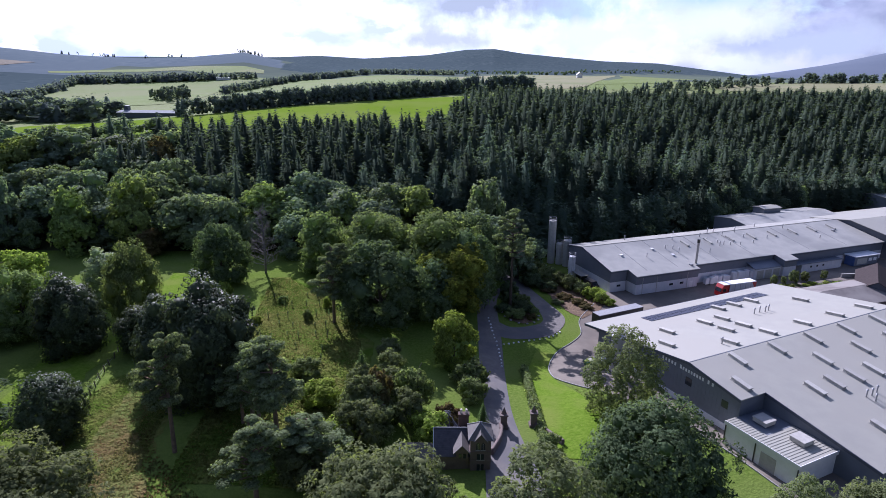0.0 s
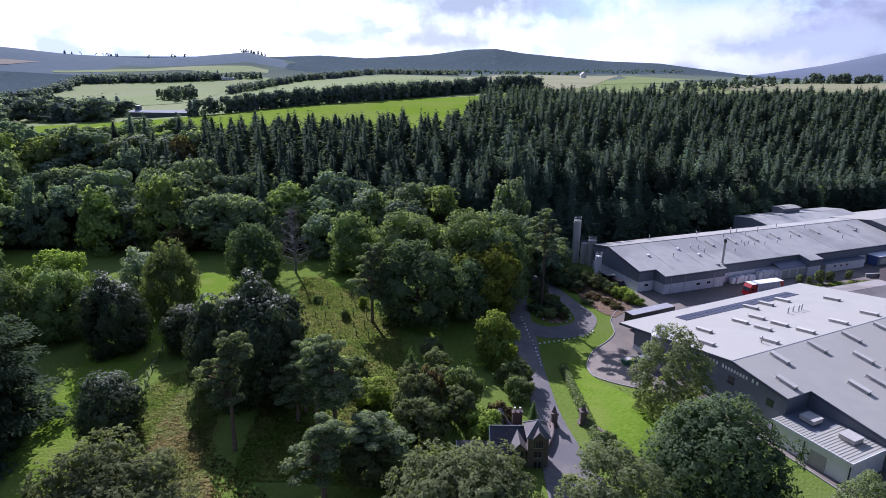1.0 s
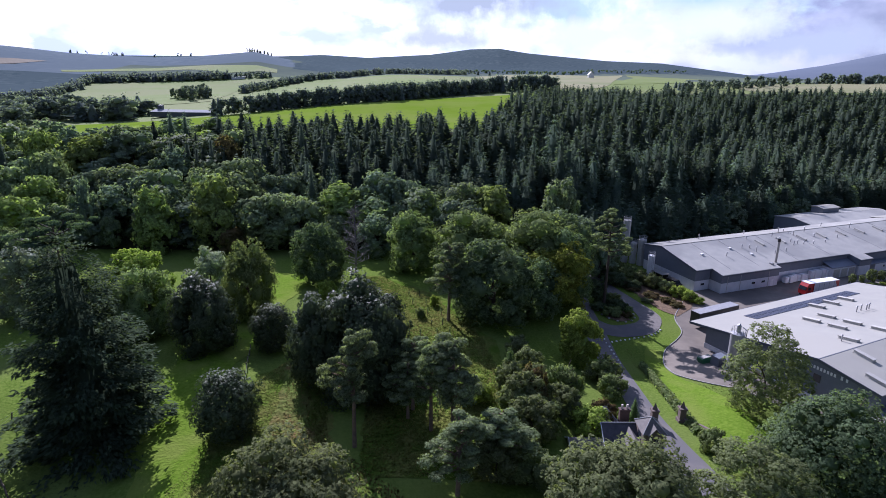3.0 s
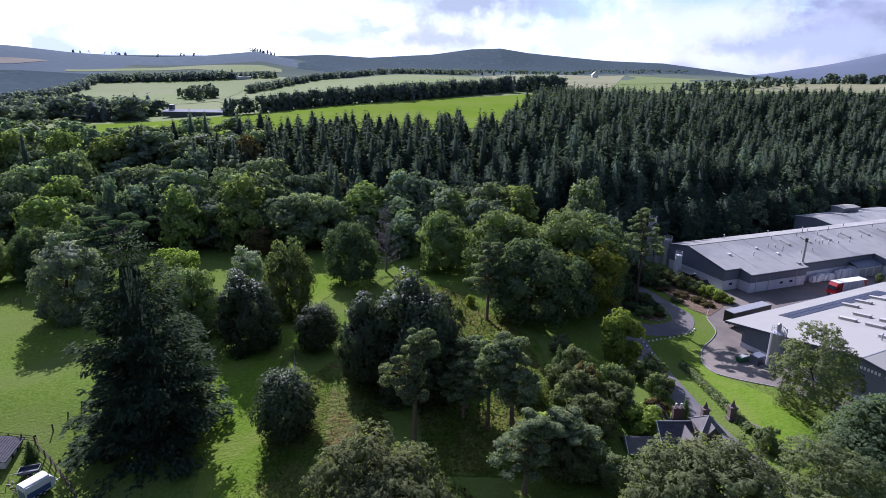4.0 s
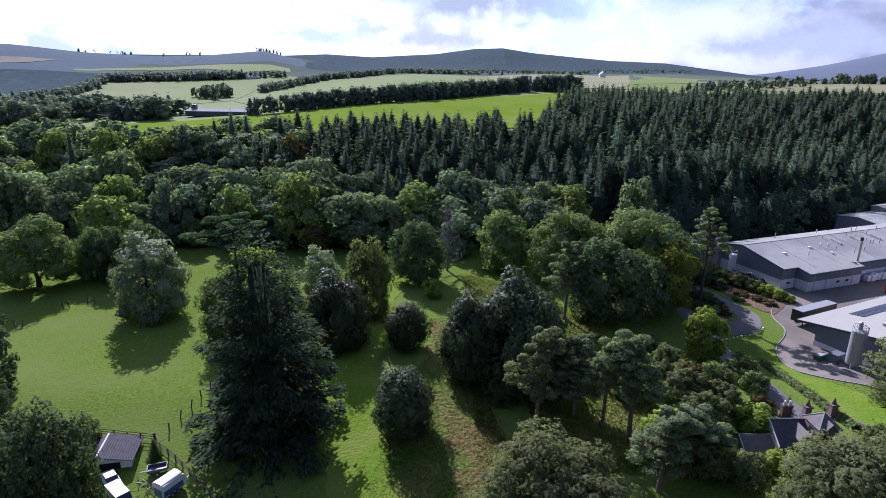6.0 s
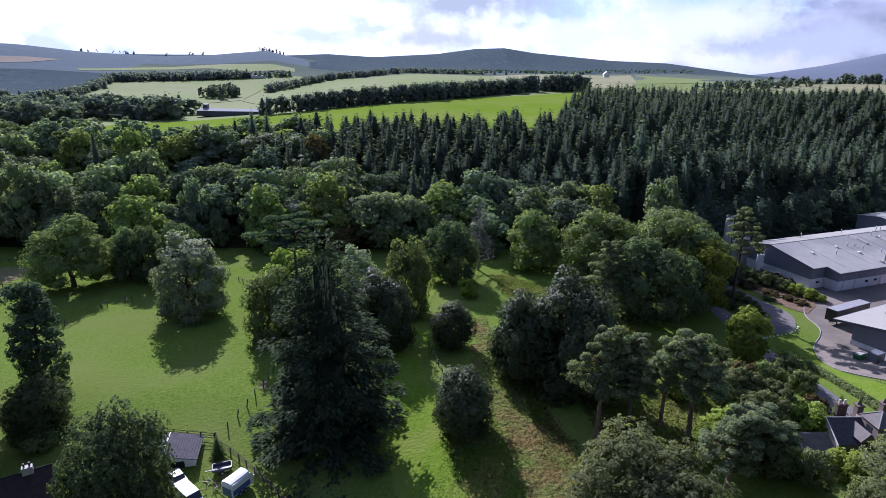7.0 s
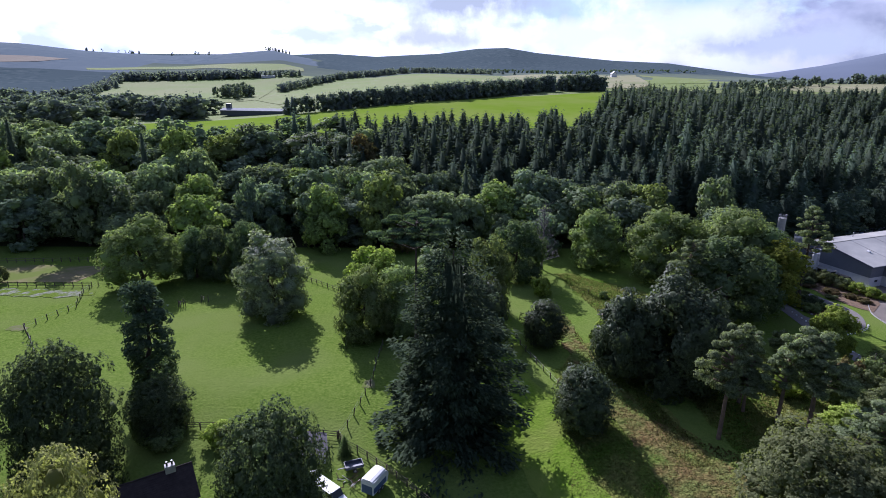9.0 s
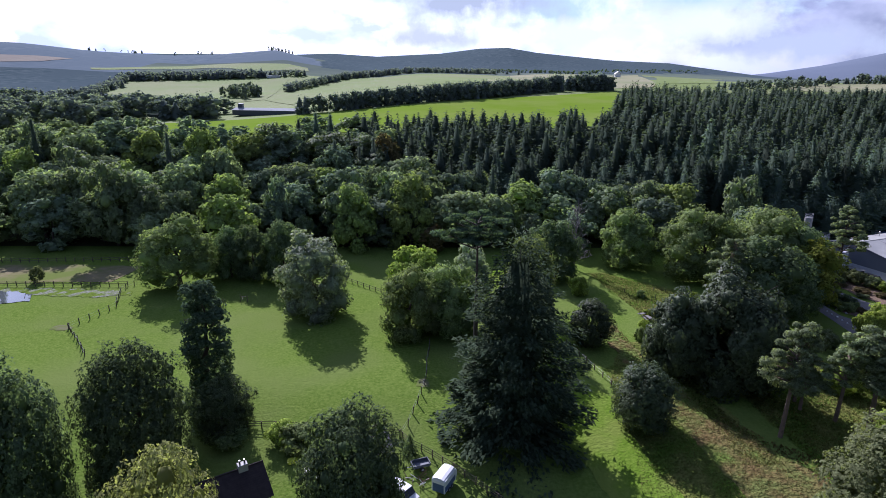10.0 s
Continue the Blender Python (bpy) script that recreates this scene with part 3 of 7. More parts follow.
strip("island_bed", ((16, 128), (18.5, 126.5), (22, 128.5)), ((15.5, 136), (18.5, 138), (22, 136)), M_SOIL, 0.12, label="dark planted island inside the turning loop", category="flower bed", wobble=0.8)
strip("riding_arena", ((-235, 134), (-200, 133), (-170, 134.5)), ((-235, 148), (-200, 149), (-168, 148)), M_SAND, 0.07, n=120, label="worn brown sand riding arena with rail fences", category="arena", wobble=1.2)
strip("stone_edge", ((-215, 124.5), (-190, 126), (-176, 123.5), (-160, 124.5)), ((-215, 129), (-190, 130), (-174, 128.5), (-161, 128)), M_STONE_BED, 0.08, n=140, label="strip of grey stones at the pond's edge", category="gravel", wobble=1.5)
strip("pond", ((-215, 117), (-195, 117), (-181, 120)), ((-215, 127), (-196, 127.5), (-184, 125)), M_WATER, 0.11, n=120, label="shallow pond reflecting the bright sky", category="water", wobble=1.2)
strip("bare_patch", ((-90.8, 80.9), (-89.7, 80.6), (-88.6, 81.0)), ((-90.6, 82.4), (-89.6, 83.0), (-88.7, 82.2)), M_BARE, 0.06, n=40, label="pale trampled patch at a fence post", category="ground patch", wobble=0.8)
strip("bare_patch", ((-166.5, 104.2), (-164, 103.8), (-161.8, 104.4)), ((-166.3, 105.8), (-164, 106.4), (-161.6, 105.6)), M_BARE, 0.06, n=40, label="trampled muddy patch at a fence corner", category="ground patch", wobble=0.8)
# fields on the hills
strip("pasture", ((-262, 300), (-200, 272), (-110, 259), (-49, 258), (60, 305)), ((-258, 362), (-240, 367), (-154, 387), (-64, 427), (80, 548)), M_FIELD, 0.32, n=70, across=36, label="sunlit bright green pasture above the wood", category="field")
strip("pasture", ((-440, 560), (-380, 555), (-287, 552), (-252, 580)), ((-488, 782), (-404, 816), (-340, 826), (-284, 815)), M_FIELD_DULL, 0.32, n=40, across=24, label="pale green sloping hill pasture", category="field")
strip("pasture", ((-195, 480), (-150, 580), (-80, 640), (20, 690)), ((-254, 580), (-200, 760), (-110, 910), (20, 890)), M_FIELD_DULL, 0.32, n=40, across=24, label="long narrow green field behind a tree belt", category="field")
strip("stubble_field", ((-30, 640), (60, 604), (125, 598), (162, 665)), ((-12, 822), (156, 1150), (290, 1330), (415, 1470)), M_STUBBLE, 0.32, n=40, across=24, label="pale yellow stubble field on the ridge", category="field")
strip("pasture", ((166, 668), (250, 900), (340, 1150), (424, 1470)), ((264, 705), (340, 900), (450, 1150), (575, 1350)), M_FIELD_DULL, 0.32, n=40, across=16, label="green ridge field beside the stubble", category="field")
strip("stubble_field", ((272, 570), (340, 560), (430, 560), (640, 590)), ((285, 680), (400, 705), (550, 745), (900, 800)), M_STUBBLE, 0.32, n=40, across=20, label="pale straw-coloured field beyond the forest", category="field")
strip("stubble_field", ((-590, 893), (-432, 950), (-354, 905), (-275, 908)), ((-602, 910), (-448, 990), (-380, 985), (-285, 948)), M_FIELD_DULL, 0.32, n=40, across=14, label="thin pale field strip high on the hill", category="field")
strip("stubble_field", ((-900, 905), (-780, 915), (-690, 940)), ((-900, 985), (-770, 988), (-672, 992)), M_FADED, 0.32, n=30, across=14, label="faded field on the hill shoulder", category="field")


# ---- trees ----
def unit(v):
    return v / np.maximum(np.linalg.norm(v, axis=-1, keepdims=True), 1e-9)


def leaves_on(rng, P, Nrm, size, spread=0.8, long=1.3):
    """Small pointed leaf clumps at P, facing roughly along the normals and shaded with the crown's round form."""
    n = len(P)
    nn = unit(Nrm + rng.normal(0, spread, (n, 3)) * 0.5)
    t = unit(np.cross(nn, rng.normal(0, 1, (n, 3))))
    b = np.cross(nn, t)
    s = (size * rng.uniform(0.6, 1.5, n))[:, None]
    V = np.stack([P - t * s * long * 0.55 - b * s * 0.30, P + t * s * long * 0.55 - b * s * 0.30 + nn * s * 0.1, P + b * s * 0.75], 1).reshape(-1, 3)
    return V, np.arange(3 * n).reshape(-1, 3), np.repeat(unit(Nrm * 0.75 + nn * 0.42), 3, 0)


ICO = {}


def ico(level):
    if level not in ICO:
        bm = bmesh.new()
        bmesh.ops.create_icosphere(bm, subdivisions=level, radius=1.0)
        ICO[level] = (np.array([v.co[:] for v in bm.verts]), np.array([[v.index for v in f.verts] for f in bm.faces]))
        bm.free()
    return ICO[level]


def gather(chunks):
    """Joins (points, faces, normals) sets; returns points, the faces sorted by corners, and normals."""
    V, F, N, n = [], {}, [], 0
    for v, f, *own in chunks:
        V.append(v)
        N.append(own[0] if own else unit(v - v.mean(0)))
        F.setdefault(f.shape[1], []).append(f + n)
        n += len(v)
    return np.vstack(V), [np.vstack(F[k]) for k in sorted(F)], np.vstack(N)


def limb(a, b, r0, r1, n=7):
    a, b = np.asarray(a, float), np.asarray(b, float)
    d = unit(b - a)
    e = unit(np.cross(d, (0.31, 0.17, 0.9) if abs(d[2]) < 0.9 else (1, 0, 0)))
    f = np.cross(d, e)
    w = np.linspace(0, 2 * np.pi, n, endpoint=False)[:, None]
    ring = np.cos(w) * e + np.sin(w) * f
    V = np.vstack([a + ring * r0, b + ring * r1])
    i = np.arange(n)
    return V, np.stack([i, (i + 1) % n, (i + 1) % n + n, i + n], 1)


def branching(rng, h, r, trunk_r, clear, count=9, lean=0.0, top=0.75):
    """A tapered trunk with limbs reaching into the crown."""
    out = []
    p = np.array([0, 0, -0.6])
    steps = 6
    rad = trunk_r * 1.35
    for i in range(steps):
        z = h * top * (i + 1) / steps
        q = np.array([rng.normal(0, 0.02 * h) * (i > 0) + lean * z, rng.normal(0, 0.02 * h) * (i > 0), z])
        nr = trunk_r * (1 - 0.8 * (i + 1) / steps)
        out.append(limb(p, q, rad, nr, 9))
        if z > clear:
            for _ in range(max(1, count // steps + 1)):
                w = rng.uniform(0, 2 * np.pi)
                e = q + np.array([math.cos(w), math.sin(w), rng.uniform(0.3, 0.9)]) * r * rng.uniform(0.3, 0.55)
                out.append(limb(q * 0.9 + p * 0.1, e, nr * 0.55, 0.05, 5))
        p, rad = q, nr
    return gather(out)


def broadleaf_crown(rng, h, r, clear, lobes=18, leaf_n=4500, leaf_size=0.6, upright=1.0, gap=0.0, core=True, rough=0.25, flat=1.0, long=1.3, lobe=1.0, heart=0.62, skirt=0.35, dome=1.05):
    """A crown of leafy lobes on a dome, open below, with an uneven outline."""
    H = h - clear
    cz = clear + H * 0.43
    C, R = [], []
    for i in range(lobes):
        u = (i + 0.5) / lobes
        zc = 1 - 1.95 * u
        w = i * 2.39996 + rng.uniform(-0.5, 0.5)
        s = math.sqrt(max(0.05, 1 - zc * zc)) if zc > 0 else 1 - skirt * zc * zc
        k = rng.uniform(0.56, 0.82)
        C.append((r * k * s * math.cos(w), r * k * s * math.sin(w), cz + H * 0.56 * k * zc * upright * flat))
        R.append(r * rng.uniform(0.25, 0.42))
    C.append((0, 0, cz + H * 0.18))
    R.append(r * 0.42)
    if skirt < 0.2:
        for i in range(8):
            w = i * 0.785 + rng.uniform(-0.3, 0.3)
            C.append((r * 0.62 * math.cos(w), r * 0.62 * math.sin(w), clear + H * rng.uniform(0.10, 0.18)))
            R.append(r * rng.uniform(0.28, 0.36))
    C, R = np.array(C), np.array(R) * lobe
    C[:, 2] = np.minimum(C[:, 2], h - R * 0.85)
    share = R ** 2 / (R ** 2).sum()
    chunks, P, Q = [], [], []
    for c, rad, s in zip(C, R, share):
        n = int(leaf_n * s)
        clump = max(leaf_size * 1.25, rad * 0.17)
        m = max(5, int(2.4 * (rad / clump) ** 2))
        e = unit(rng.normal(0, 1, (m, 3)))
        e = e[e[:, 2] > -0.7]
        cc = c + e * (rad - clump * 0.5) * rng.uniform(0.72, 1.10, (len(e), 1)) * np.array([1, 1, 0.94])
        cr = clump * rng.uniform(0.6, 1.35, len(e))
        pick = rng.integers(0, len(e), n)
        d = unit(rng.normal(0, 1, (n, 3)) + e[pick] * 0.55 + np.array([0, 0, 0.3]))
        p = cc[pick] + d * cr[pick][:, None] * rng.uniform(0.7, 1.1, (n, 1))
        keep = np.ones(n, bool)
        for c2, r2 in zip(C, R):
            keep &= np.linalg.norm(p - c2, axis=1) > r2 * 0.5
        keep &= rng.random(n) > gap
        P.append(p[keep])
        Q.append(unit(d[keep] * 0.5 + e[pick][keep] * 0.6 + unit(p[keep] - np.array([0, 0, cz - H * 0.1])) * dome))
        if core:
            V, F = ico(1)
            chunks.append((c + V * rad * heart * (1 + rng.normal(0, 0.14, (len(V), 1))), F))
    chunks.append(leaves_on(rng, np.vstack(P), np.vstack(Q), leaf_size, long=long))
    return gather(chunks)


def fir_crown(rng, h, r, clear, leaf_n=1500, leaf_size=0.55, whorls=15, per=8, power=0.75, core=0.5, ragged=0.35, droop=0.3, round_off=0.35, thick=0.5):
    """A pointed crown in tiers of boughs: needle sprays lie along each bough, pointing out and a little down."""
    n = leaf_n
    f = 1 - np.sqrt(rng.uniform(0.0, 1.0, n))
    level = np.floor(f * whorls).astype(int)
    table = rng.uniform(1 - ragged, 1 + ragged * 0.4, (whorls + 1, per))
    turn = rng.uniform(0, 6.3, whorls + 1)
    arm = rng.integers(0, per, n)
    w = (arm + rng.normal(0, 0.20, n)) / per * 2 * np.pi + turn[level]
    along = rng.uniform(0.25, 1.0, n) ** 0.6
    reach = r * np.clip(1 - f, 0, 1) ** power * table[level, arm]
    rr = reach * along
    fw = (level + 0.5 + rng.uniform(-thick, thick, n)) / whorls
    z = clear + (h - clear) * np.clip(fw, 0.0, 0.99) - droop * rr * (1 - 0.6 * f) + 0.10 * reach * along ** 4
    out = np.stack([np.cos(w), np.sin(w), np.zeros(n)], 1)
    P = np.stack([np.cos(w) * rr, np.sin(w) * rr, z], 1)
    d = unit(out + rng.normal(0, 0.38, (n, 3)) + np.array([0, 0, -0.35]) + np.array([0, 0, 1.1]) * (f[:, None] > 0.93))
    side = unit(np.cross(d, rng.normal(0, 0.5, (n, 3)) + np.array([0, 0, 1.0])))
    size = (leaf_size * rng.uniform(0.6, 1.4, n) * (1 - 0.45 * f))[:, None]
    V = np.stack([P - d * size * 0.5 - side * size * 0.42, P - d * size * 0.5 + side * size * 0.42, P + d * size * 1.1], 1)
    nn = np.cross(V[:, 1] - V[:, 0], V[:, 2] - V[:, 0])
    soft = unit(out * round_off + np.array([0, 0, 0.75]))
    flip = (nn * soft).sum(1) < 0
    V[flip] = V[flip][:, ::-1]
    N = unit(soft + rng.normal(0, 0.28, (n, 3)))
    k = 8
    a = np.linspace(0, 2 * np.pi, k, endpoint=False)
    rings = [(g, r * core * (1 - g) ** power) for g in (0.0, 0.3, 0.62, 0.9)]
    V0 = np.vstack([np.stack([np.cos(a) * q, np.sin(a) * q, np.full(k, clear + (h - clear) * g * 0.95 - 0.25 * q)], 1) for g, q in rings])
    i = np.arange(k)
    F0 = np.vstack([np.stack([i + m * k, (i + 1) % k + m * k, (i + 1) % k + (m + 1) * k, i + (m + 1) * k], 1) for m in range(3)])
    N0 = unit(np.concatenate([V0[:, :2] / r, np.full((len(V0), 1), 0.35)], 1))
    return gather([(V0, F0, N0), (V.reshape(-1, 3), np.arange(3 * n).reshape(-1, 3), np.repeat(N, 3, 0))])


def pine_crown(rng, h, r, clear, pads=16, leaf_n=2600, leaf_size=0.5, flat=0.55, spread=0.8):
    """Flattened needle pads at the ends of crooked limbs; returns crown and pad centres."""
    chunks, C = [], []
    for i in range(pads):
        f = i / (pads - 1)
        z = clear + (h - clear) * (0.15 + 0.8 * f)
        w = i * 2.4 + rng.uniform(-0.5, 0.5)
        k = r * rng.uniform(0.25, spread) * (1 - 0.55 * f ** 2 * (flat > 0.3))
        c = np.array([k * math.cos(w) + 0.22 * r * math.sin(5 * f + h), k * math.sin(w) + 0.22 * r * math.cos(4 * f + h), z])
        rad = r * rng.uniform(0.17, 0.34) * (1 - 0.25 * f)
        C.append(c)
        n = leaf_n // pads
        d = unit(rng.normal(0, 1, (n, 3)))
        p = c + d * rad * np.array([1, 1, flat]) * rng.uniform(0.55, 1.05, (n, 1))
        chunks.append(leaves_on(rng, p, unit(d + np.array([0, 0, 0.5])), leaf_size))
        V, F = ico(1)
        chunks.append((c + V * rad * np.array([0.4, 0.4, 0.35 * flat]), F))
    return gather(chunks), C


PROTO = {}


def prototype(key, kind, seed, h, r, clear, trunk_r, leaf_mat, bark=None, **kw):
    rng = np.random.default_rng(seed)
    if kind == "broad":
        crown = broadleaf_crown(rng, h, r, clear, **kw)
        trunk = branching(rng, h, r, trunk_r, clear)
    elif kind == "pine":
        crown, C = pine_crown(rng, h, r, clear, **kw)
        out = [limb((0, 0, -0.6), (0.2, 0.1, h * 0.5), trunk_r * 1.2, trunk_r * 0.8, 9), limb((0.2, 0.1, h * 0.5), (0, 0, h * 0.95), trunk_r * 0.8, 0.08, 8)]
        for c in C:
            out.append(limb((0.1, 0.05, c[2] - 0.25 * math.hypot(c[0], c[1]) - 0.4), c, 0.13, 0.04, 5))
        trunk = gather(out)
    else:
        crown = fir_crown(rng, h, r, clear, **kw)
        trunk = gather([limb((0, 0, -0.6), (0, 0, h * 0.9), trunk_r * 1.2, 0.05, 8)])
    PROTO[key] = (mesh_of("trunk", trunk[0], trunk[1], bark or M_BARK, True), mesh_of("crown", crown[0], crown[1], leaf_mat, True, crown[2]), h, r)


def plant(key, x, y, h, r, turn=0.0, label="", category="tree", group=""):
    """A tree of a prototype's make, of that height and crown radius, standing on the ground."""
    trunk, crown, H, R = PROTO[key]
    m = Matrix.Translation((x, y, float(height(x, y)))) @ Matrix.Rotation(radians(turn), 4, "Z") @ Matrix.Diagonal((r / R, r / R, h / H, 1))
    t = thing(category, m, label, category, group)
    part("trunk", trunk, None, t)
    part("crown", crown, None, t)
    return t


prototype("near_a", "broad", 11, 18, 7, 0.4, 0.38, L_DEEP, leaf_n=52000, leaf_size=0.20, lobes=70, lobe=0.92, heart=0.36, skirt=0.12)
prototype("near_b", "broad", 12, 18, 7, 0.88, 0.38, L_WILLOW, leaf_n=64000, leaf_size=0.15, lobes=90, long=2.0, lobe=0.78, heart=0.36, skirt=0.15)
prototype("near_dark", "broad", 13, 16, 7, 0.3, 0.38, L_DEEP, leaf_n=52000, leaf_size=0.20, lobes=66, lobe=0.92, heart=0.36, skirt=0.12)
prototype("near_olive", "broad", 20, 18, 7, 0.3, 0.38, L_OLIVE, leaf_n=52000, leaf_size=0.18, lobes=66, lobe=0.92, heart=0.36, skirt=0.12)
prototype("near_glossy", "broad", 14, 12, 5, 0.28, 0.3, L_GLOSSY, leaf_n=26000, leaf_size=0.18, lobes=40, skirt=0.12, heart=0.42)
prototype("birch", "broad", 15, 18, 6, 0.88, 0.22, L_WILLOW, leaf_n=30000, leaf_size=0.15, lobes=70, gap=0.15, core=False, upright=1.15, long=1.8, lobe=0.6)
prototype("ash", "broad", 29, 8, 3.6, 0.6, 0.1, L_WILLOW, leaf_n=7500, leaf_size=0.17, lobes=36, gap=0.1, long=1.7, lobe=0.7)
prototype("bush", "broad", 16, 5, 3, 0.03, 0.12, L_OAK, leaf_n=5500, leaf_size=0.18, lobes=16)
prototype("bush_bright", "broad", 17, 5, 3, 0.03, 0.12, L_BRIGHT, leaf_n=5500, leaf_size=0.18, lobes=16)
prototype("bush_copper", "broad", 18, 5, 3, 0.03, 0.12, L_COPPER, leaf_n=5000, leaf_size=0.25, lobes=12)
prototype("bush_dark", "broad", 36, 5, 3, 0.03, 0.12, L_DEEP, leaf_n=5500, leaf_size=0.2, lobes=16)
prototype("bush_pale", "broad", 19, 5, 3, 0.03, 0.12, L_WILLOW, leaf_n=5500, leaf_size=0.18, lobes=16)
prototype("oak_a", "broad", 21, 18, 8, 1.05, 0.42, L_OAK, leaf_n=21000, leaf_size=0.27, lobes=24, skirt=0.12)
prototype("oak_b", "broad", 22, 18, 8, 0.77, 0.42, L_OAK, leaf_n=21000, leaf_size=0.27, lobes=31, skirt=0.12, upright=1.1)
prototype("dark_a", "broad", 23, 18, 7, 0.77, 0.42, L_DARK, leaf_n=21000, leaf_size=0.27, lobes=26, skirt=0.12)
prototype("bright_a", "broad", 24, 14, 6, 0.56, 0.3, L_BRIGHT, leaf_n=21000, leaf_size=0.27, lobes=18)
prototype("yellow_a", "broad", 25, 18, 7, 0.88, 0.4, L_YELLOW, leaf_n=21000, leaf_size=0.27, lobes=22)
prototype("pale_a", "broad", 26, 18, 7, 0.7, 0.4, L_SILVER, leaf_n=21000, leaf_size=0.27, lobes=33, skirt=0.12, upright=1.1)
prototype("glossy_a", "broad", 27, 16, 7, 0.35, 0.4, L_GLOSSY, leaf_n=30000, leaf_size=0.25, lobes=43, skirt=0.12)
prototype("open_oak", "broad", 28, 20, 8, 1.57, 0.5, L_OAK, leaf_n=22000, leaf_size=0.27, lobes=26, gap=0.1)
prototype("wood_a", "broad", 31, 18, 7, 0.52, 0.35, L_HAZY_WOOD, leaf_n=5200, leaf_size=0.5, lobes=15, lobe=1.12)
prototype("wood_b", "broad", 32, 18, 7, 0.52, 0.35, L_HAZY_WOOD_DARK, leaf_n=5200, leaf_size=0.5, lobes=15, lobe=1.12, upright=1.15)
prototype("wood_c", "broad", 33, 18, 7, 0.52, 0.35, L_EDGE, leaf_n=5200, leaf_size=0.5, lobes=15, lobe=1.12)
prototype("wood_d", "broad", 34, 18, 7, 0.52, 0.35, L_PALE, leaf_n=5200, leaf_size=0.5, lobes=15, lobe=1.12, upright=1.1)
prototype("wood_e", "broad", 35, 18, 7, 0.52, 0.35, L_COPPER, leaf_n=5200, leaf_size=0.5, lobes=15, lobe=1.12)
prototype("great_fir", "fir", 41, 32, 8.5, 0.6, 0.6, L_FIR, leaf_n=40000, leaf_size=0.40, power=0.42, whorls=20, per=12, core=0.28, ragged=0.62, droop=0.42, thick=0.32)
prototype("ivy_conifer", "broad", 42, 21, 3.4, 0.2, 0.45, L_FIR, leaf_n=22000, leaf_size=0.22, lobes=64, upright=1.15, lobe=1.0, heart=0.45, skirt=0.15, dome=0.8)
prototype("young_conifer", "fir", 43, 10, 4, 0.1, 0.2, L_SPRUCE, leaf_n=4000, leaf_size=0.30, power=0.75, whorls=14, per=9)
prototype("fir_a", "fir", 44, 22, 4.2, 2.5, 0.3, L_PLANTED, leaf_n=1700, leaf_size=0.62, whorls=14, power=0.78)
prototype("fir_b", "fir", 45, 22, 4.2, 3.5, 0.3, L_PLANTED, leaf_n=1700, leaf_size=0.62, whorls=15, power=0.9)
prototype("fir_c", "fir", 46, 22, 4.2, 2.0, 0.3, L_PLANTED, leaf_n=1700, leaf_size=0.62, whorls=13, power=0.66)
prototype("pine_a", "pine", 51, 16, 4.2, 6.0, 0.28, L_PINE, M_PINE_BARK, leaf_n=15000, leaf_size=0.19, pads=44, flat=0.5)
prototype("pine_b", "pine", 52, 16, 4.2, 4.5, 0.26, L_PINE, M_PINE_BARK, leaf_n=15000, leaf_size=0.19, pads=48, flat=0.5)
prototype("tall_pine", "pine", 53, 26, 4.6, 13.0, 0.33, L_PINE, M_BARK, leaf_n=9500, leaf_size=0.24, pads=38, flat=0.45, spread=1.0)
prototype("cedar", "pine", 54, 29, 6, 24.5, 0.45, L_FIR, leaf_n=14000, leaf_size=0.26, pads=26, flat=0.14, spread=1.0)

# specimen trees of the park
G = "parkland trees"
plant("open_oak", -151.5, 132.0, 18.4, 9.6, 0, "tall open-crowned oak casting shade on the lawn", "tree", G)
plant("dark_a", -134.5, 137.0, 15.4, 5.0, 40, "dark green tree beside a silvery one", "tree", G)
plant("dark_a", -126.0, 135.5, 17.5, 5.8, 160, "dark green tree behind a silvery one", "tree", G)
plant("pale_a", -114.3, 113.8, 18.9, 7.8, 0, "silvery-leaved lime tree on the lawn", "tree", G)
plant("ivy_conifer", -124.5, 79.8, 20.9, 3.9, 0, "narrow dark conifer clad in ivy", "conifer", G)
plant("near_a", -125.5, 58.5, 23.2, 6.8, 20, "tall dense green lime tree beyond a garden", "tree", G)
plant("near_dark", -136.0, 51.0, 24.5, 6.4, 100, "large dark broadleaf tree at the garden edge", "tree", G)
plant("near_olive", -112.3, 37.5, 26.0, 6.2, 70, "rounded olive-green tree in the garden", "tree", G)
plant("near_dark", -97.5, 51.5, 18.6, 6.5, 10, "dark round-crowned tree between cottage and garage", "tree", G)
plant("near_dark", -119.0, 69.5, 9.2, 4.7, 30, "low dark tree at the foot of a narrow conifer", "tree", G)
plant("great_fir", -76.2, 70.0, 31.5, 11.0, 0, "huge dark fir with layered drooping boughs", "conifer", G)
plant("cedar", -81.6, 77.0, 31.0, 5.2, 30, "flat-topped cedar behind a huge fir", "conifer", G)
plant("bright_a", -91.8, 114.0, 16.4, 8.0, 0, "broad yellow-green lime tree", "tree", G)
plant("oak_b", -84.5, 104, 15.0, 6.6, 60, "green lime tree beside a huge fir", "tree", G)
plant("dark_a", -57.2, 138.0, 17.4, 7.2, 200, "dense round tree at the lawn's end", "tree", G)
plant("oak_a", -33.2, 150.0, 17.1, 8.0, 90, "round green oak at the wood's edge", "tree", G)
plant("oak_b", -17.0, 139.5, 19.5, 10.6, 0, "broad billowing green chestnut tree", "tree", G)
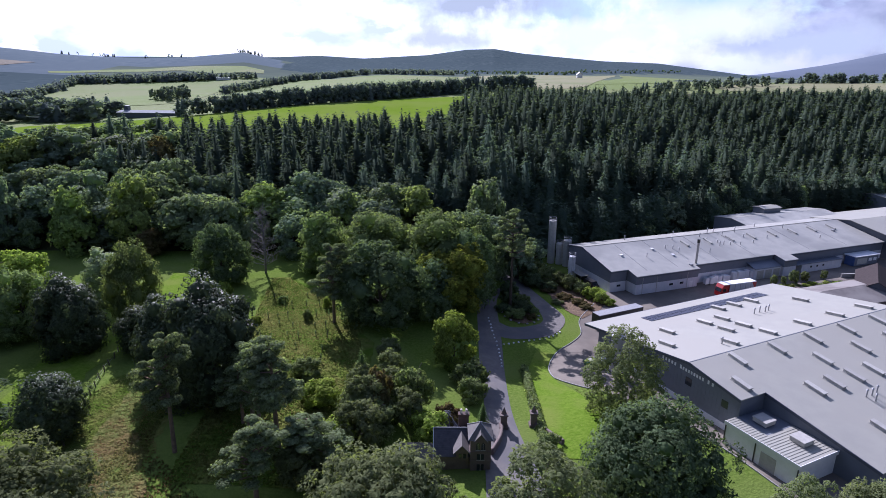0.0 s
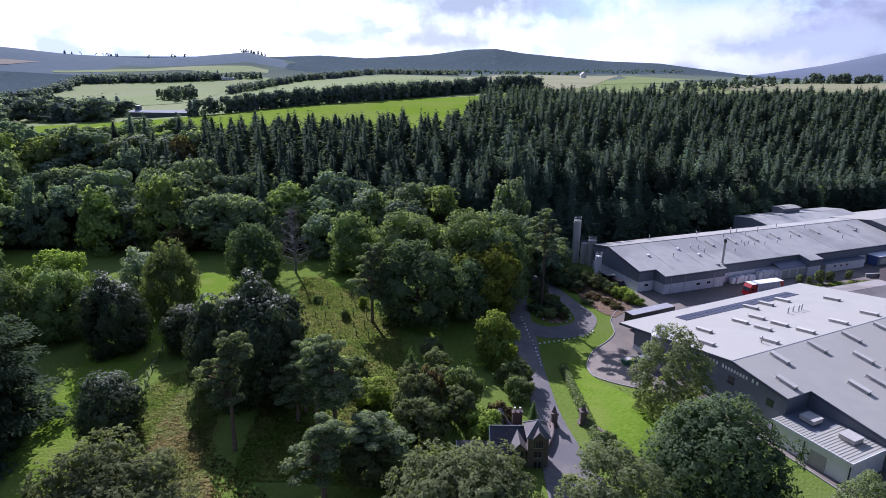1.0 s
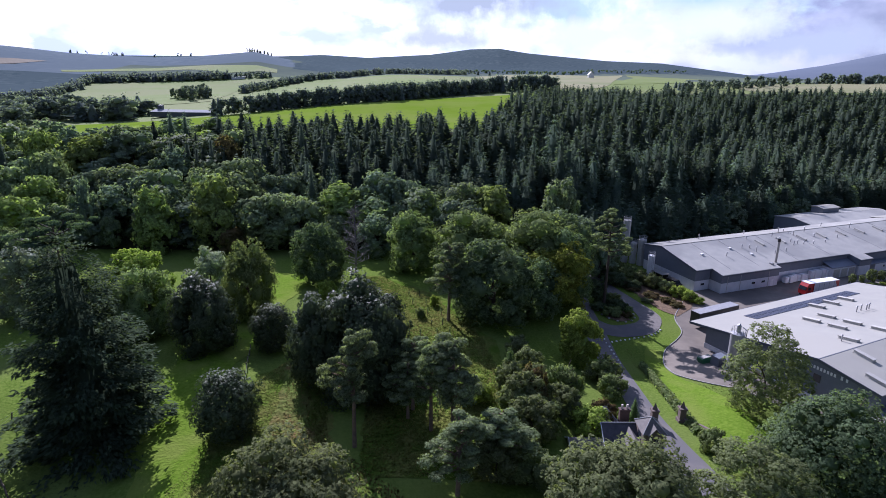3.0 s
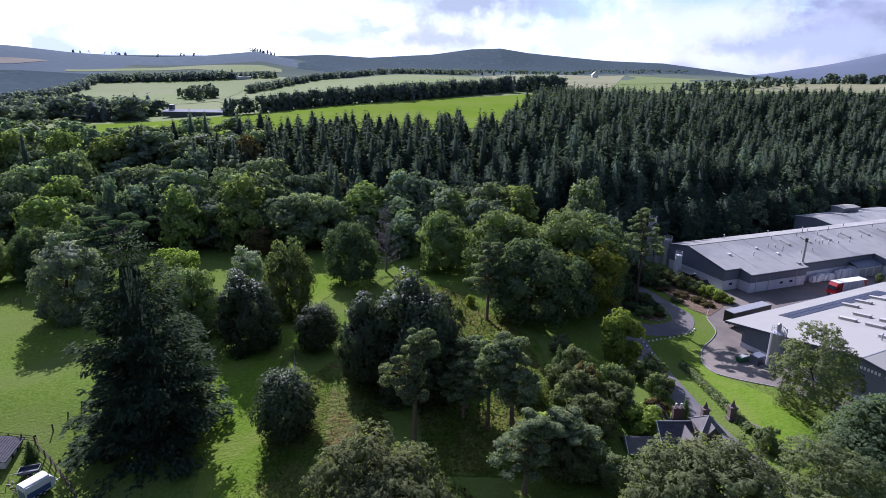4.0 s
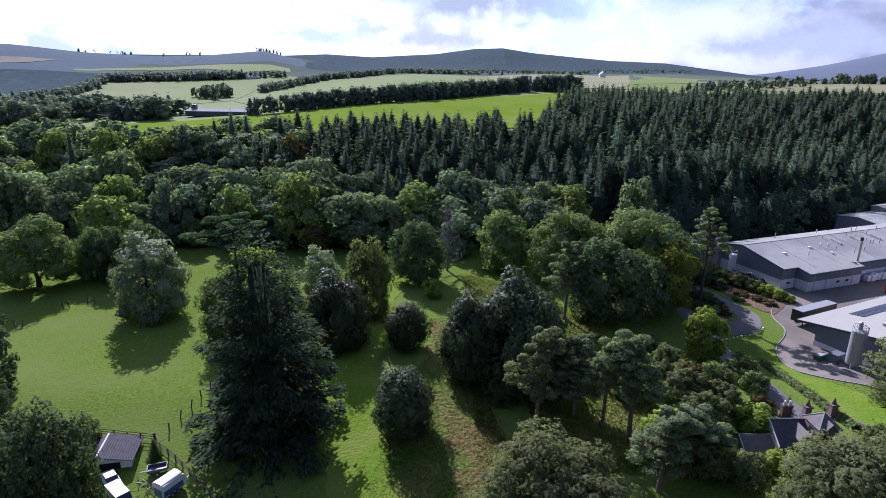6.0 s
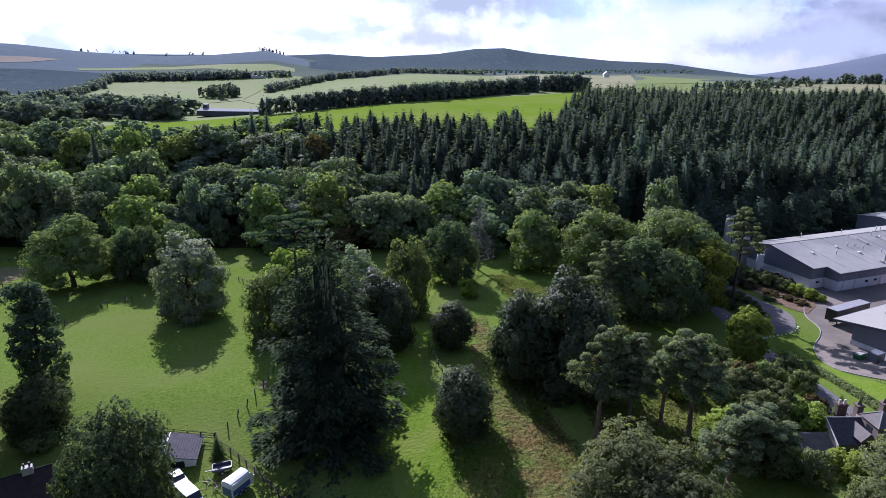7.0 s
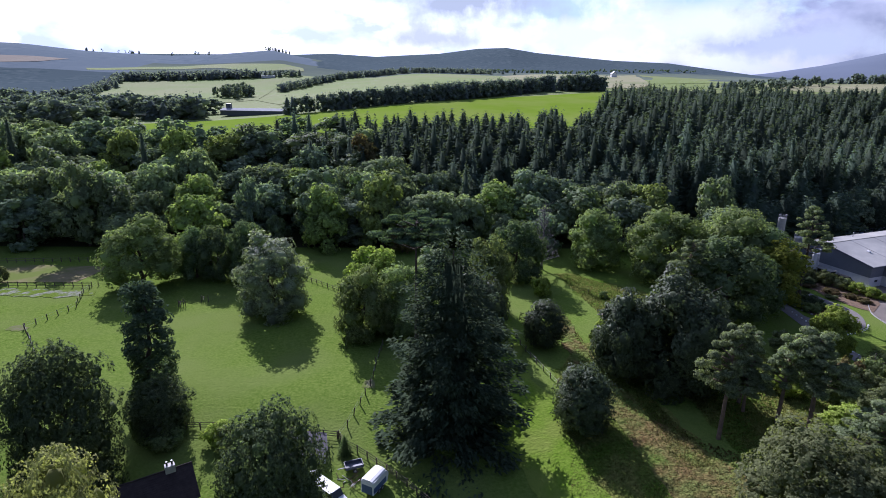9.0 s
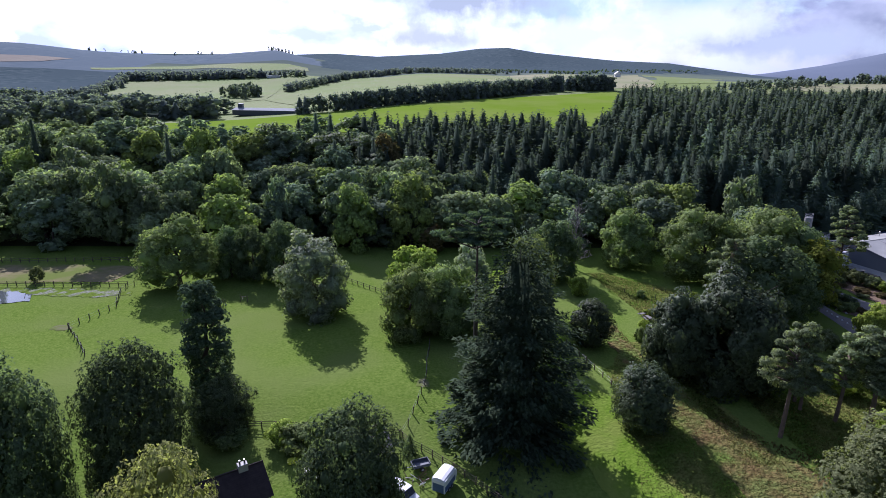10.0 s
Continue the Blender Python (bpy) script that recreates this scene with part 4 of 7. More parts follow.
plant("oak_a", -1.0, 137.0, 23.0, 11.8, 150, "broad billowing green chestnut tree by the drive", "tree", G)
plant("dark_a", -14.2, 114.0, 19.6, 9.0, 45, "dense dark tree on a grass bank", "tree", G)
# added to fill the shadowed gap and darken the ground below
plant("dark_a", -3.5, 120.0, 15.0, 6.6, 300, "dark tree added in the shaded gap between crowns", "tree", G)
plant("yellow_a", 1.2, 125.0, 19.0, 8.8, 0, "chestnut tree turning yellow", "tree", G)
# extra tree, placed and sized to cast shade on the verge
plant("dark_a", 6.0, 133.0, 21.0, 7.4, 120, "dark tree added to shade the drive's verge", "tree", G)
plant("oak_b", -92.5, 101, 15.5, 6.0, 140, "green broadleaf tree beside a huge fir", "tree", G)
plant("dark_a", 9.0, 150.0, 21.0, 8.0, 20, "dark tree shading the turning loop", "tree", G)
plant("dark_a", 2.0, 147.0, 21.0, 8.0, 220, "dark tree beside the drive", "tree", G)
for x, y, h, r in ((15.5, 158, 18, 6.0), (21.5, 158, 11.5, 4.8), (27, 166, 10.5, 4.4)):
    plant("wood_b", x, y, h, r, x * 31, "dark tree between the drive and the silos", "tree", G)
plant("tall_pine", 16.6, 134.8, 26.2, 5.0, 0, "tall bare-stemmed pine by the turning loop", "conifer", G)
plant("pine_b", -23.8, 112.0, 18.1, 5.2, 0, "tall blue-green pine in front of a dark tree", "conifer", G)
for wx, wh in ((-136, 19), (-130, 18), (-143, 16)):
    plant("fir_c", wx, 236, wh, 3.4, wh * 20, "dark fir standing above the wood", "conifer", G)
plant("wood_d", 13.0, 179.0, 24.0, 6.6, 0, "pale poplar at the forest's foot", "tree", G)
plant("bright_a", 1.8, 100.0, 12.0, 4.6, 120, "small bright green tree beside the drive", "tree", G)
plant("glossy_a", -37.6, 82.0, 20.3, 8.2, 0, "large glossy dark beech with a silver sheen", "tree", G)
plant("glossy_a", -45.4, 85.0, 16.3, 6.0, 90, "lower dark beech beside a larger one", "tree", G)
plant("near_glossy", -56.6, 70.0, 10.9, 4.9, 0, "neat round dark holly on the lawn", "tree", G)
plant("near_b", -40.0, 42.0, 19.0, 8.4, 200, "rounded grey-green oak beside the meadow", "tree", G)
plant("near_glossy", -57.4, 97.2, 10.0, 4.2, 120, "dense dark evergreen bush on the lawn", "tree", G)
plant("oak_b", -67.1, 113.8, 18.3, 5.7, 210, "upright green tree on the lawn", "tree", G)
plant("glossy_a", -70.8, 98.0, 15.4, 6.2, 30, "dark silver-edged tree on the lawn", "tree", G)
plant("pale_a", -79.2, 124, 13.4, 4.8, 0, "pale grey-green tree behind darker ones", "tree", G)
plant("bush_bright", -52.7, 125.5, 5.0, 2.5, 0, "small bright rounded shrub on the lawn", "shrub", G)
plant("dark_a", -141.0, 139.0, 14.4, 5.0, 0, "dark tree behind the open lawn", "tree", G)
plant("birch", 29.2, 82.5, 16.6, 7.4, 0, "airy silver birch beside the factory wall", "tree", G)
plant("near_dark", 27.6, 62.0, 17.6, 9.2, 0, "large dense dark tree by the factory annex", "tree", G)
plant("near_b", -6.2, 45.2, 18.2, 8.6, 30, "wide grey-green willow in front of the lodge", "tree", G)
plant("near_b", 3.0, 40.0, 14.6, 7.6, 140, "grey-green willow below the lodge", "tree", G)
plant("birch", 11.4, 52.0, 13.9, 7.2, 80, "thin-leaved tree by the lodge gate", "tree", G)
plant("birch", 43.5, 55, 14.0, 4.8, 160, "sparse birch near the factory annex", "tree", G)
plant("near_b", 53.5, 55, 13.0, 5.5, 20, "grey-green tree near the factory wall", "tree", G)
# scots pines and undergrowth on the bank
P = "pines on the bank"
plant("pine_a", -37.6, 66.5, 18.0, 4.2, 0, "blue-green pine with a leaning stem", "conifer", P)
plant("pine_b", -30.4, 73.5, 10.0, 3.8, 60, "short blue-green pine on a grass bank", "conifer", P)
plant("pine_a", -23.5, 68.0, 16.4, 5.0, 110, "tall pine with a long bare stem", "conifer", P)
plant("pine_a", -26.8, 70.5, 15.0, 4.0, 250, "tall pine with a forked bare stem", "conifer", P)
plant("pine_b", -17.2, 62.0, 9.9, 5.2, 200, "bushy blue-green pine on the bank", "conifer", P)
plant("pine_b", -29.8, 76, 12.4, 4.6, 20, "blue-green pine on the bank", "conifer", P)
plant("pine_b", -23.2, 57, 12.0, 4.6, 300, "blue-green pine above the meadow", "conifer", P)
plant("young_conifer", -13.8, 84.0, 8.2, 2.4, 0, "slim bright green conifer among pines", "conifer", P)
plant("bush_copper", -10.6, 78, 7.6, 2.8, 0, "brownish shrub among pines", "shrub", P)
S = "shrubs round the lodge"
plant("bush", -4.8, 80.9, 7.4, 3.2, 0, "tall rounded green shrub by the drive", "shrub", S)
plant("bush", -10.5, 72.5, 5.6, 4.0, 40, "spreading green shrub beside the lodge", "shrub", S)
plant("bush_bright", -2.0, 73.5, 5.0, 3.4, 0, "yellow-green shrub in the lodge garden", "shrub", S)
plant("bush_copper", 0.5, 76.5, 4.0, 2.4, 70, "reddish shrub in the lodge garden", "shrub", S)
plant("young_conifer", 6.1, 78.3, 4.3, 1.2, 0, "small pointed conifer in the lodge garden", "conifer", S)
plant("bush", -12.5, 76, 6.0, 4.2, 90, "green undergrowth shrub on the bank", "shrub", S)
plant("bush_bright", -17, 68, 4.6, 4.4, 120, "bright undergrowth shrub on the bank", "shrub", S)
plant("bush", -15, 62, 4.5, 4.2, 180, "green undergrowth shrub on the bank", "shrub", S)
plant("bush_bright", -4, 61.5, 4.2, 3.2, 220, "bright green shrub beside the lodge", "shrub", S)
plant("bush", 4.6, 91, 5.5, 3.6, 260, "dark shrub beside the drive", "shrub", S)
plant("bush", 5.0, 86, 4.5, 2.6, 10, "dark shrub beside the drive", "shrub", S)
plant("bush_pale", -9, 84, 5.0, 3.0, 0, "grey-green shrub on the bank", "shrub", S)
plant("bush_bright", -20, 80, 4.0, 3.6, 30, "bright undergrowth shrub on the bank", "shrub", S)
plant("bush", -24, 88, 3.6, 3.0, 60, "low shrub in rough grass", "shrub", S)
plant("bush", 15.5, 70.5, 4.0, 2.2, 60, "dark shrub at the gate", "shrub", S)
for x, y, h, r in ((-12, 76, 8, 3.6), (-12, 69, 8, 4.0), (-6, 76.5, 6, 3.2), (-14, 82, 6.5, 2.8), (-9.5, 90, 6, 2.8), (-18, 60, 8, 4.0), (-11.2, 58, 6, 2.8), (-10.5, 97, 5, 2.6)):
    plant("ash", x, y, h, r, x * 50, "young ash tree in rough undergrowth", "tree", "young trees on the bank")
plant("ash", -188.2, 134.1, 4.6, 1.9, 40, "thin young tree beside the arena rail", "tree", "young trees on the bank")
W = "trees at the wood's edge"
for key, x, y, h, r, label in (
        ("wood_c", -148.1, 158.0, 20.0, 9.1, "round bright green tree at the wood's edge"), ("wood_d", -186.8, 170.5, 26.9, 8.2, "tall silvery tree at the wood's edge"),
        ("wood_d", -174.8, 169.5, 19.8, 6.6, "silvery tree at the wood's edge"), ("wood_a", -146.2, 171.5, 15.7, 6.1, "green tree at the wood's edge"),
        ("wood_d", -128.2, 169.5, 10.6, 3.0, "small whitish tree in front of the wood"), ("wood_c", -112.0, 167.5, 21.3, 7.6, "round yellow-green tree at the wood's edge"),
        ("wood_c", -94.9, 169.5, 24.2, 8.2, "tall yellow-green tree at the wood's edge"), ("wood_a", -79.3, 171.5, 19.6, 5.1, "green tree at the wood's edge"),
        ("wood_a", -69.5, 171.5, 18.6, 7.0, "green tree at the wood's edge"), ("wood_c", -30.7, 173.5, 19.0, 5.7, "bright green tree under dark firs"),
        ("wood_a", -57.6, 167.5, 13.4, 5.3, "low green tree at the wood's edge"), ("wood_b", -136.1, 171.5, 22.1, 4.2, "narrow dark tree at the wood's edge"),
        ("wood_c", -10.2, 175.5, 20.4, 8.5, "spreading green tree under dark firs")):
    plant(key, x, y, h, r, (x * 37) % 360, label, "tree", W)
for key, x, y, h, r, label in (
        ("wood_a", -101, 182, 23.5, 9.0, "broad green tree in the wood"), ("wood_b", -117, 180, 22.5, 9.0, "broad dark tree in the wood"),
        ("wood_e", -88.5, 164, 9, 4.6, "copper-leaved tree at the wood's edge"), ("wood_e", -105, 214, 19, 7, "copper-leaved tree in the wood"),
        ("wood_a", -172, 163, 14, 7, "green tree at the lawn's end"), ("wood_b", -205, 168, 16, 8, "dark tree at the lawn's end"),
        ("wood_a", -226, 170, 15, 8, "green tree at the lawn's end"), ("wood_b", -45, 163, 13, 6, "dark tree in the wood's shade"),
        ("wood_b", -20, 166, 17, 8, "dark tree in the wood's shade"), ("wood_b", 8, 160, 18, 8, "dark tree beside the works")):
    plant(key, x, y, h, r, (x * 53) % 360, label, "tree", W)


def bare_tree(x, y, h, r):
    """A leafless grey tree."""
    rng = np.random.default_rng(77)
    t = thing("dead_tree", Matrix.Translation((x, y, float(height(x, y)))), "leafless grey dead tree among green ones", "tree")
    out = [limb((0, 0, -0.5), (0.3, 0, h * 0.55), 0.35, 0.2, 8), limb((0.3, 0, h * 0.55), (0, 0.2, h), 0.2, 0.03, 6)]
    twigs = []
    for i in range(44):
        z = h * rng.uniform(0.12, 0.95)
        w = rng.uniform(0, 6.28)
        e = np.array([math.cos(w) * r * (1.1 - z / h) + 0.2, math.sin(w) * r * (1.1 - z / h), z + h * rng.uniform(0.06, 0.2)])
        out.append(limb((0.2, 0, z), e, 0.10, 0.03, 5))
        for j in range(9):
            k = rng.uniform(0.4, 1.0)
            p = np.array([0.2, 0, z]) * (1 - k) + e * k
            twigs.append(limb(p, p + rng.normal(0, 1, 3) * np.array([0.9, 0.9, 0.7]) + np.array([0, 0, 0.9]), 0.05, 0.015, 4))
    V, F, _ = gather(out)
    part("trunk", mesh_of("trunk", V, F, M_DEADWOOD, True), None, t)
    V, F, _ = gather(twigs)
    part("crown", mesh_of("crown", V, F, M_DEADWOOD), None, t, "bare grey twigs")


bare_tree(-49.0, 147, 17, 5.5)


# ---- woods ----
def scatter(rng, x0, x1, y0, y1, gap, inside):
    """Points in loose rows, jittered, about gap apart."""
    out = []
    y = y0
    while y < y1:
        g = gap(y)
        for x in np.arange(x0 + rng.uniform(0, g), x1, g):
            p = (x + rng.uniform(-0.38, 0.38) * g, y + rng.uniform(-0.38, 0.38) * g)
            if inside(*p):
                out.append(p)
        y += g * 0.9
    return out


def joined(name, keys, spots, label, category, mats=None):
    """Many trees too far off to count, as one object of leaves."""
    rng = np.random.default_rng(len(spots))
    chunks = {}
    for x, y, h, r in spots:
        key = keys[rng.integers(len(keys))]
        V, F, N = LOW[key]
        w = rng.uniform(0, 6.28)
        c, s = math.cos(w) * r, math.sin(w) * r
        P = np.stack([V[:, 0] * c - V[:, 1] * s + x, V[:, 0] * s + V[:, 1] * c + y, V[:, 2] * h + float(height(x, y))], 1)
        Q = np.stack([N[:, 0] * math.cos(w) - N[:, 1] * math.sin(w), N[:, 0] * math.sin(w) + N[:, 1] * math.cos(w), N[:, 2]], 1)
        chunks.setdefault(LOW_MAT[key], []).append((P, F, Q))
    for mat, ch in chunks.items():
        n = 0
        Vs, Fs, Ns = [], [], []
        for P, F, Q in ch:
            Vs.append(P)
            Ns.append(Q)
            for f in F:
                Fs.append((f + n))
            n += len(P)
        tri = [f for f in Fs if f.shape[1] == 3]
        quad = [f for f in Fs if f.shape[1] == 4]
        faces = [np.vstack(k) for k in (tri, quad) if k]
        tagged(new(name, mesh_of(name, np.vstack(Vs), faces, mat, True, np.vstack(Ns))), label, category, kind="stuff")


LOW, LOW_MAT = {}, {}


def low(key, kind, seed, mat, **kw):
    rng = np.random.default_rng(seed)
    if kind == "broad":
        V, F, N = broadleaf_crown(rng, 18.0, 7.0, 0.5, **kw)
        V = V / np.array([7.0, 7.0, 18.0])
    else:
        V, F, N = fir_crown(rng, 22.0, 4.6, 1.0, **kw)
        V = V / np.array([4.6, 4.6, 22.0])
    LOW[key] = V, F, N
    LOW_MAT[key] = mat


# far belts and copses: haze painted as greyer, bluer, lighter leaf colour
L_FAR = leaf("far leaves in haze tint", (0.155, 0.185, 0.165), (0.185, 0.212, 0.180), trans=0.4, vary=0, spec=0.0, rough=0.8)
L_FAR_DARK = leaf("far dark leaves in haze tint", (0.128, 0.158, 0.150), (0.155, 0.182, 0.165), trans=0.4, vary=0, spec=0.0, rough=0.8)
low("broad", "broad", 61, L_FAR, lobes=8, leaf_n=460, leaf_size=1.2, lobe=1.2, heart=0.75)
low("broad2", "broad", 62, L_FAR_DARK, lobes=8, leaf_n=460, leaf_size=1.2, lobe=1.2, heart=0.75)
low("wood", "broad", 67, L_HAZY_WOOD, lobes=10, lobe=1.15, leaf_n=1700, leaf_size=0.75)
low("wood2", "broad", 68, L_HAZY_WOOD_DARK, lobes=10, lobe=1.15, leaf_n=1700, leaf_size=0.75)
low("wood3", "broad", 69, L_PALE, lobes=10, lobe=1.15, leaf_n=1700, leaf_size=0.75)
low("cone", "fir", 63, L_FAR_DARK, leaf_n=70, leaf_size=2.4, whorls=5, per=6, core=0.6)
low("fir", "fir", 64, L_PLANTED, leaf_n=380, leaf_size=1.15, whorls=10, per=7, power=0.78)
low("fir2", "fir", 65, L_PLANTED, leaf_n=380, leaf_size=1.15, whorls=10, per=7, power=0.9)
low("fir3", "fir", 73, L_PLANTED, leaf_n=380, leaf_size=1.15, whorls=10, per=7, power=0.66)
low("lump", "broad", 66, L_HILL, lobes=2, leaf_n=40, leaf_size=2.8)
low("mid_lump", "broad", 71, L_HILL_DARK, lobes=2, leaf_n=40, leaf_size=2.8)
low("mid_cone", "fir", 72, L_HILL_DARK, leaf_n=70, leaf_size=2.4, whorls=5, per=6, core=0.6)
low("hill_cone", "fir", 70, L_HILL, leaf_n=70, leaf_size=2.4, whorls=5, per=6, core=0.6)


def foot_of(x):
    return 168 + 0.5 * min(max(x - 12, 0), 160)


def back_of(x):
    return 258 + 3.0 * min(max(x + 8, 0), 67)


def crest(y):
    """How tall the conifers stand on the steep part of the bank: lower towards its top."""
    return float(np.interp(y, (190, 215, 230, 245, 262), (17, 19.5, 17.5, 12.5, 9.0)))


def woods():
    rng = np.random.default_rng(5)
    # conifers on the bank
    spots = scatter(rng, -125, 440, 172, 520, lambda y: 6.6 + 0.010 * max(0, y - 200), lambda x, y: foot_of(x) + (5 if x > 12 else 26 - 6 * (x > -50)) < y < back_of(x) and (x > -98 or y > 208) and abs(x) < 0.86 * y + 20)
    spots.sort(key=lambda p: p[1] - 0.25 * p[0])
    near, rest = spots[:190], spots[190:]
    for x, y in near:
        h = rng.uniform(14, 18) + rng.uniform(7, 15) * float(ss(17, 23, y - foot_of(x))) if x > 15 else crest(y) * rng.uniform(0.72, 1.15)
        key = ("fir_a", "fir_b", "fir_c")[rng.integers(3)]
        plant(key, x, y, h, rng.uniform(4.2, 6.0) + 1.6 * (x > 15), rng.uniform(0, 360), "tall dark conifer in a dense plantation", "conifer", "plantation conifers")
    far = []
    for x, y in rest:
        h = rng.uniform(13.5, 23) - 9.5 * float(ss(270, 430, y))
        h += (crest(y) * rng.uniform(0.7, 1.18) - h) * float(ss(15, -5, x))
        far.append((x, y, h, rng.uniform(4.0, 6.0)))
    joined("conifer_plantation", ("fir", "fir2", "fir3"), far, "dense dark conifer plantation covering the hillside", "forest")
    # broadleaf wood west of the conifers
    spots = scatter(rng, -340, -5, 177, 250, lambda y: 12.2, lambda x, y: (x < -92 + (y < 200) * 80) and not (x > -98 and y > 198) and y < 250)
    keys = ("wood_a", "wood_b", "wood_a", "wood_c", "wood_b", "wood_d")
    spots.sort(key=lambda p: p[1])
    behind = []
    for i, (x, y) in enumerate(spots):
        h = rng.uniform(13, 23) - 10 * float(ss(205, 245, y)) + 4 * float(ss(120, 190, -x))
        if i > 100:
            behind.append((x, y, h, rng.uniform(7.0, 10.5)))
        elif rng.random() < 0.07:
            plant("fir_a", x, y, h + 7, 3.6, rng.uniform(0, 360), "dark fir standing among broadleaf trees", "conifer", "woodland trees")
        else:
            plant(keys[rng.integers(6)], x, y, h, rng.uniform(7.0, 10.5), rng.uniform(0, 360), "broadleaf tree in dense mixed woodland", "tree", "woodland trees")
    joined("mixed_wood", ("wood", "wood2", "wood", "wood2", "wood", "wood3", "wood"), behind, "dense mixed broadleaf woodland on the bank", "forest")
    # belts and copses on the fields
    def belt(x0, y0, x1, y1, n, h, deep):
        out = []
        for i in range(n):
            k = (i + rng.uniform(0, 1)) / n
            out.append((x0 + (x1 - x0) * k + rng.normal(0, deep * 0.3), y0 + (y1 - y0) * k + rng.uniform(0, deep), h * rng.uniform(0.75, 1.15), h * rng.uniform(0.32, 0.45)))
        return out
    def fill(corners, n, h, spread=0.42, seed=1):
        """n trees inside a polygon."""
        g = np.random.default_rng(seed)
        C = np.array(corners, float)
        out = []
        while len(out) < n:
            x, y = g.uniform(C.min(0), C.max(0))
            inside = False
            for (xa, ya), (xb, yb) in zip(C, np.roll(C, -1, 0)):
                if (ya > y) != (yb > y) and x < (xb - xa) * (y - ya) / (yb - ya) + xa:
                    inside = not inside
            if inside:
                out.append((x, y, h * g.uniform(0.7, 1.2), h * spread * g.uniform(0.75, 1.2)))
        return out
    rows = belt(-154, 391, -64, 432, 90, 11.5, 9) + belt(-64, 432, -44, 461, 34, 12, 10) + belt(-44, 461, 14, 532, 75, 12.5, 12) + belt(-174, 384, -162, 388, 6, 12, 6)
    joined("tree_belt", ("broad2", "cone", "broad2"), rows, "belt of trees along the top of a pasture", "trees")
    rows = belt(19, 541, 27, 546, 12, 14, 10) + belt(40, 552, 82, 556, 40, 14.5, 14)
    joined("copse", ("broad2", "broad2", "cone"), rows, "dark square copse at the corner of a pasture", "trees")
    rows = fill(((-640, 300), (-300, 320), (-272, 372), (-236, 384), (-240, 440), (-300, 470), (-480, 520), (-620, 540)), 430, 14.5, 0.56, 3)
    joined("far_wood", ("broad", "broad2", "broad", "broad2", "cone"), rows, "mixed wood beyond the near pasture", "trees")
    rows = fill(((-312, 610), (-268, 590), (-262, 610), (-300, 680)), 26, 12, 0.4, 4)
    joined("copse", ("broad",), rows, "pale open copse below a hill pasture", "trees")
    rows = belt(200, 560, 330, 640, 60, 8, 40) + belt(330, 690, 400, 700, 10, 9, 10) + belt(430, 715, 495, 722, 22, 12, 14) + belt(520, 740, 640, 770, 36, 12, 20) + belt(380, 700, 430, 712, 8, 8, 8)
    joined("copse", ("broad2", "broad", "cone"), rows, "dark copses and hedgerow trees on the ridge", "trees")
    rows = belt(-470, 588, -441, 604, 30, 11, 16) + belt(-441, 604, -494, 784, 132, 11, 14)
    rows += belt(-497, 790, -404, 824, 132, 13, 30) + belt(-404, 824, -340, 834, 96, 13, 30)
    rows += belt(-256, 668, -210, 834, 110, 11, 16) + belt(-210, 834, -124, 942, 132, 11, 20) + belt(-124, 942, 20, 962, 154, 10, 40) + belt(-330, 840, -268, 846, 35, 10, 16)
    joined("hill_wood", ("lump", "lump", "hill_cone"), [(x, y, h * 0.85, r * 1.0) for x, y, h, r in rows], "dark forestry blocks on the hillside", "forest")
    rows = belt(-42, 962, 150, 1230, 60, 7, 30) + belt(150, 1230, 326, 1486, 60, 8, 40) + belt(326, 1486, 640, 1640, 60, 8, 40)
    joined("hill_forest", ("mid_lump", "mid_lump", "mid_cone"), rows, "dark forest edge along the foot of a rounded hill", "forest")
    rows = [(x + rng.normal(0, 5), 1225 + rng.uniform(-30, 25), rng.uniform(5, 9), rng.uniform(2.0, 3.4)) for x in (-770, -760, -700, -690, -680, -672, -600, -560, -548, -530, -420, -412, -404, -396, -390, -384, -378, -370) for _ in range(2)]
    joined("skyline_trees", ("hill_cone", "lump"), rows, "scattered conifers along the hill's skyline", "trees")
    # broadleaf fringe along the conifers' foot, behind the works
    for i in range(34):
        x = 74 + i * 4.2 + rng.uniform(-2, 2)
        y = foot_of(x) + rng.uniform(2, 12) + 0.05 * (x - 20)
        plant(("wood_b", "wood_a", "wood_d", "wood_b")[rng.integers(4)], x, y, rng.uniform(8, 15), rng.uniform(4, 6), rng.uniform(0, 360), "broadleaf tree at the foot of a conifer plantation", "tree", "forest edge trees")


woods()


# ---- the works ----
def frame_of(ox, oy, degrees, z=0.0):
    return Matrix.Translation((ox, oy, z)) @ Matrix.Rotation(radians(degrees), 4, "Z")


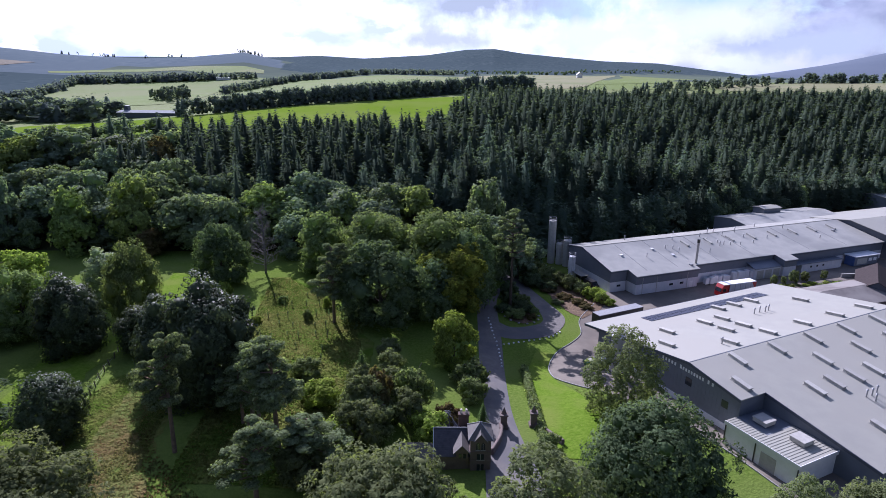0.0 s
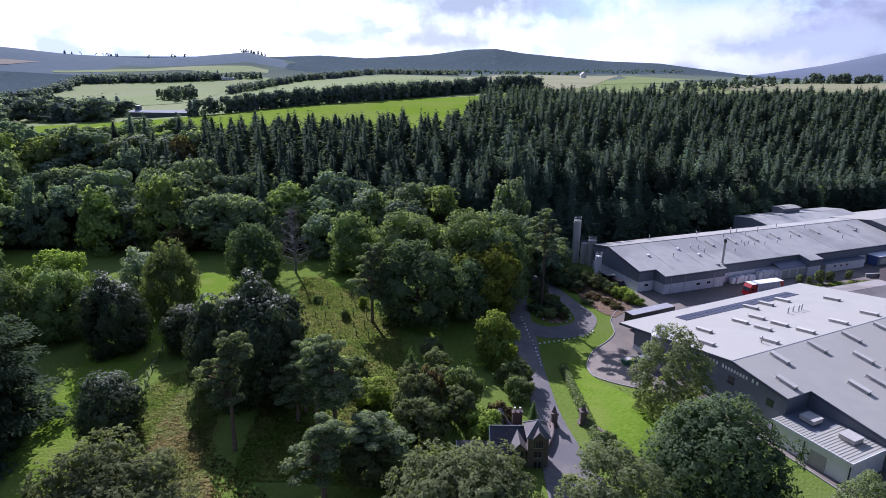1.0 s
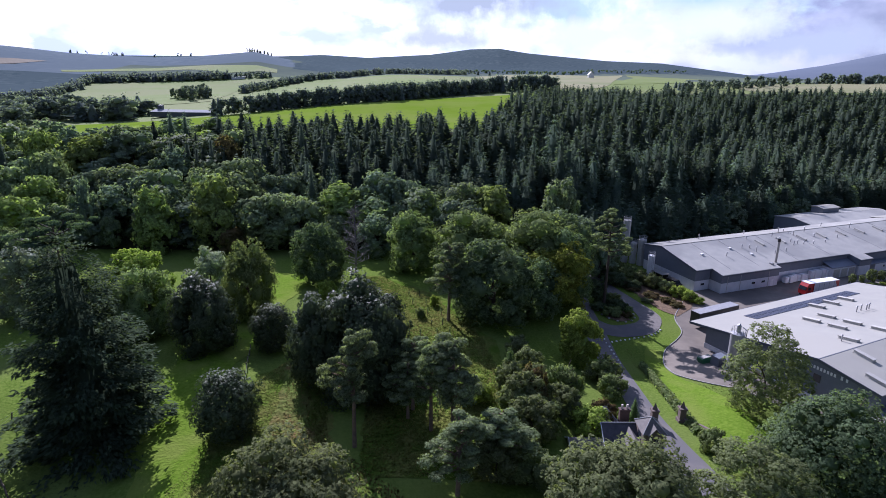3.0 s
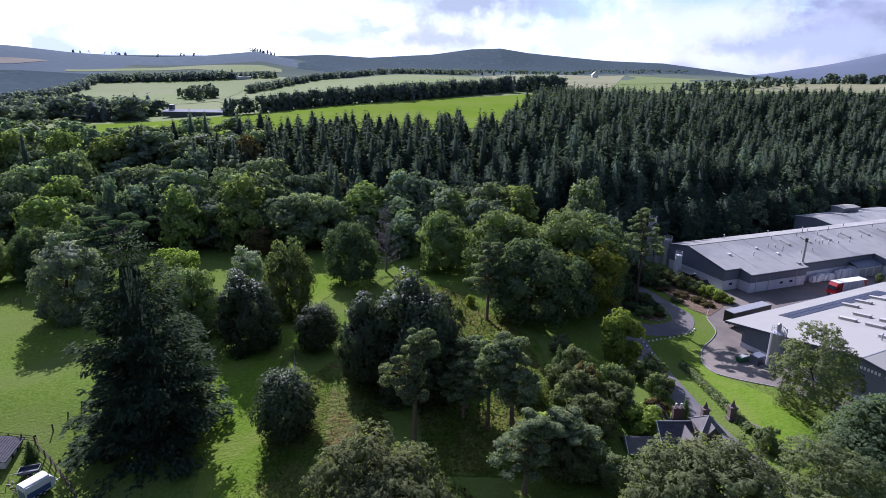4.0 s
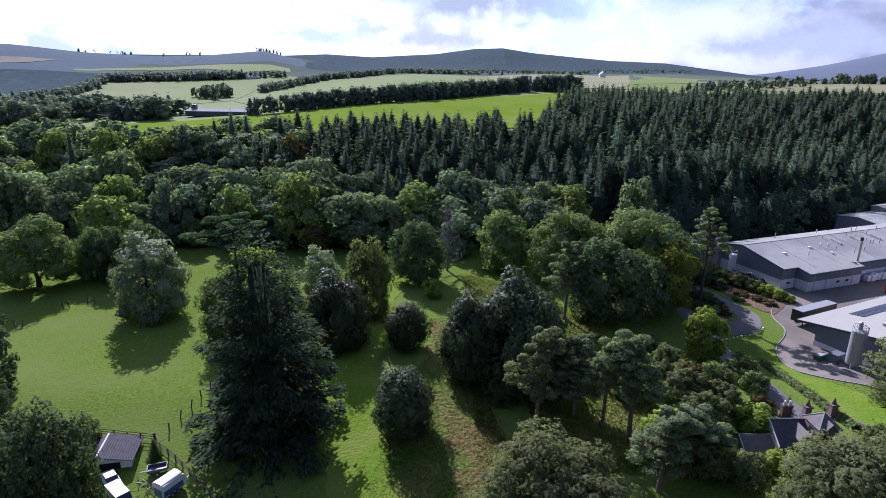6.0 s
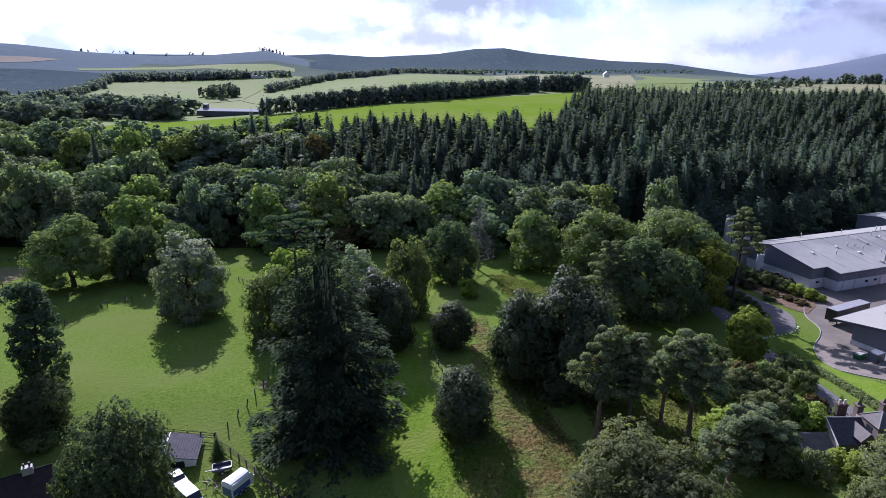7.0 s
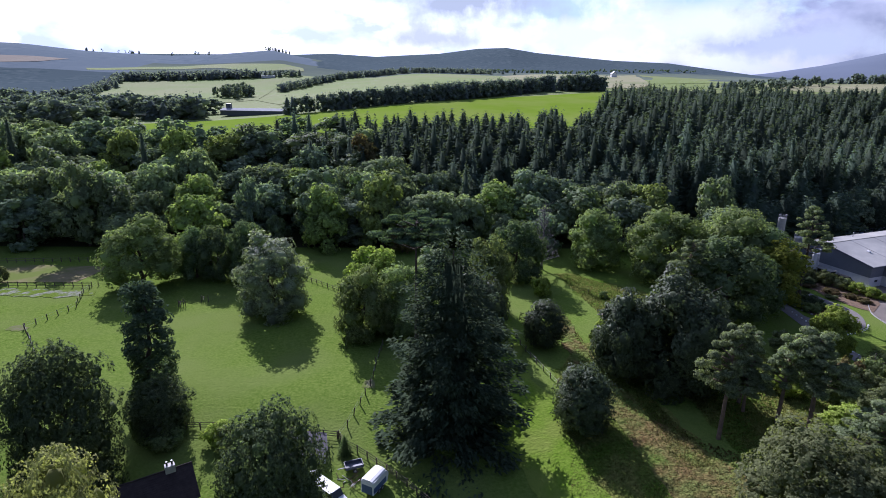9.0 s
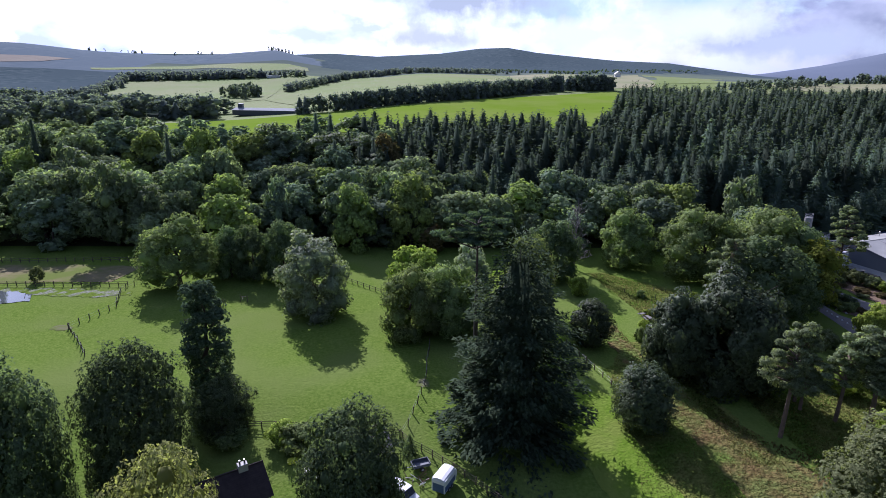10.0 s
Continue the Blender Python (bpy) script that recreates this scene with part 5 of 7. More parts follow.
def shed_front():
    """The near factory shed: ridge along x, far side towards plus y."""
    t = thing("factory_shed", frame_of(44.4, 91.9, 25.2), "grey clad factory shed with a light low-pitched roof", "factory")
    zr, sl, L, zf = 11.0, 0.148, 62.0, 2.25
    far, near, notch = 24.6, 29.6, 10.9

    def z(y):
        return zr - sl * abs(y)
    wall = Shape().prism([(-notch, zf), (far, zf), (far, z(far) - 0.02), (0, zr - 0.02), (-notch, z(notch) - 0.02)], 0.0, 5.8, "x")
    wall.prism([(-near, zf), (far, zf), (far, z(far) - 0.02), (0, zr - 0.02), (-near, z(near) - 0.02)], 5.8, L, "x")
    part("wall", wall, M_CLAD, t, "blue-grey ribbed cladding")
    ribs = Shape()
    for k in range(44):
        y = -notch + 0.5 + k * 0.8
        ribs.box((-0.025, y, zf + 1.3), (-0.005, y + 0.14, z(y) - 0.35))
    for k in range(26):
        x = 0.4 + k * 0.8
        ribs.box((x, far + 0.005, zf + 1.3), (x + 0.14, far + 0.06, z(far) - 0.3))
    part("cladding_rib", ribs, M_CLAD, t)
    part("plinth", Shape().box((-0.12, -notch + 0.3, zf), (-0.004, far, zf + 1.25)).box((0.0, far + 0.004, zf), (30, far + 0.12, zf + 1.0)), M_WALL_PALE, t, "pale rendered base course")
    part("roof_slope", Shape().prism([(29, z(29)), (0.15, zr - 0.02), (0.15, zr + 0.16), (29, z(29) + 0.18)], -0.35, L + 0.3, "x"), M_ROOF, t, "light grey roof sheets")
    part("roof_slope", Shape().prism([(-notch - 0.2, z(notch + 0.2)), (-0.15, zr - 0.02), (-0.15, zr + 0.16), (-notch - 0.2, z(notch + 0.2) + 0.18)], -0.35, 5.6, "x").prism([(-30, z(30)), (-0.15, zr - 0.02), (-0.15, zr + 0.16), (-30, z(30) + 0.18)], 5.6, L + 0.3, "x"), M_ROOF, t, "light grey roof sheets")
    part("ridge_cap", Shape().prism([(-0.15, zr + 0.13), (0.15, zr + 0.13), (0.07, zr + 0.19), (-0.07, zr + 0.19)], -0.35, L + 0.3, "x"), M_CLAD, t, "dark grey ridge capping")
    verge = Shape()
    verge.prism([(29, z(29) - 0.3), (0, zr - 0.3), (-notch - 0.2, z(notch + 0.2) - 0.3), (-notch - 0.2, z(notch + 0.2) + 0.22), (0, zr + 0.24), (29, z(29) + 0.22)], -0.47, -0.36, "x")
    verge.prism([(-notch - 0.2, z(notch + 0.2) - 0.3), (-30, z(30) - 0.3), (-30, z(30) + 0.22), (-notch - 0.2, z(notch + 0.2) + 0.22)], 5.46, 5.59, "x")
    part("verge_trim", verge, M_CLAD_DARK, t)
    part("gutter", Shape().box((-0.3, 29.01, z(29) - 0.12), (L, 29.25, z(29) + 0.12)), M_CLAD_DARK, t)
    for y0, y1, z0, z1 in ((-0.9, 0.5, 6.5, 8.0), (-8.7, -7.4, 6.3, 7.7)):
        part("window", Shape().box((-0.05, y0, z0), (0.02, y1, z1)), M_GLASS, t)
    # lettering on the gable, drawn as plain bars
    for a, b in ((-6.3, -2.6), (-2.0, 3.6), (4.2, 6.0)):
        letters = Shape()
        n = int((b - a) / 0.62)
        for i in range(n):
            y = -(a + (b - a) * i / n)
            letters.box((-0.12, y - 0.36, 8.95), (-0.07, y, 9.55 + 0.12 * (i == 0)))
        part("sign_bar", letters, M_WHITE, t, "white raised sign bars")
    for k in range(38):
        for row in range(2):
            y = 24.3 - row * 1.72
            m = Matrix.Translation((12.8 + k * 1.015, y, z(y) + 0.24)) @ Matrix.Rotation(-math.atan(sl), 4, "X")
            part("solar_panel", SOLAR, None, t, at=m)
    rows = ((-3.1, (14, 24.9, 35.6, 46.4, 56.7)), (-8.8, (3.4, 19.9, 25.1)), (-14.5, (9.4, 20.3, 25.6, 52.1)), (-20.4, (31.5, 36.8, 42.6)), (2.6, (9, 19.7, 30.3, 40.9, 51.6)), (8.1, (3.3, 25.0, 36.6, 47)), (13.6, (14.7, 19.9, 25.6, 31.2, 42)), (19, (36.5, 47.5)), (24.2, (15.6, 26.3, 37)))
    for v, us in rows:
        for u in us:
            m = Matrix.Translation((u, -v, z(v) + 0.15)) @ Matrix.Rotation(math.atan(sl) * (1 if v > 0 else -1), 4, "X")
            o = part("roof_light", UNIT, None, t, at=m)
            part("lid", UNIT_LID, None, o, "pale weathered lid")
    for u, v in ((34.2, -13.2), (36.2, -13.4), (37.4, -12.9), (38.9, -13.2), (21.6, 18.1), (23.0, 18.2), (24.7, 18.0), (22, 19.4), (12.2, -3.5)):
        part("vent_pipe", Shape().tube((u, -v, z(v)), (u, -v, z(v) + 1.5), 0.13).tube((u, -v, z(v) + 1.45), (u, -v, z(v) + 1.7), 0.22, 0.05), M_STEEL, t)
    return t


UNIT = Shape().prism([(-0.55, 0), (0.55, 0), (0.42, 0.5), (-0.42, 0.5)], -1.75, 1.75, "y").box((-0.62, -1.85, 0.0), (0.62, 1.85, 0.1)).mesh("roof_light", M_UNIT)
UNIT_LID = Shape().box((-0.55, -1.9, 0.5), (0.55, 1.9, 0.62), bevel=0.04).mesh("lid", M_UNIT)
SOLAR = Shape().box((-0.465, -0.80, -0.03), (0.465, 0.80, 0.03)).mesh("solar_panel", M_SOLAR)
shed_front()


def annex():
    """A low flat-roofed annex in the front shed's cut-out corner."""
    t = thing("factory_annex", frame_of(44.4, 91.9, 25.2), "pale low annex with a ribbed flat roof", "building")
    zf, zt = 2.25, 6.2
    part("wall", Shape().box((-3.0, -23.6, zf), (5.75, -10.95, zt)), M_WHITE, t, "pale panel walls")
    # blue-grey colour carries the shade that lies in this corner
    part("flat_roof", Shape().box((-3.15, -23.75, zt), (5.75, -10.95, zt + 0.12)), M_CLAD, t, "flat roofing darkened for corner shade")
    deck = part("ribbed_roof", Shape().box((-3.2, -23.8, zt + 0.12), (-0.6, -10.9, zt + 0.2)).box((-0.6, -23.8, zt + 0.12), (5.7, -16.6, zt + 0.2)), M_ROOF, t, "light ribbed roof sheets")
    for k in range(24):
        y = -23.7 + k * 0.54
        part("rib", Shape().box((-3.2, y, zt + 0.2), (-0.6 if y > -16.7 else 5.7, y + 0.12, zt + 0.25)), M_ROOF, deck)
    part("parapet", Shape().box((-3.3, -23.9, zt - 0.35), (-3.2, -10.9, zt + 0.34)).box((-3.2, -23.9, zt - 0.35), (5.75, -23.8, zt + 0.34)), M_WHITE, t)
    for y in (-11.1, -16.6, -23.6):
        part("downpipe", Shape().box((-3.16, y - 0.07, zf), (-3.01, y + 0.07, zt - 0.35)), M_BLACK, t)
    for x, y in ((2.0, -14.0), (2.6, -20.0)):
        hatch = part("roof_hatch", Shape().box((x - 1.2, y - 1.2, zt + 0.29), (x + 1.2, y + 1.2, zt + 1.0), bevel=0.05), M_UNIT, t, "pale raised roof hatch")
        part("lid", Shape().box((x - 1.3, y - 1.3, zt + 1.0), (x + 1.3, y + 1.3, zt + 1.12), bevel=0.04), M_UNIT, hatch)
    part("door", Shape().box((-3.06, -20.2, zf), (-3.01, -17.6, zf + 2.7)), M_UNIT, t)


annex()


def shed_back():
    """The long shed behind: ridge along x, near side towards minus y, its near eave stepping in and out."""
    t = thing("factory_shed", frame_of(46.55, 148.8, 20), "long grey factory shed with worn roof and pale lower walls", "factory")
    L, zf, far = 104.2, 2.2, 22.6
    bays = ((-0.7, 4.9, 0.0), (4.9, 26.6, -4.0), (26.6, 57.0, -1.9), (57.0, 62.4, -5.9), (62.4, L, -2.8))

    def z(y):
        return 8.5 + 0.2 * y if y < 15 else 11.5 - 0.19 * (y - 15)
    wall, lower, gutter = Shape(), Shape(), Shape()
    for x0, x1, e in bays:
        wall.prism([(15, zf + 3.1), (e + 0.3, zf + 3.1), (e + 0.3, z(e + 0.3) - 0.05), (15, 11.43)], x0 + 0.15, x1 - 0.15, "x")
        lower.box((x0 + 0.2, e + 0.36, zf), (x1 - 0.2, 15, zf + 3.1))
        gutter.box((x0, e - 0.14, z(e) - 0.35), (x1, e, z(e) + 0.02))
        part("roof_slope", Shape().prism([(e, z(e)), (14.9, 11.46), (14.9, 11.6), (e, z(e) + 0.14)], x0, x1 - 0.004, "x"), M_ROOF_WORN, t, "worn grey roof sheets")
    wall.prism([(15, zf + 3.1), (far - 0.3, zf + 3.1), (far - 0.3, z(far) - 0.1), (15, 11.43)], -0.55, L - 0.15, "x")
    lower.box((-0.5, 15, zf), (L - 0.2, far - 0.4, zf + 3.1))
    part("wall", wall, M_CLAD, t, "blue-grey upper cladding")
    part("lower_wall", lower, M_WALL_PALE, t, "pale painted lower wall")
    part("gutter", gutter, M_CLAD_DARK, t)
    part("roof_slope", Shape().prism([(far, z(far)), (15.1, 11.46), (15.1, 11.6), (far, z(far) + 0.14)], -0.7, L, "x"), M_ROOF_WORN, t, "worn grey roof sheets")
    part("ridge_cap", Shape().prism([(14.8, 11.56), (15.2, 11.56), (15.2, 11.68), (14.8, 11.68)], -0.7, L, "x"), M_ROOF, t)
    part("verge", Shape().prism([(0, z(0) - 0.25), (15, 11.3), (15, 11.68), (0, z(0) + 0.18)], -0.8, -0.7, "x").prism([(15, 11.3), (far, z(far) - 0.25), (far, z(far) + 0.18), (15, 11.68)], -0.8, -0.7, "x"), M_CLAD_DARK, t)
    # joints between the roof sheets
    for x in (10.0, 20.5, 36.0, 50.0, 72.0, 88.0):
        part("roof_joint", Shape().prism([(-1.6, z(-1.6) + 0.13), (14.7, 11.58), (14.7, 11.63), (-1.6, z(-1.6) + 0.18)], x, x + 0.12, "x"), M_LEAD, t)
    rng = np.random.default_rng(8)
    for k in range(8):
        y, x = 11.4, 33 + k * 8.9
        m = Matrix.Translation((x, y - 1.4, z(y - 1.4) + 0.08)) @ Matrix.Rotation(math.atan(0.2), 4, "X") @ Matrix.Diagonal((0.8, 1.0, 0.9, 1))
        part("roof_light", UNIT, None, t, at=m)
    for k in range(26):
        x, y = rng.uniform(14, 84), rng.uniform(2, 20)
        hgt = rng.uniform(0.8, 1.9)
        part("vent_pipe", Shape().tube((x, y, z(y) - 0.05), (x, y, z(y) + hgt), 0.12).tube((x, y, z(y) + hgt - 0.03), (x, y, z(y) + hgt + 0.2), 0.24, 0.05), M_STEEL, t)
    for x, y in ((7.5, 7), (19.5, 8.5), (23.5, 4), (24.8, -2.2), (93, 7)):
        part("roof_cowl", Shape().box((x, y, z(y)), (x + 0.9, y + 1.0, z(y) + 0.6), bevel=0.08), M_WHITE if x < 24 else M_LEAD, t)
    flue = part("flue", Shape().tube((27.6, -1.0, 8.0), (27.6, -1.0, 14.6), 0.34, n=14), M_UNIT, t, "tall pale flue", smooth=False)
    part("flue_cap", Shape().tube((27.6, -1.0, 14.6), (27.6, -1.0, 15.6), 0.42, n=14), M_BLACK, flue)
    for x, y in ((1.8, 0.3), (16.5, -3.7), (20.2, -3.7)):
        part("window", Shape().box((x, y, zf + 1.6), (x + 1.2, y + 0.055, zf + 2.2)), M_GLASS, t)
    for x in (7.2, 12.0, 22.6):
        part("down_pipe", Shape().box((x, -3.74, zf), (x + 0.12, -3.64, 7.4)), M_UNIT, t)
    part("door", Shape().box((23.6, -3.71, zf), (24.7, -3.642, zf + 2.1)), M_WHITE, t)
    part("loading_bay", Shape().box((46.6, -5.0, zf), (56.6, -1.6, zf + 3.3)), M_WALL_PALE, t)
    part("bay_roof", Shape().prism([(-5.2, zf + 3.3), (-1.6, 6.7), (-1.6, 6.85), (-5.2, zf + 3.45)], 46.3, 56.8, "x"), M_CLAD, t)
    for x in (47.4, 50.6, 53.8):
        part("bay_door", Shape().box((x, -5.06, zf), (x + 2.5, -5.005, zf + 2.8)), M_UNIT, t)
    part("low_store", Shape().box((65.4, -5.0, zf), (82.4, -2.4, zf + 2.9)), M_WALL_PALE, t)
    part("store_roof", Shape().box((62.6, -5.3, zf + 2.9), (82.7, -2.4, zf + 3.06)), M_CLAD, t)
    for x in (69, 71.6, 74.2):
        part("window", Shape().box((x, -5.06, zf + 1.5), (x + 0.7, -5.005, zf + 2.1)), M_BLACK, t)
    part("dark_door", Shape().box((63.2, -2.6, zf), (65.2, -2.5, zf + 2.5)), M_BLACK, t)
    return t


shed_back()


def block(name, ox, oy, deg, w, d, zf, ze, zr, label, roof, wall, over=0.3):
    """A plain gabled block, ridge along x."""
    t = thing(name, frame_of(ox, oy, deg), label, "building")
    part("wall", Shape().prism([(0, zf), (d, zf), (d, ze), (d / 2, zr - 0.02), (0, ze)], 0, w, "x"), wall, t)
    for s in (0, 1):
        y0, y1 = (-over, d / 2 - 0.06) if s == 0 else (d + over, d / 2 + 0.06)
        k = (zr - ze) / (d / 2)
        part("roof_slope", Shape().prism([(y0, ze - k * over), (y1, zr), (y1, zr + 0.15), (y0, ze - k * over + 0.15)], -over, w + over, "x"), roof, t)
    return t


def works(x, y):
    """Plan of the works: along the long shed and back from its near wall."""
    a = math.radians(20)
    return 46.55 + x * math.cos(a) - y * math.sin(a), 148.8 + x * math.sin(a) + y * math.cos(a)


block("works_building", *works(73, 23.0), 20, 46, 16, 2.2, 9.5, 10.6, "blue-grey works block behind the long shed", M_ROOF_WORN, M_CLAD)
block("works_building", *works(91.5, 34), 20, 8.5, 5, 2.2, 12.0, 12.4, "small raised plant room on the works roof", M_ROOF, M_CLAD)
block("works_building", *works(104.6, -10), 20, 70, 40, 2.2, 9.0, 12.3, "large works hall with a pale shallow roof", M_ROOF, M_CLAD_DARK)
block("works_building", *works(172, 40), 20, 26, 16, 2.2, 8.8, 9.8, "grey works block behind the large hall", M_ROOF_WORN, M_CLAD)
block("old_store", 95.0, 131.5, 20, 28, 14, 2.2, 4.3, 6.0, "old store with a low brown-grey felted roof", M_FELT, M_SANDSTONE)
block("old_store", 120.4, 141.4, 55, 20, 9.4, 2.2, 4.6, 7.4, "old store with a dark slate gable roof", M_ROOF_DARK, M_CLAD_DARK)


def portable_cabin():
    t = thing("site_cabin", frame_of(130, 172.5, 20, 2.3), "blue-ended grey site cabin with a pale roof", "cabin")
    part("body", Shape().box((0, 0, 0.2), (10.5, 3.2, 3.3)), M_CLAD, t)
    part("side_panel", Shape().box((1.2, -0.05, 0.7), (5.6, -0.005, 2.6)), M_UNIT, t)
    part("end_panel", Shape().box((-0.06, 0, 0.2), (-0.004, 3.2, 3.3)), M_BLUE, t)
    part("roof", Shape().box((-0.3, -0.4, 3.3), (10.8, 3.6, 3.5)), M_WHITE, t)
    for x in (6.4, 8.5):
        part("window", Shape().box((x, -0.05, 1.4), (x + 1.4, -0.005, 2.4)), M_WHITE, t)


portable_cabin()


def silo(x, y, r, h, label, mat, top_kit=True, legs=0.0):
    z0 = float(height(x, y)) + 0.05
    t = thing("silo", Matrix.Translation((x, y, z0)), label, "silo", "works silos")
    part("shell", Shape().tube((0, 0, legs), (0, 0, h), r, n=28), mat, t)
    part("roof_cone", Shape().tube((0, 0, h), (0, 0, h + r * 0.3), r * 1.02, r * 0.15, n=28), mat, t)
    rail = Shape()
    for i in range(14):
        a, b = 2 * math.pi * i / 14, 2 * math.pi * (i + 1) / 14
        p, q = (math.cos(a) * r * 0.96, math.sin(a) * r * 0.96), (math.cos(b) * r * 0.96, math.sin(b) * r * 0.96)
        rail.tube((*p, h), (*p, h + 1.1), 0.03, n=5)
        for dz in (0.55, 1.1):
            rail.tube((*p, h + dz), (*q, h + dz), 0.03, n=5)
    part("guard_rail", rail, M_STEEL, t)
    if top_kit:
        part("filter_unit", Shape().tube((0, 0, h + 0.2), (0, 0, h + 1.7), 0.42, n=14).tube((0, 0, h + 1.7), (0.1, 0, h + 2.1), 0.42, 0.1, n=14), M_STEEL, t)
    lad = Shape()
    for dx in (-0.22, 0.22):
        lad.tube((dx, -r - 0.15, 0.1), (dx, -r - 0.15, h + 1.0), 0.03, n=5)
    for k in range(int(h / 0.35)):
        lad.tube((-0.22, -r - 0.15, 0.3 + k * 0.35), (0.22, -r - 0.15, 0.3 + k * 0.35), 0.02, n=4)
    part("ladder", lad, M_STEEL, t)
    return t


big = silo(34.6, 102.6, 1.35, 8.2, "tall brushed-steel flour silo on a frame beside the shed", M_STEEL, True, 0.9)
frame_legs = Shape().box((-1.8, -1.8, 0.0), (1.8, 1.8, 0.18))
for sx in (-1.1, 1.1):
    for sy in (-1.1, 1.1):
        frame_legs.box((sx - 0.1, sy - 0.1, 0.18), (sx + 0.1, sy + 0.1, 1.2))
part("base_frame", frame_legs, M_STEEL, big)
part("down_pipe", Shape().tube((1.5, -0.4, 0.2), (1.5, -0.4, 9.0), 0.09, n=8).tube((1.5, -0.4, 9.0), (0.6, -0.1, 9.6), 0.09, n=8), M_STEEL, big)
silo(34.2, 175.6, 1.2, 14.0, "tall grey metal silo at the long shed", M_UNIT, False)
silo(36.6, 174.5, 1.1, 6.8, "grey metal silo at the long shed", M_UNIT, False)
silo(38.6, 172.5, 1.25, 8.4, "grey metal silo at the long shed", M_UNIT, False)
silo(37.9, 161.5, 1.0, 6.6, "short white silo at the long shed", M_WHITE, False)


def wheel(parent, x, y, r=0.5, w=0.3):
    o = part("wheel", Shape().tube((x, y - w / 2, r), (x, y + w / 2, r), r, n=18), M_TYRE, parent)
    part("rim", Shape().tube((x, y - w / 2 - 0.02, r), (x, y + w / 2 + 0.02, r), r * 0.55, n=14), M_STEEL, o)


def lorry(x, y, deg, body_mat, side_mat, cab_mat, label, cab=True, roof=M_WHITE, length=13.4):
    t = thing("lorry", frame_of(x, y, deg, float(height(x, y)) + 0.06), label, "lorry")
    part("trailer_box", Shape().box((0, -1.27, 1.15), (length, 1.27, 3.9), bevel=0.04), side_mat, t)
    part("trailer_roof", Shape().box((-1.9 if cab else -0.03, -1.3, 3.9), (length + 0.03, 1.3, 4.0)), roof, t)
    part("front_panel", Shape().box((-0.06, -1.3, 1.1), (-0.005, 1.3, 3.95)), body_mat, t)
    part("rear_frame", Shape().prism([(length - 0.5, 1.1), (length + 0.1, 1.1), (length + 0.1, 3.9), (length - 1.4, 3.9), (length - 0.7, 2.6)], -1.31, 1.31, "y"), body_mat, t)
    part("chassis", Shape().box((0.3, -0.5, 0.75), (length - 0.2, 0.5, 1.15)), M_BLACK, t)
    for wx in (length - 4.4, length - 3.1, length - 1.8):
        for wy in (-1.05, 1.05):
            wheel(t, wx, wy)
    if cab:
        for k in range(1, 5):
            part("curtain_post", Shape().box((k * length / 5, -1.3, 1.15), (k * length / 5 + 0.1, -1.275, 3.85)), M_LEAD, t)
        part("cab", Shape().prism([(-2.6, 0.7), (-0.3, 0.7), (-0.3, 3.85), (-1.9, 3.85), (-2.4, 3.0), (-2.6, 1.9)], -1.22, 1.22, "y"), cab_mat, t)
        part("windscreen", Shape().prism([(-2.65, 1.95), (-2.45, 2.95), (-2.4, 2.95), (-2.6, 1.95)], -1.1, 1.1, "y"), M_GLASS, t)
        part("side_window", Shape().box((-2.0, -1.25, 2.0), (-1.1, -1.222, 2.8)), M_GLASS, t)
        for wx in (-1.6, 0.9):
            for wy in (-1.05, 1.05):
                wheel(t, wx, wy)
        part("coupling", Shape().box((-1.3, -0.4, 0.6), (1.2, 0.4, 1.1)), M_BLACK, t)
    else:
        part("landing_legs", Shape().box((1.5, -0.9, 0), (1.7, -0.7, 1.2)).box((1.5, 0.7, 0), (1.7, 0.9, 1.2)), M_BLACK, t)
    return t


lorry(35.9, 124.6, 25.2, M_BLACK, M_BLACK, M_BLACK, "black trailer with a grey roof parked at the canopy", False, M_LEAD)
lorry(77.0, 146.4, 18, M_RED, M_WALL_PALE, M_RED, "red lorry with a pale curtain-sided body in the yard", length=9.0)


def car(x, y, deg, mat, label, van=False, group="parked cars"):
    t = thing("van" if van else "car", frame_of(x, y, deg, float(height(x, y)) + 0.05), label, "van" if van else "car", group)
    if van:
        body = [(-2.4, 0.35), (2.4, 0.35), (2.45, 1.0), (1.7, 1.2), (1.1, 1.95), (-2.35, 2.0), (-2.45, 1.0)]
        glass = [(1.72, 1.22), (1.15, 1.9), (0.2, 1.9), (0.2, 1.22)]
    else:
        body = [(-2.05, 0.3), (2.05, 0.3), (2.1, 0.7), (1.1, 0.92), (-1.5, 0.98), (-2.1, 0.85)]
        glass = [(1.1, 0.9), (0.45, 1.38), (-0.9, 1.42), (-1.6, 0.95)]
    part("body", Shape().prism(body, -0.85, 0.85, "y"), mat, t)
    part("glasshouse", Shape().prism(glass, -0.86 if van else -0.72, 0.86 if van else 0.72, "y"), M_GLASS, t)
    if not van:
        part("roof", Shape().box((-0.85, -0.66, 1.40), (0.42, 0.66, 1.46)), mat, t)
    for wx in (-1.35, 1.35):
        for wy in (-0.78, 0.78):
            wheel(t, wx, wy, 0.33, 0.2)
    return t


car(-95.0, 60.3, -45, M_WHITE, "white car parked by the garage")
car(-92.2, 57.2, -40, M_WHITE, "white van parked by the garage", True)
car(42.0, 153.4, -64, M_BLACK, "black van parked at the long shed's end", True)
PAINT = (M_CLAD, M_UNIT, M_BLUE, M_BLACK, M_UNIT, M_CLAD_DARK, M_STEEL)
for k in range(14):
    car(79.5 + k * 2.35, 206.0 + k * 0.72, 108, PAINT[k % 7], "car in a row parked below the forest")


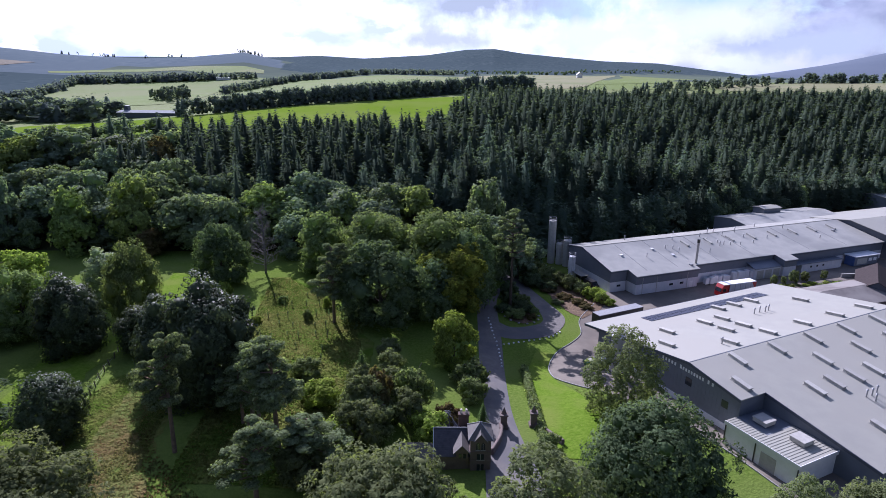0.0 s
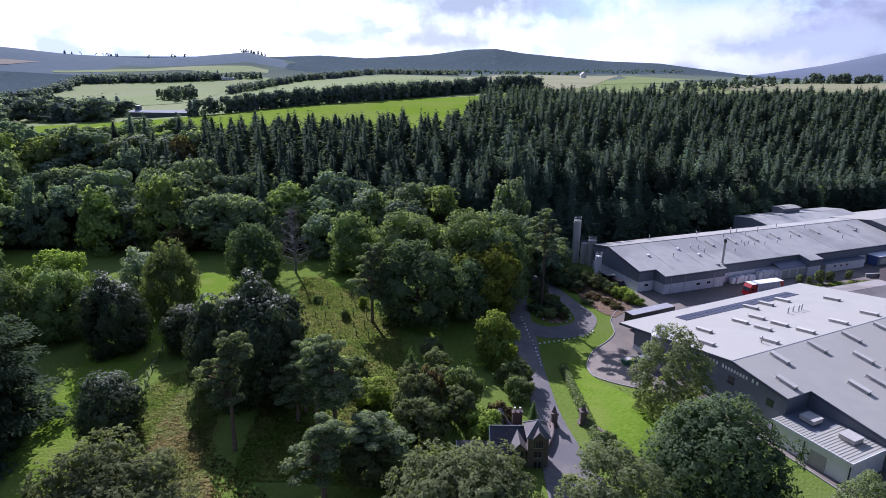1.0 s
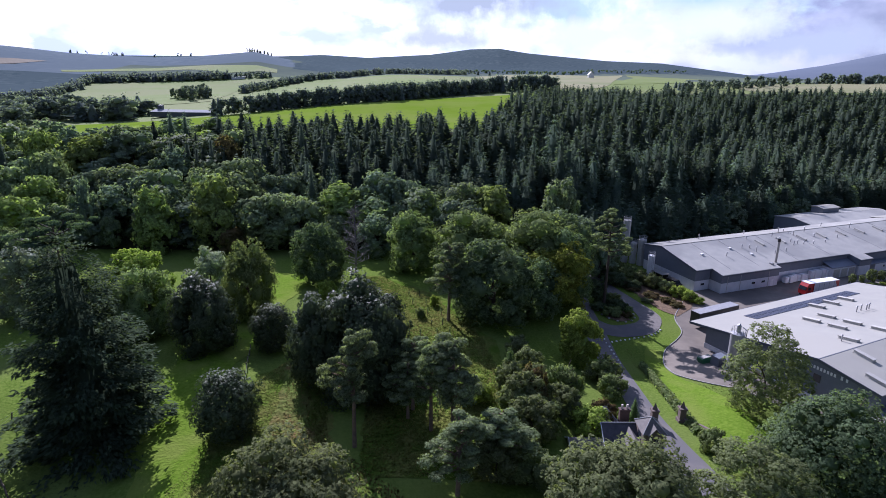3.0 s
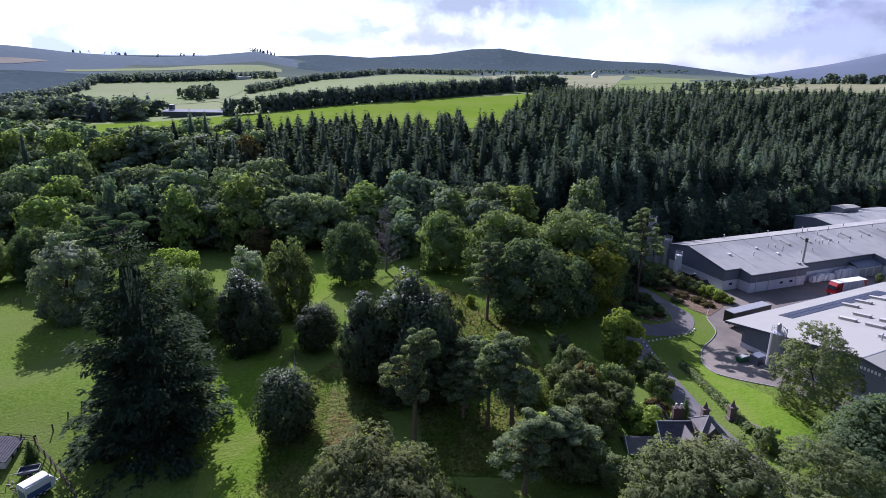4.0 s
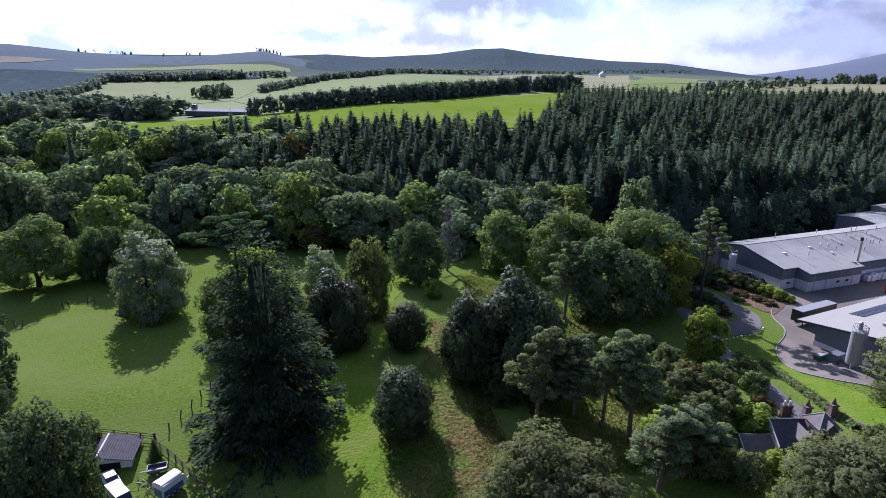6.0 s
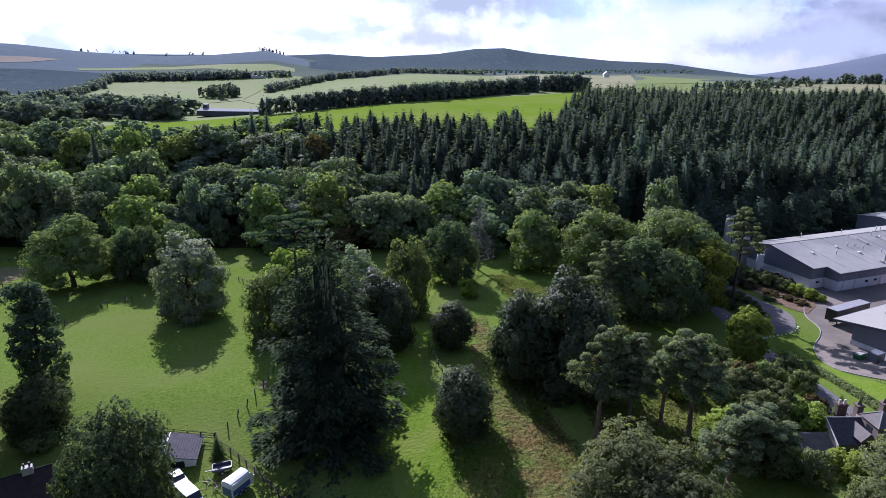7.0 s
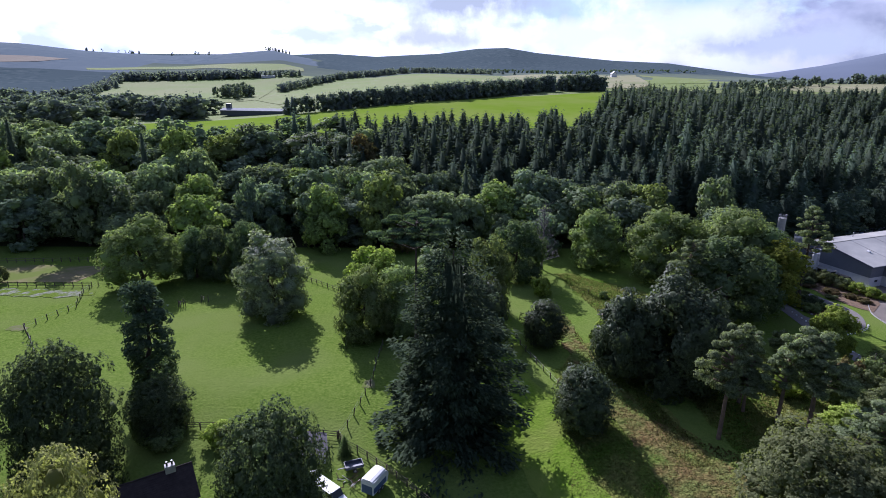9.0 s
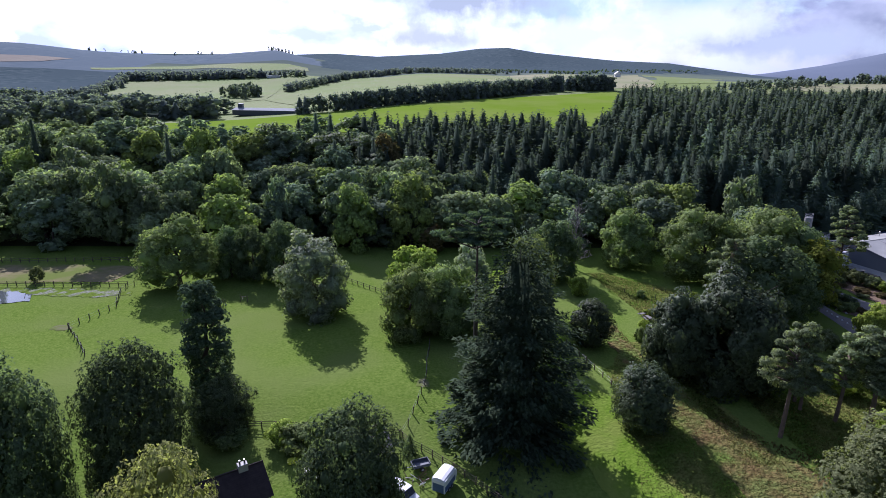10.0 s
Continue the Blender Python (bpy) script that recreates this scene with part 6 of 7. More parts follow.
def yard_bits():
    for k in range(11):
        (x, y), h = works(30.2 + 1.55 * k + 0.9 * (k > 5), -3.2 - 0.3 * (k % 3 == 1)), 1.9 + 0.5 * (k * 7 % 5) / 4 + 0.5 * (k > 5)
        t = thing("pallet_load", frame_of(x, y, 20, float(height(x, y)) + 0.05), "white wrapped pallet load stacked at the shed", "pallet", "pallet loads")
        part("pallet", Shape().box((-0.6, -0.5, 0), (0.6, 0.5, 0.14)), M_TIMBER, t)
        part("wrapped_stack", Shape().box((-0.7, -0.6, 0.14), (0.7, 0.6, h), bevel=0.08), M_WHITE, t)
    t = thing("skip", frame_of(30.6, 106.5, 25, float(height(30.6, 106.5)) + 0.05), "green metal skip in the yard", "skip")
    part("tub", Shape().prism([(-1.2, 0), (1.2, 0), (1.6, 1.2), (-1.6, 1.2)], -0.7, 0.7, "y"), M_GREEN, t)
    part("waste", Shape().box((-1.3, -0.6, 1.2), (1.3, 0.6, 1.3), bevel=0.05), M_UNIT, t)
    t = thing("plant_cabinet", frame_of(33.0, 105.2, 25, float(height(33, 105.2)) + 0.05), "blue-grey plant cabinet beside the steel silo", "cabinet")
    part("casing", Shape().box((-1.4, -1.0, 0), (1.4, 1.0, 2.1), bevel=0.04), M_CLAD, t)
    part("door", Shape().box((-1.2, -1.03, 0.2), (0, -1.0, 1.9)), M_CLAD_DARK, t)
    t = thing("shelter", frame_of(39.6, 159.4, -70, float(height(39.6, 159.4)) + 0.05), "low open shelter beside the long shed", "shelter")
    part("roof", Shape().box((-3.2, -1.3, 2.2), (3.2, 1.3, 2.35)), M_ROOF_WORN, t)
    part("back_wall", Shape().box((-3.0, 1.0, 0), (3.0, 1.1, 2.2)), M_BLACK, t)
    for sx in (-2.9, 0, 2.9):
        part("post", Shape().box((sx - 0.06, -1.1, 0), (sx + 0.06, -0.98, 2.2)), M_STEEL, t)


yard_bits()


# ---- the lodge ----
def slated(name, a, b, c, d, t, rows=14, label="slate roof", mat=None):
    """A slate slope: eaves from a to b, ridge from d to c, in stepped courses."""
    a, b, c, d = (Vector(p) for p in (a, b, c, d))
    nrm = (b - a).cross(d - a).normalized()
    if nrm.z < 0:
        nrm = -nrm
    s = Shape()
    L, R = [], []
    for i in range(rows):
        for k, lift in ((i / rows, 0.022), ((i + 1) / rows, 0.0)):
            L.append(s.bm.verts.new(a.lerp(d, k) + nrm * lift))
            R.append(s.bm.verts.new(b.lerp(c, k) + nrm * lift))
    for p, q in ((d, c), (a, b)):
        L.append(s.bm.verts.new(p - nrm * 0.12))
        R.append(s.bm.verts.new(q - nrm * 0.12))
    n = len(L)
    for i in range(n):
        s.bm.faces.new((L[i], R[i], R[(i + 1) % n], L[(i + 1) % n]))
    s.bm.faces.new(L)
    s.bm.faces.new(R[::-1])
    return part(name, s, mat or M_SLATE_PALE, t, label)


def lodge():
    """A small sandstone gate lodge: steep slate house, square tower with an added front peak, hipped rear wing, low
    west wing.
    """
    t = thing("gate_lodge", Matrix.Translation((0, 0, 0)), "small Victorian stone gate lodge with slate roofs", "house")
    zf, x0, x1, ym, zr = 6.0, -1.4, 4.2, 70.7, 11.5
    part("wall", Shape().prism([(67.6, zf), (73.6, zf), (73.6, 9.4), (ym, zr - 0.15), (67.6, 9.4)], x0, x1, "x"), M_HARL, t, "cream harled walls")
    part("front_wall", Shape().box((x0 - 0.02, 67.48, zf), (x1 - 0.1, 67.6, 9.35)), M_SANDSTONE, t)
    # front slope takes the darker slate: its shade is in the colour
    slated("roof_slope", (x0 - 0.15, 67.2, 9.15), (x1 + 0.2, 67.2, 9.15), (x1 + 0.2, ym, zr), (x0 - 0.15, ym, zr), t, 16, "slate roof in a darker shaded tone", M_SLATE)
    slated("roof_slope", (x0 - 0.15, 74.0, 9.15), (x1 + 0.2, 74.0, 9.15), (x1 + 0.2, ym, zr), (x0 - 0.15, ym, zr), t, 16)
    part("ridge_cap", Shape().tube((x0 - 0.15, ym, zr + 0.05), (x1 + 0.2, ym, zr + 0.05), 0.1, n=8), M_LEAD, t)
    part("verge_board", Shape().prism([(67.15, 9.0), (ym, zr - 0.12), (74.05, 9.0), (74.05, 9.25), (ym, zr + 0.12), (67.15, 9.25)], x0 - 0.24, x0 - 0.16, "x"), M_WHITE, t, "white painted verge board")
    # tower
    xa, xb, ya, yb, ze = 3.6, 6.5, 67.0, 70.4, 12.1
    cx, cy = (xa + xb) / 2, (ya + yb) / 2
    part("tower", Shape().box((xa, ya, zf), (xb, yb, ze)), M_SANDSTONE, t, "square sandstone tower")
    for z0 in (8.55, 10.05):
        part("string_course", Shape().box((xa - 0.08, ya - 0.08, z0), (xb + 0.08, yb + 0.08, z0 + 0.16), bevel=0.02), M_SANDSTONE, t)
    for a, b in ((cx - 0.62, cx - 0.1), (cx + 0.1, cx + 0.62)):
        w = part("window", Shape().prism([(a, 10.45), (b, 10.45), (b, 11.35), ((a + b) / 2, 11.7), (a, 11.35)], ya - 0.04, ya + 0.02, "y"), M_GLASS, t)
        part("window_frame", Shape().box((a - 0.07, ya - 0.1, 10.33), (b + 0.07, ya - 0.042, 10.45)).box(((a + b) / 2 - 0.03, ya - 0.08, 10.45), ((a + b) / 2 + 0.03, ya - 0.042, 11.5)), M_SILL, w)
    for z0, z1 in ((8.85, 9.75), (6.9, 8.1)):
        w = part("window", Shape().box((cx - 0.5, ya - 0.04, z0), (cx + 0.5, ya + 0.02, z1)), M_GLASS, t)
        part("window_frame", Shape().box((cx - 0.6, ya - 0.1, z0 - 0.12), (cx + 0.6, ya - 0.042, z0)).box((cx - 0.04, ya - 0.08, z0), (cx + 0.04, ya - 0.042, z1)), M_SILL, w)
    part("window", Shape().box((xa - 0.04, cy - 0.6, 10.4), (xa + 0.02, cy + 0.6, 11.5)), M_GLASS, t)
    e, f, top = (xb - xa) / 2 + 0.28, (yb - ya) / 2 + 0.28, 13.75
    ring = [(cx - e, cy - f), (cx + e, cy - f), (cx + e, cy + f), (cx - e, cy + f)]
    for i in range(4):
        a, b = ring[i], ring[(i + 1) % 4]
        slated("tower_roof", (*a, ze), (*b, ze), (cx + (b[0] - cx) * 0.04, cy + (b[1] - cy) * 0.04, top), (cx + (a[0] - cx) * 0.04, cy + (a[1] - cy) * 0.04, top), t, 9, "pale grey slate roof")
        part("hip_cap", Shape().tube((*a, ze + 0.08), (cx, cy, top + 0.12), 0.07, n=6), M_LEAD, t)
    # dark stone peak added in place of the pyramid's shaded front slope
    part("shade_gablet", Shape().prism([(cx - 0.7, ze - 0.1), (cx + 0.7, ze - 0.1), (cx, 13.1)], cy - f - 0.05, cy, "y"), M_SANDSTONE, t, "steep stone peak added for the tower roof's shaded front")
    part("gablet_roof", Shape().prism([(cx - 0.9, ze - 0.15), (cx, 13.12), (cx, 13.26), (cx - 1.0, ze - 0.05)], cy - f - 0.25, cy, "y").prism([(cx + 0.9, ze - 0.15), (cx, 13.12), (cx, 13.26), (cx + 1.0, ze - 0.05)], cy - f - 0.25, cy, "y"), M_SLATE_PALE, t)
    part("finial", Shape().tube((cx, cy - f - 0.1, 13.7), (cx, cy - f - 0.1, 14.3), 0.07, 0.02, n=6), M_LEAD, t)
    # dormer gable on the front slope
    part("dormer", Shape().prism([(1.6, 9.0), (3.3, 9.0), (3.3, 10.1), (2.45, 11.1), (1.6, 10.1)], 66.9, 69.4, "y"), M_SANDSTONE, t)
    part("dormer_roof", Shape().prism([(1.3, 9.85), (2.45, 11.15), (2.45, 11.32), (1.2, 9.95)], 66.7, 70.2, "y").prism([(3.6, 9.85), (2.45, 11.15), (2.45, 11.32), (3.7, 9.95)], 66.7, 70.2, "y"), M_SLATE_PALE, t, "pale slated dormer roof")
    for x in (2.0, 2.6):
        part("window", Shape().box((x, 66.85, 9.15), (x + 0.4, 66.9, 9.9)), M_GLASS, t)
    # hipped rear wing
    part("rear_wall", Shape().box((-1.2, 73.6, zf), (2.0, 77.0, 9.5)), M_HARL, t)
    mx = 0.4
    r = [(-1.5, 73.3), (2.3, 73.3), (2.3, 77.3), (-1.5, 77.3)]
    for i in range(4):
        a, b = r[i], r[(i + 1) % 4]
        slated("hipped_roof", (*a, 9.4), (*b, 9.4), (mx + (b[0] - mx) * 0.04, 75.3 + (b[1] - 75.3) * 0.12, 11.2), (mx + (a[0] - mx) * 0.04, 75.3 + (a[1] - 75.3) * 0.12, 11.2), t, 9)
        part("hip_cap", Shape().tube((*a, 9.48), (mx + (a[0] - mx) * 0.04, 75.3 + (a[1] - 75.3) * 0.12, 11.28), 0.07, n=6), M_LEAD, t)
    # low west wing with a brown-grey roof and white verge
    part("west_wall", Shape().prism([(67.8, zf), (71.6, zf), (71.6, 8.3), (69.7, 9.5), (67.8, 8.3)], -6.2, x0 - 0.03, "x"), M_HARL, t)
    slated("wing_roof", (-6.4, 67.5, 8.15), (x0 - 0.26, 67.5, 8.15), (x0 - 0.26, 69.7, 9.6), (-6.4, 69.7, 9.6), t, 9)
    slated("wing_roof", (-6.4, 71.9, 8.15), (x0 - 0.26, 71.9, 8.15), (x0 - 0.26, 69.7, 9.6), (-6.4, 69.7, 9.6), t, 9)
    part("verge_board", Shape().prism([(67.45, 8.02), (69.7, 9.5), (71.95, 8.02), (71.95, 8.25), (69.7, 9.72), (67.45, 8.25)], -6.5, -6.41, "x"), M_WHITE, t, "white painted verge board")
    part("window", Shape().box((x0 - 0.06, 71.9, 8.2), (x0 + 0.01, 72.6, 9.3)), M_GLASS, t)
    x, y = 2.9, 73.9
    ch = part("chimney", Shape().box((x - 0.75, y - 0.35, 8.6), (x + 0.75, y + 0.35, 11.7), bevel=0.03).box((x - 0.85, y - 0.45, 11.7), (x + 0.85, y + 0.45, 11.9)), M_BRICK, t, "dark brick chimney stack")
    for dx in (-0.4, 0.4):
        part("chimney_pot", Shape().tube((x + dx, y, 11.9), (x + dx, y, 12.6), 0.2, 0.16, n=10), M_HARL, ch)
    return t


lodge()


def gate_pier(x, y, group="gate piers"):
    z = float(height(x, y)) - 0.2
    t = thing("gate_pier", Matrix.Translation((x, y, z)), "sandstone gate pier with a pointed spire", "gate pier", group)
    part("base", Shape().box((-0.7, -0.7, 0), (0.7, 0.7, 0.7), bevel=0.05), M_SANDSTONE, t)
    part("shaft", Shape().box((-0.5, -0.5, 0.7), (0.5, 0.5, 2.5), bevel=0.05), M_SANDSTONE, t)
    part("cornice", Shape().box((-0.65, -0.65, 2.5), (0.65, 0.65, 2.75), bevel=0.04), M_SANDSTONE, t)
    part("spire", Shape().tube((0, 0, 2.75), (0, 0, 3.9), 0.45, 0.04, n=4), M_SANDSTONE, t, "weathered dark pyramidal spire")


gate_pier(9.5, 78.4)
gate_pier(14.4, 79.2)


def wall_run(name, pts, w, h, mat, label, category):
    """A low wall along a line, following the ground."""
    line = smooth_line(pts, 24)
    d = np.gradient(line, axis=0)
    s = unit(np.stack([-d[:, 1], d[:, 0]], 1)) * w / 2
    z = height(line[:, 0], line[:, 1])
    A, B = line + s, line - s
    V = np.concatenate([np.c_[A, z - 0.3], np.c_[A, z + h], np.c_[B, z + h], np.c_[B, z - 0.3]])
    n = len(line)
    i = np.arange(n - 1)
    F = np.vstack([np.stack([i + a * n, i + 1 + a * n, i + 1 + b * n, i + b * n], 1) for a, b in ((0, 1), (1, 2), (2, 3))])
    F = np.vstack([F, [[0, n, 2 * n, 3 * n]], [[n - 1, 4 * n - 1, 3 * n - 1, 2 * n - 1]]])
    return tagged(new(name, mesh_of(name, V, F, mat)), label, category, kind="structure")


wall_run("gate_wall", ((14.7, 78.9), (16.2, 76.2), (18.0, 73)), 0.45, 0.9, M_SANDSTONE, "curved stone wall beside the gate pier", "wall")
wall_run("gate_wall", ((9.2, 78.0), (8.6, 74.5), (7.0, 70.6)), 0.45, 1.0, M_SANDSTONE, "curved stone wall joining lodge and gate", "wall")


def hedge(pts, w, h, n, label):
    rng = np.random.default_rng(91)
    line = smooth_line(pts, n)
    P = line[rng.integers(0, n, 3800)] + rng.normal(0, 0.28, (3800, 2))
    f = rng.random(3800)
    ang = rng.uniform(-0.2, math.pi + 0.2, 3800)
    d = np.array(line[-1]) - np.array(line[0])
    s = unit(np.array([-d[1], d[0]]))
    off = np.cos(ang) * w / 2 * (0.85 + 0.25 * f)
    top = np.sin(ang) * h * (0.8 + 0.3 * f)
    base = line[rng.integers(0, n, 3800)]
    X = base[:, 0] + s[0] * off + rng.normal(0, 0.1, 3800)
    Y = base[:, 1] + s[1] * off + rng.normal(0, 0.1, 3800)
    V = np.stack([X, Y, height(X, Y) + np.maximum(top, 0.05)], 1)
    N = np.stack([s[0] * np.cos(ang), s[1] * np.cos(ang), np.sin(ang)], 1)
    lv = leaves_on(rng, V, N, 0.28)
    z = height(line[:, 0], line[:, 1])
    A, B, C = line + s * w * 0.36, line, line - s * w * 0.36
    core = np.concatenate([np.c_[A, z], np.c_[A, z + h * 0.7], np.c_[C, z + h * 0.7], np.c_[C, z]])
    i = np.arange(n - 1)
    F = np.vstack([np.stack([i + a * n, i + 1 + a * n, i + 1 + b * n, i + b * n], 1) for a, b in ((0, 1), (1, 2), (2, 3))])
    V, F, _ = gather([lv, (core, F)])
    tagged(new("hedge", mesh_of("hedge", V, F, L_OAK)), label, "hedge")


hedge(((16.2, 103), (15.8, 95), (15.5, 85), (15.4, 75)), 1.5, 1.2, 60, "clipped green hedge along the drive")


# ---- garage, cottage and paddock clutter ----
def garage():
    t = thing("garage", frame_of(-97.2, 65.2, 12, 7.4), "small white garage with a grey corrugated roof", "garage")
    part("wall", Shape().box((-2.9, -2.4, 0), (2.9, 2.4, 2.3)), M_WHITE, t, "white rendered walls")
    # no real opening: a black sheet stands for the shade inside
    part("doorway_shade", Shape().box((-1.9, -2.45, 0), (1.5, -2.40, 2.0)), M_BLACK, t, "black panel for the doorway's dark inside")
    ridge_x = -1.2
    right = Shape().prism([(3.3, 2.25), (ridge_x, 3.3), (ridge_x, 3.4), (3.3, 2.35)], -2.9, 2.9, "y")
    for k in range(13):
        x0 = 3.25 - k * 0.33
        zz = 2.36 + (3.25 - x0) * 0.233
        part("rib", Shape().box((x0 - 0.05, -2.9, zz - 0.02), (x0 + 0.05, 2.9, zz + 0.05)), M_SLATE, t)
    part("roof_slope", right, M_SLATE, t, "grey ribbed roof")
    part("roof_slope", Shape().prism([(-3.3, 2.5), (ridge_x, 3.3), (ridge_x, 3.4), (-3.3, 2.6)], -2.9, 2.9, "y"), M_SLATE, t, "grey ribbed roof")
    part("gable", Shape().prism([(-2.9, 2.3), (2.9, 2.3), (ridge_x, 3.3)], -2.38, 2.38, "y"), M_WHITE, t)
    part("ridge_cap", Shape().box((ridge_x - 0.12, -2.9, 3.36), (ridge_x + 0.12, 2.9, 3.46)), M_LEAD, t)
    for y in (-0.6, 0.9):
        part("window", Shape().box((2.9, y, 1.2), (2.94, y + 0.5, 1.8)), M_GLASS, t)


garage()


def cottage():
    t = thing("cottage", frame_of(-114.2, 56.4, 33, 6.6), "low white cottage with a blackened slate roof", "house")
    w, d = 9.0, 7.0
    part("wall", Shape().prism([(-d / 2, 0), (d / 2, 0), (d / 2, 3.0), (0, 5.4), (-d / 2, 3.0)], -w / 2, w / 2, "x"), M_WHITE, t, "white rendered walls")
    slated("roof_slope", (-w / 2 - 0.3, -d / 2 - 0.35, 2.85), (w / 2 + 0.3, -d / 2 - 0.35, 2.85), (w / 2 + 0.3, 0, 5.5), (-w / 2 - 0.3, 0, 5.5), t, 16, mat=M_ROOF_DARK)
    slated("roof_slope", (-w / 2 - 0.3, d / 2 + 0.35, 2.85), (w / 2 + 0.3, d / 2 + 0.35, 2.85), (w / 2 + 0.3, 0, 5.5), (-w / 2 - 0.3, 0, 5.5), t, 16, mat=M_ROOF_DARK)
    part("ridge_cap", Shape().tube((-w / 2 - 0.3, 0, 5.55), (w / 2 + 0.3, 0, 5.55), 0.09, n=8), M_ROOF_DARK, t)
    ch = part("chimney", Shape().box((1.6, -0.45, 4.6), (2.8, 0.45, 6.2), bevel=0.03), M_UNIT, t, "pale rendered chimney stack")
    for x in (1.9, 2.5):
        part("chimney_pot", Shape().tube((x, 0, 6.2), (x, 0, 6.75), 0.12, n=10), M_BLACK, ch)
    part("window", Shape().box((w / 2, -0.6, 1.0), (w / 2 + 0.04, 0.6, 2.2)), M_GLASS, t)


cottage()
plant("bush", -107, 66.5, 3.6, 3.0, 0, "garden shrub behind the cottage", "shrub", "garden shrubs")
plant("bush_bright", -110, 68, 3.0, 2.6, 60, "bright garden shrub by the fence", "shrub", "garden shrubs")
plant("bush_pale", -101.5, 66.5, 5.6, 2.4, 100, "silvery shrub beside the garage", "shrub", "garden shrubs")
plant("young_conifer", -91.4, 65.2, 3.4, 1.3, 0, "small dark garden conifer by the garage", "conifer", "garden shrubs")
plant("bush", -118, 67, 3.2, 3.0, 200, "garden shrub beside the fence", "shrub", "garden shrubs")
t = thing("garden_cover", frame_of(-107.6, 63.4, 20, float(height(-107.6, 63.4))), "small bright yellow cover in the garden", "cover")
part("sheet", Shape().box((-0.7, -0.5, 0), (0.7, 0.5, 0.6), bevel=0.15), M_LIME, t)
t = thing("garden_shed", frame_of(-104.0, 59.0, 15, float(height(-104, 59))), "small white garden shed", "shed")
part("wall", Shape().box((-0.9, -1.3, 0), (0.9, 1.3, 2.1)), M_WHITE, t)
part("roof", Shape().box((-1.0, -1.4, 2.1), (1.0, 1.4, 2.22)), M_ROOF, t)


def horse_trailer():
    t = thing("horse_trailer", frame_of(-86.6, 59.0, 62, float(height(-86.6, 59.0)) + 0.03), "white and blue horse trailer on the grass", "trailer")
    part("body", Shape().prism([(-1.75, 0.45), (1.6, 0.45), (1.95, 1.3), (1.85, 1.75), (1.45, 2.2), (-1.55, 2.3), (-1.75, 2.15)], -0.95, 0.95, "y"), M_WHITE, t)
    part("side_panel", Shape().box((-1.6, -0.98, 0.6), (1.3, -0.95, 1.4)).box((-1.6, 0.95, 0.6), (1.3, 0.98, 1.4)), M_BLUE, t)
    part("ramp", Shape().box((-1.76, -0.8, 0.45), (-1.7, 0.8, 1.7)), M_BLUE, t)
    part("roof", Shape().prism([(-0.9, 2.15), (0.9, 2.15), (0.75, 2.42), (0.35, 2.54), (-0.35, 2.54), (-0.75, 2.42)], -1.7, 1.4, "x"), M_WHITE, t)
    part("drawbar", Shape().box((1.6, -0.06, 0.45), (2.9, 0.06, 0.55)), M_STEEL, t)
    for wx in (-0.5, 0.3):
        for wy in (-0.95, 0.95):
            wheel(t, wx, wy, 0.32, 0.2)


horse_trailer()


def flat_trailer():
    t = thing("flat_trailer", frame_of(-89.8, 62.4, 20, float(height(-89.8, 62.4)) + 0.03), "small steel-framed flat trailer", "trailer")
    part("bed", Shape().box((-1.2, -0.7, 0.5), (1.2, 0.7, 0.58)), M_CLAD_DARK, t)
    part("side_frame", Shape().box((-1.25, -0.75, 0.58), (1.25, -0.68, 0.95)).box((-1.25, 0.68, 0.58), (1.25, 0.75, 0.95)).box((-1.25, -0.75, 0.58), (-1.18, 0.75, 0.95)).box((1.18, -0.75, 0.58), (1.25, 0.75, 0.95)), M_CLAD_DARK, t)
    for wy in (-0.85, 0.85):
        wheel(t, 0, wy, 0.3, 0.2)
    part("drawbar", Shape().box((-2.2, -0.05, 0.45), (-1.2, 0.05, 0.53)), M_CLAD_DARK, t)
    t = thing("scrap_heap", frame_of(-90.2, 59.8, 0, float(height(-90.2, 59.8))), "heap of rusty farm scrap and bars", "scrap")
    rng = random.Random(3)
    for k in range(16):
        a = (rng.uniform(-1.3, 1.3), rng.uniform(-1, 1), rng.uniform(0.0, 0.3))
        b = (a[0] + rng.uniform(-1.2, 1.2), a[1] + rng.uniform(-1.0, 1.0), rng.uniform(0.1, 0.9))
        part("bar", Shape().tube(a, b, 0.05, n=6), M_RUST if k % 3 else M_UNIT, t)


flat_trailer()


# ---- fences ----
def fence(name, pts, gap, h, rails, label, wire=False, lean=0.05, group="paddock fences", seed=1):
    """Posts along a line with rails or wires between them."""
    rng = random.Random(seed)
    pts = np.array(pts, float)
    seg = np.linalg.norm(np.diff(pts, axis=0), axis=1)
    s = np.concatenate(([0], np.cumsum(seg)))
    n = max(2, int(s[-1] / gap) + 1)
    w = np.linspace(0, s[-1], n)
    P = np.stack([np.interp(w, s, pts[:, k]) for k in range(2)], 1)
    t = thing(name, Matrix.Translation((0, 0, 0)), label, "fence", group)
    prev = None
    for x, y in P:
        z = float(height(x, y))
        m = Matrix.Translation((x, y, z)) @ Matrix.Rotation(rng.uniform(-lean, lean), 4, "X") @ Matrix.Rotation(rng.uniform(-lean, lean), 4, "Y")
        part("post", POST, None, t, at=m @ Matrix.Diagonal((1, 1, h / 1.2 * rng.uniform(0.92, 1.06), 1)))
        if prev is not None:
            for k in range(rails):
                zz = h * (k + 1) / (rails + 0.35)
                sh = Shape().tube((*prev[:2], prev[2] + zz), (x, y, z + zz), 0.012 if wire else 0.055, n=4)
                part("wire" if wire else "rail", sh, M_STEEL if wire else M_TIMBER, t)
        prev = (x, y, z)


